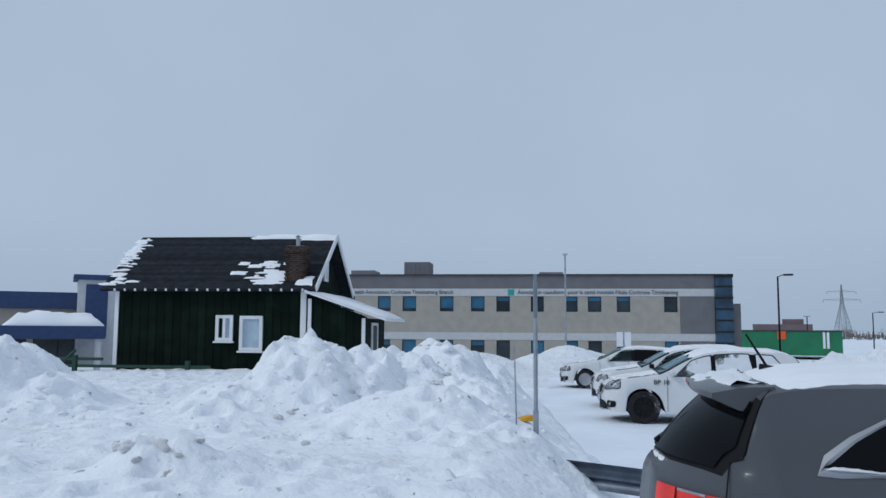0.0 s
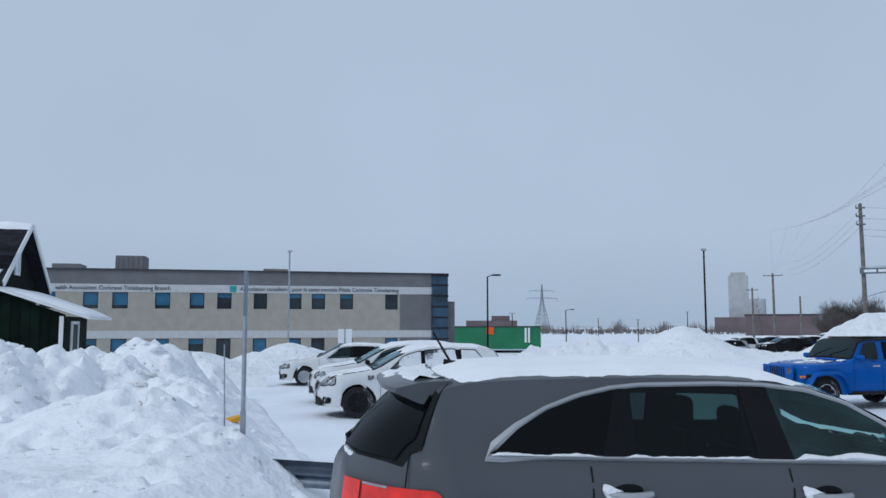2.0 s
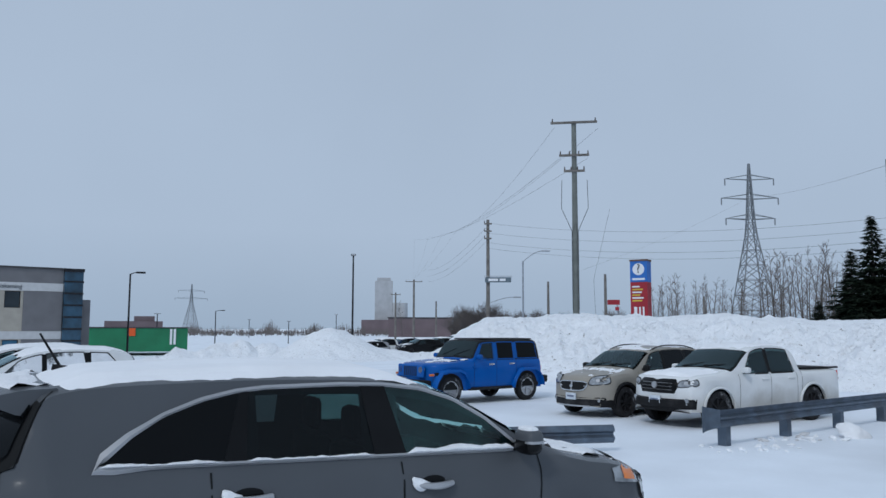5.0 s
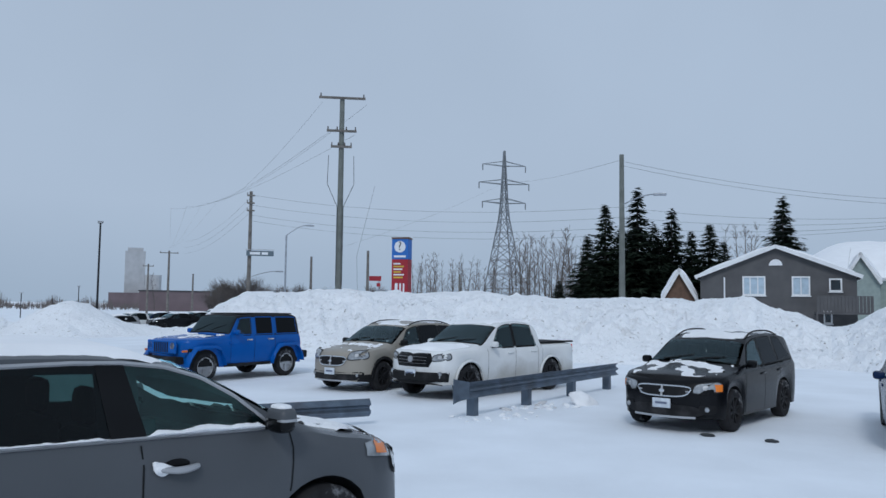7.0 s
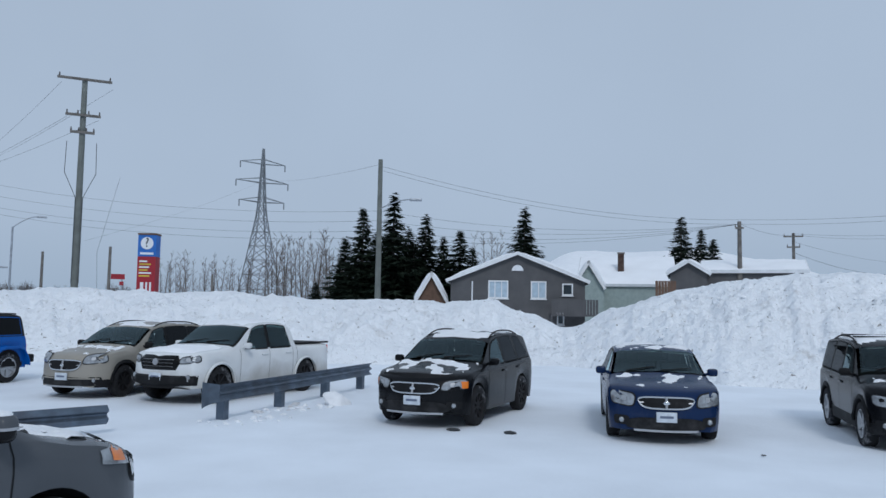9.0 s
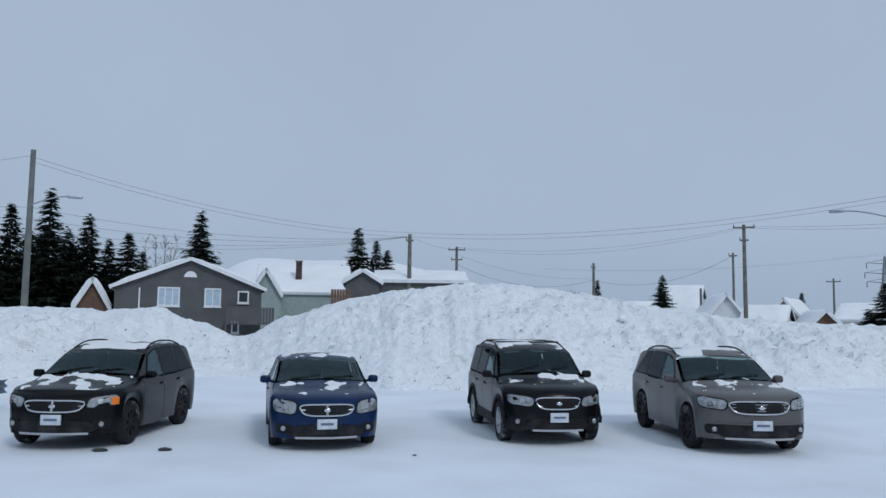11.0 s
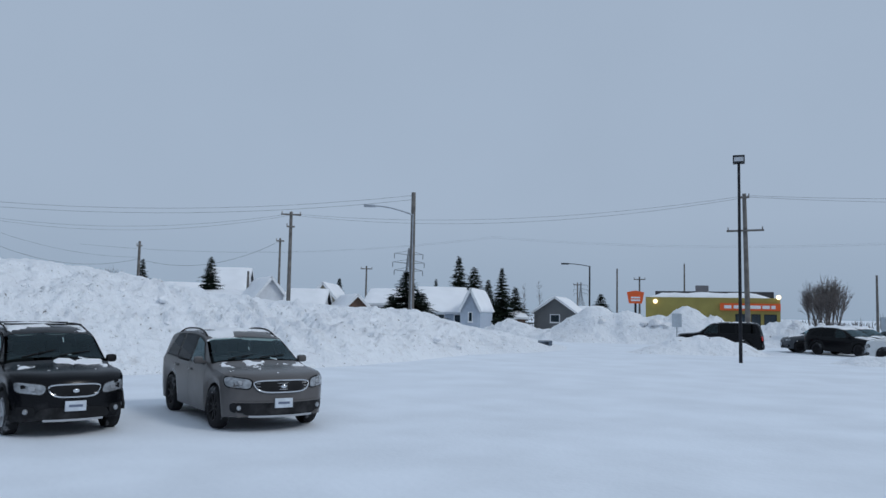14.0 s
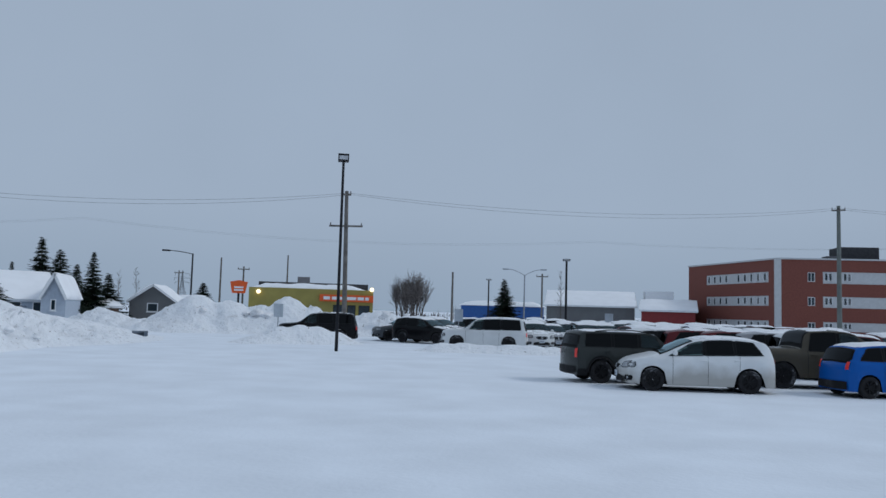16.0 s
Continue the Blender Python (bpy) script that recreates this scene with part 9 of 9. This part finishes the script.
def bare_tree_mesh(h, seed, spread=0.28, depth=5, stems=1):
    """Trunk and limbs of a leafless tree, tapering to twigs."""
    rg = random.Random(seed)
    trunk, crown = B(), B()

    def grow(p, d, L, r, lev):
        q = p + d * L
        rod(trunk if lev < 2 else crown, p, q, r, r * 0.68, 5 if lev < 2 else 3)
        if lev >= depth:
            return
        n = 3 if lev < 3 else 2
        for i in range(n):
            nd = (d + Vector((rg.uniform(-1, 1), rg.uniform(-1, 1), rg.uniform(-0.25, 0.6))) * (spread + 0.12 * lev)).normalized()
            grow(p.lerp(q, rg.uniform(0.55, 1.0)), nd, L * rg.uniform(0.6, 0.82), r * 0.62, lev + 1)
        grow(q, (d + Vector((rg.uniform(-1, 1), rg.uniform(-1, 1), 0.3)) * 0.15).normalized(), L * 0.78, r * 0.66, lev + 1)
    for s in range(stems):
        grow(Vector((rg.uniform(-0.3, 0.3) * (stems > 1), rg.uniform(-0.3, 0.3) * (stems > 1), 0)), Vector((rg.uniform(-0.1, 0.1) * stems, rg.uniform(-0.1, 0.1) * stems, 1)).normalized(), h * 0.27, h * 0.012 + 0.015, 0)
    return mesh_from(trunk, "trunk"), mesh_from(crown, "crown")


BARE = []
for k in range(4):
    tm, cm = bare_tree_mesh(8.0, 90 + k, 0.22 + 0.05 * k)
    tm.materials.append(M_BARK)
    cm.materials.append(M_TWIG)
    BARE.append((tm, cm))
BUSH = []
for k in range(2):
    tm, cm = bare_tree_mesh(8.0, 190 + k, 0.42, 5, 4)
    tm.materials.append(M_BARK)
    cm.materials.append(M_TWIG)
    BUSH.append((tm, cm))


def bare_tree(a, r, el, k, kinds=BARE, wide=1.0, label="leafless grey tree with thin branches"):
    p = polar(a, r)
    b = ground_z(p.x, p.y)
    h = max(1.5, up(el, r) - b)
    t = thing("bare_tree", Matrix.Translation((p.x, p.y, b)) @ Matrix.Rotation(k * 2.3, 4, 'Z'), label, "tree", "bare trees")
    for nm, me in zip(("trunk", "crown"), kinds[k % len(kinds)]):
        o = new(nm, me)
        o.parent = t
        o.scale = (h / 8.2 * wide, h / 8.2 * wide, h / 8.2)


def birch_mesh(h, seed):
    """A slim straight tree: one leader, short rising side branches and fine twigs."""
    rg = random.Random(seed)
    trunk, crown = B(), B()
    p, d = Vector((0, 0, 0)), Vector((rg.uniform(-0.03, 0.03), rg.uniform(-0.03, 0.03), 1))
    for k in range(8):
        q = p + d * (h / 8)
        rod(trunk, p, q, 0.085 * (1 - k / 8.6), 0.085 * (1 - (k + 1) / 8.6), 5)
        for i in range(1 + (k > 0) * 3 + (k > 2) * 2):
            a = rg.uniform(0, 6.28)
            o = p.lerp(q, rg.random())
            L = h * (0.05 + 0.13 * (1 - k / 8)) * rg.uniform(0.6, 1.2)
            e = Vector((math.cos(a) * 0.75, math.sin(a) * 0.75, rg.uniform(0.6, 1.1))).normalized()
            tip = o + e * L
            rod(crown, o, tip, 0.022, 0.009, 3)
            for t in range(5):
                f = e + Vector((rg.uniform(-0.8, 0.8), rg.uniform(-0.8, 0.8), rg.uniform(-0.2, 0.7)))
                c = o.lerp(tip, rg.uniform(0.3, 1.0))
                rod(crown, c, c + f.normalized() * L * rg.uniform(0.25, 0.5), 0.010, 0.005, 3)
        p, d = q, (d + Vector((rg.uniform(-0.06, 0.06), rg.uniform(-0.06, 0.06), 0))).normalized()
    return mesh_from(trunk, "trunk"), mesh_from(crown, "crown")


BIRCH = []
for k in range(6):
    tm, cm = birch_mesh(8.0, 300 + k)
    tm.materials.append(M_BARK)
    cm.materials.append(M_TWIG)
    BIRCH.append((tm, cm))
tree_rng = random.Random(12)
for k in range(64):
    a = 62.8 + 13.0 * k / 63 + tree_rng.uniform(-0.25, 0.25)
    el = 3.2 + tree_rng.uniform(-0.9, 0.7) + (1.5 if a > 70 else 0)
    bare_tree(a, 95 + tree_rng.uniform(0, 50), el, k, BIRCH, 1.0)
for a, el in ((73.4, 5.6), (74.2, 5.9), (74.9, 5.2), (85.6, 6.0), (84.8, 5.5), (85.2, 5.8), (71.6, 5.0), (86.3, 5.3), (86.0, 5.7), (142.3, 2.2), (143.4, 2.4), (172.8, 3.2), (45.2, 1.9)):
    bare_tree(a, 110, el, int(a * 10), BIRCH, wide=1.0)
for k, (a, r, el) in enumerate(((161.2, 88, 2.4), (161.55, 90, 3.0), (161.9, 88, 3.3), (162.2, 91, 3.4), (162.5, 88, 3.2), (162.85, 90, 2.8), (161.75, 86, 2.5), (162.35, 86, 2.4))):
    bare_tree(a, r, el, k, BARE, 1.05, "tall leafless thicket of grey stems")
for k, (a, r, el) in enumerate(((49.5, 85, 1.6), (50.2, 88, 2.2), (51.0, 86, 2.4), (52.5, 90, 1.9), (54.9, 80, 1.8), (56.0, 82, 1.7), (60.6, 80, 1.9), (48.8, 90, 1.3), (53.4, 84, 1.7), (113.6, 95, 3.0))):
    bare_tree(a, r, el, k, BUSH, 1.3, "leafless roadside shrub behind the snow bank")
# far woods on the skyline
bm = B()
for k in range(1500):
    a = tree_rng.choice((tree_rng.uniform(28, 46), tree_rng.uniform(28, 46), tree_rng.uniform(140, 182), tree_rng.uniform(46, 62)))
    r = tree_rng.uniform(230, 420)
    h = tree_rng.uniform(1.2, 4.2) * (0.6 + 1.3 * abs(noise.noise(Vector((a * 0.6, 0, 0)))))
    p = polar(a, r, 0)
    w = tree_rng.uniform(0.5, 1.3)
    for q in range(3):
        c = p + Vector((tree_rng.uniform(-w, w), tree_rng.uniform(-w, w), 0))
        rod(bm, c, c + Vector((tree_rng.uniform(-0.6, 0.6), 0, h * tree_rng.uniform(0.5, 1))), 0.12, 0.03, 3)
tagged(part("far_woods", bm, M_TWIG), "far leafless woods along the snowy skyline", "woods", kind="stuff")

# ---- snow clods and debris ----
def clod_mesh(seed, flat=0.7):
    bm = B()
    bmesh.ops.create_icosphere(bm, subdivisions=3, radius=1.0)
    for v in bm.verts:
        d = 1 + 0.38 * fbm(v.co.x * 1.3 + seed, v.co.y * 1.3, v.co.z * 1.3) + 0.10 * noise.noise(v.co * 5)
        v.co *= d
        v.co.z *= flat
    me = mesh_from(bm, "snow_clod", 60)
    return me


CLODS = [clod_mesh(s * 7.3) for s in range(5)]
for me in CLODS:
    me.materials.append(M_RSNOW)
DIRTY = [clod_mesh(50 + s * 5.1) for s in range(3)]
for me in DIRTY:
    me.materials.append(M_CLUMP)
clod_rng = random.Random(21)


def clod(x, y, z, s, dirty=False):
    me = clod_rng.choice(DIRTY if dirty else CLODS)
    o = new("snow_clod", me)
    o.matrix_basis = Matrix.Translation((x, y, z)) @ Euler((clod_rng.uniform(-0.3, 0.3), clod_rng.uniform(-0.3, 0.3), clod_rng.uniform(0, 6))).to_matrix().to_4x4() @ Matrix.Diagonal((s, s * clod_rng.uniform(0.7, 1.1), s * clod_rng.uniform(0.6, 1.0), 1))
    tagged(o, "dirty frozen lump of ploughed snow" if dirty else "loose white lump of ploughed snow", "snow lump", "snow lumps")


for k in range(190):
    hx, hy, hh, sx_, sy_ = clod_rng.choice(HUMPS[:12])
    x, y = hx + clod_rng.gauss(0, 1.0) * sx_, hy - abs(clod_rng.gauss(0, 1.1)) * sy_
    if x > field_edge(y) - 0.2:
        continue
    s = min(0.20, abs(clod_rng.gauss(0.03, 0.045)) + 0.025)
    clod(x, y, field_z(x, y) - s * 0.1, s, clod_rng.random() < 0.10)
for x, y, s in ((-2.75, 8.1, 0.09), (-2.4, 8.0, 0.08), (-2.9, 8.3, 0.07), (-2.5, 8.25, 0.10), (-2.15, 8.3, 0.07), (-2.6, 7.85, 0.06), (-2.25, 7.95, 0.05), (-4.9, 8.6, 0.13), (-5.4, 8.9, 0.15), (-1.3, 10.6, 0.07), (0.35, 13.3, 0.09), (0.9, 15.6, 0.08), (-0.4, 12.4, 0.08), (0.1, 14.6, 0.1), (-0.9, 14.2, 0.09)):
    clod(x, y, field_z(x, y) + s * 0.05, s, True)
for k in range(60):
    a = clod_rng.uniform(92, 140)
    r0, rc = interp(a, EAST, 1), interp(a, EAST, 2)
    f = clod_rng.random() ** 1.7
    r = r0 + (rc - r0) * f * 0.8
    zc = max(0.05, up(interp(a, EAST, 3), rc)) * (1 - (1 - f * 0.8) ** 1.55)
    p = polar(a, r)
    s = min(0.24, abs(clod_rng.gauss(0.04, 0.06)) + 0.03)
    clod(p.x, p.y, zc + 0.0, s, clod_rng.random() < 0.12)
for k in range(26):
    a = clod_rng.choice((clod_rng.gauss(147.6, 0.5), clod_rng.gauss(151.2, 0.7), clod_rng.gauss(160.8, 0.6)))
    p = polar(a, 64.6)
    clod(p.x, p.y, clod_rng.uniform(0.9, 1.9), clod_rng.uniform(0.15, 0.5), True)
# churned snow round the guard rail's end and a rounded lump beside it
for k in range(46):
    f = clod_rng.random()
    x, y = 13.7 + 3.4 * f + clod_rng.gauss(0, 0.2), 5.75 - 0.6 * f + clod_rng.gauss(0, 0.30)
    s = min(0.12, abs(clod_rng.gauss(0.02, 0.03)) + 0.018)
    clod(x, y, ground_z(x, y) + s * 0.15, s, clod_rng.random() < 0.25)
clod(17.3, 4.65, 0.06, 0.30)
# dark scraps on the lot
for x, y, s, lb in ((14.16, 1.69, 0.12, "black broken plastic scrap lying on the snow"), (14.03, 0.70, 0.11, "black torn strip of debris lying on the snow"), (12.73, -3.14, 0.04, "small dark scrap on the snow"), (43.79, 0.92, 0.17, "dark frozen lump on the snow")):
    bm = B()
    bmesh.ops.create_icosphere(bm, subdivisions=2, radius=1.0)
    for v in bm.verts:
        v.co *= 1 + 0.45 * noise.noise(v.co * 2.0 + Vector((x, y, 0)))
        v.co.z *= 0.28
    ob = part("debris", bm, M_WIRE, smooth=40, m=Matrix.Translation((x, y, 0.02)) @ Matrix.Diagonal((s * 0.6, s, s, 1)))
    tagged(ob, lb, "debris")
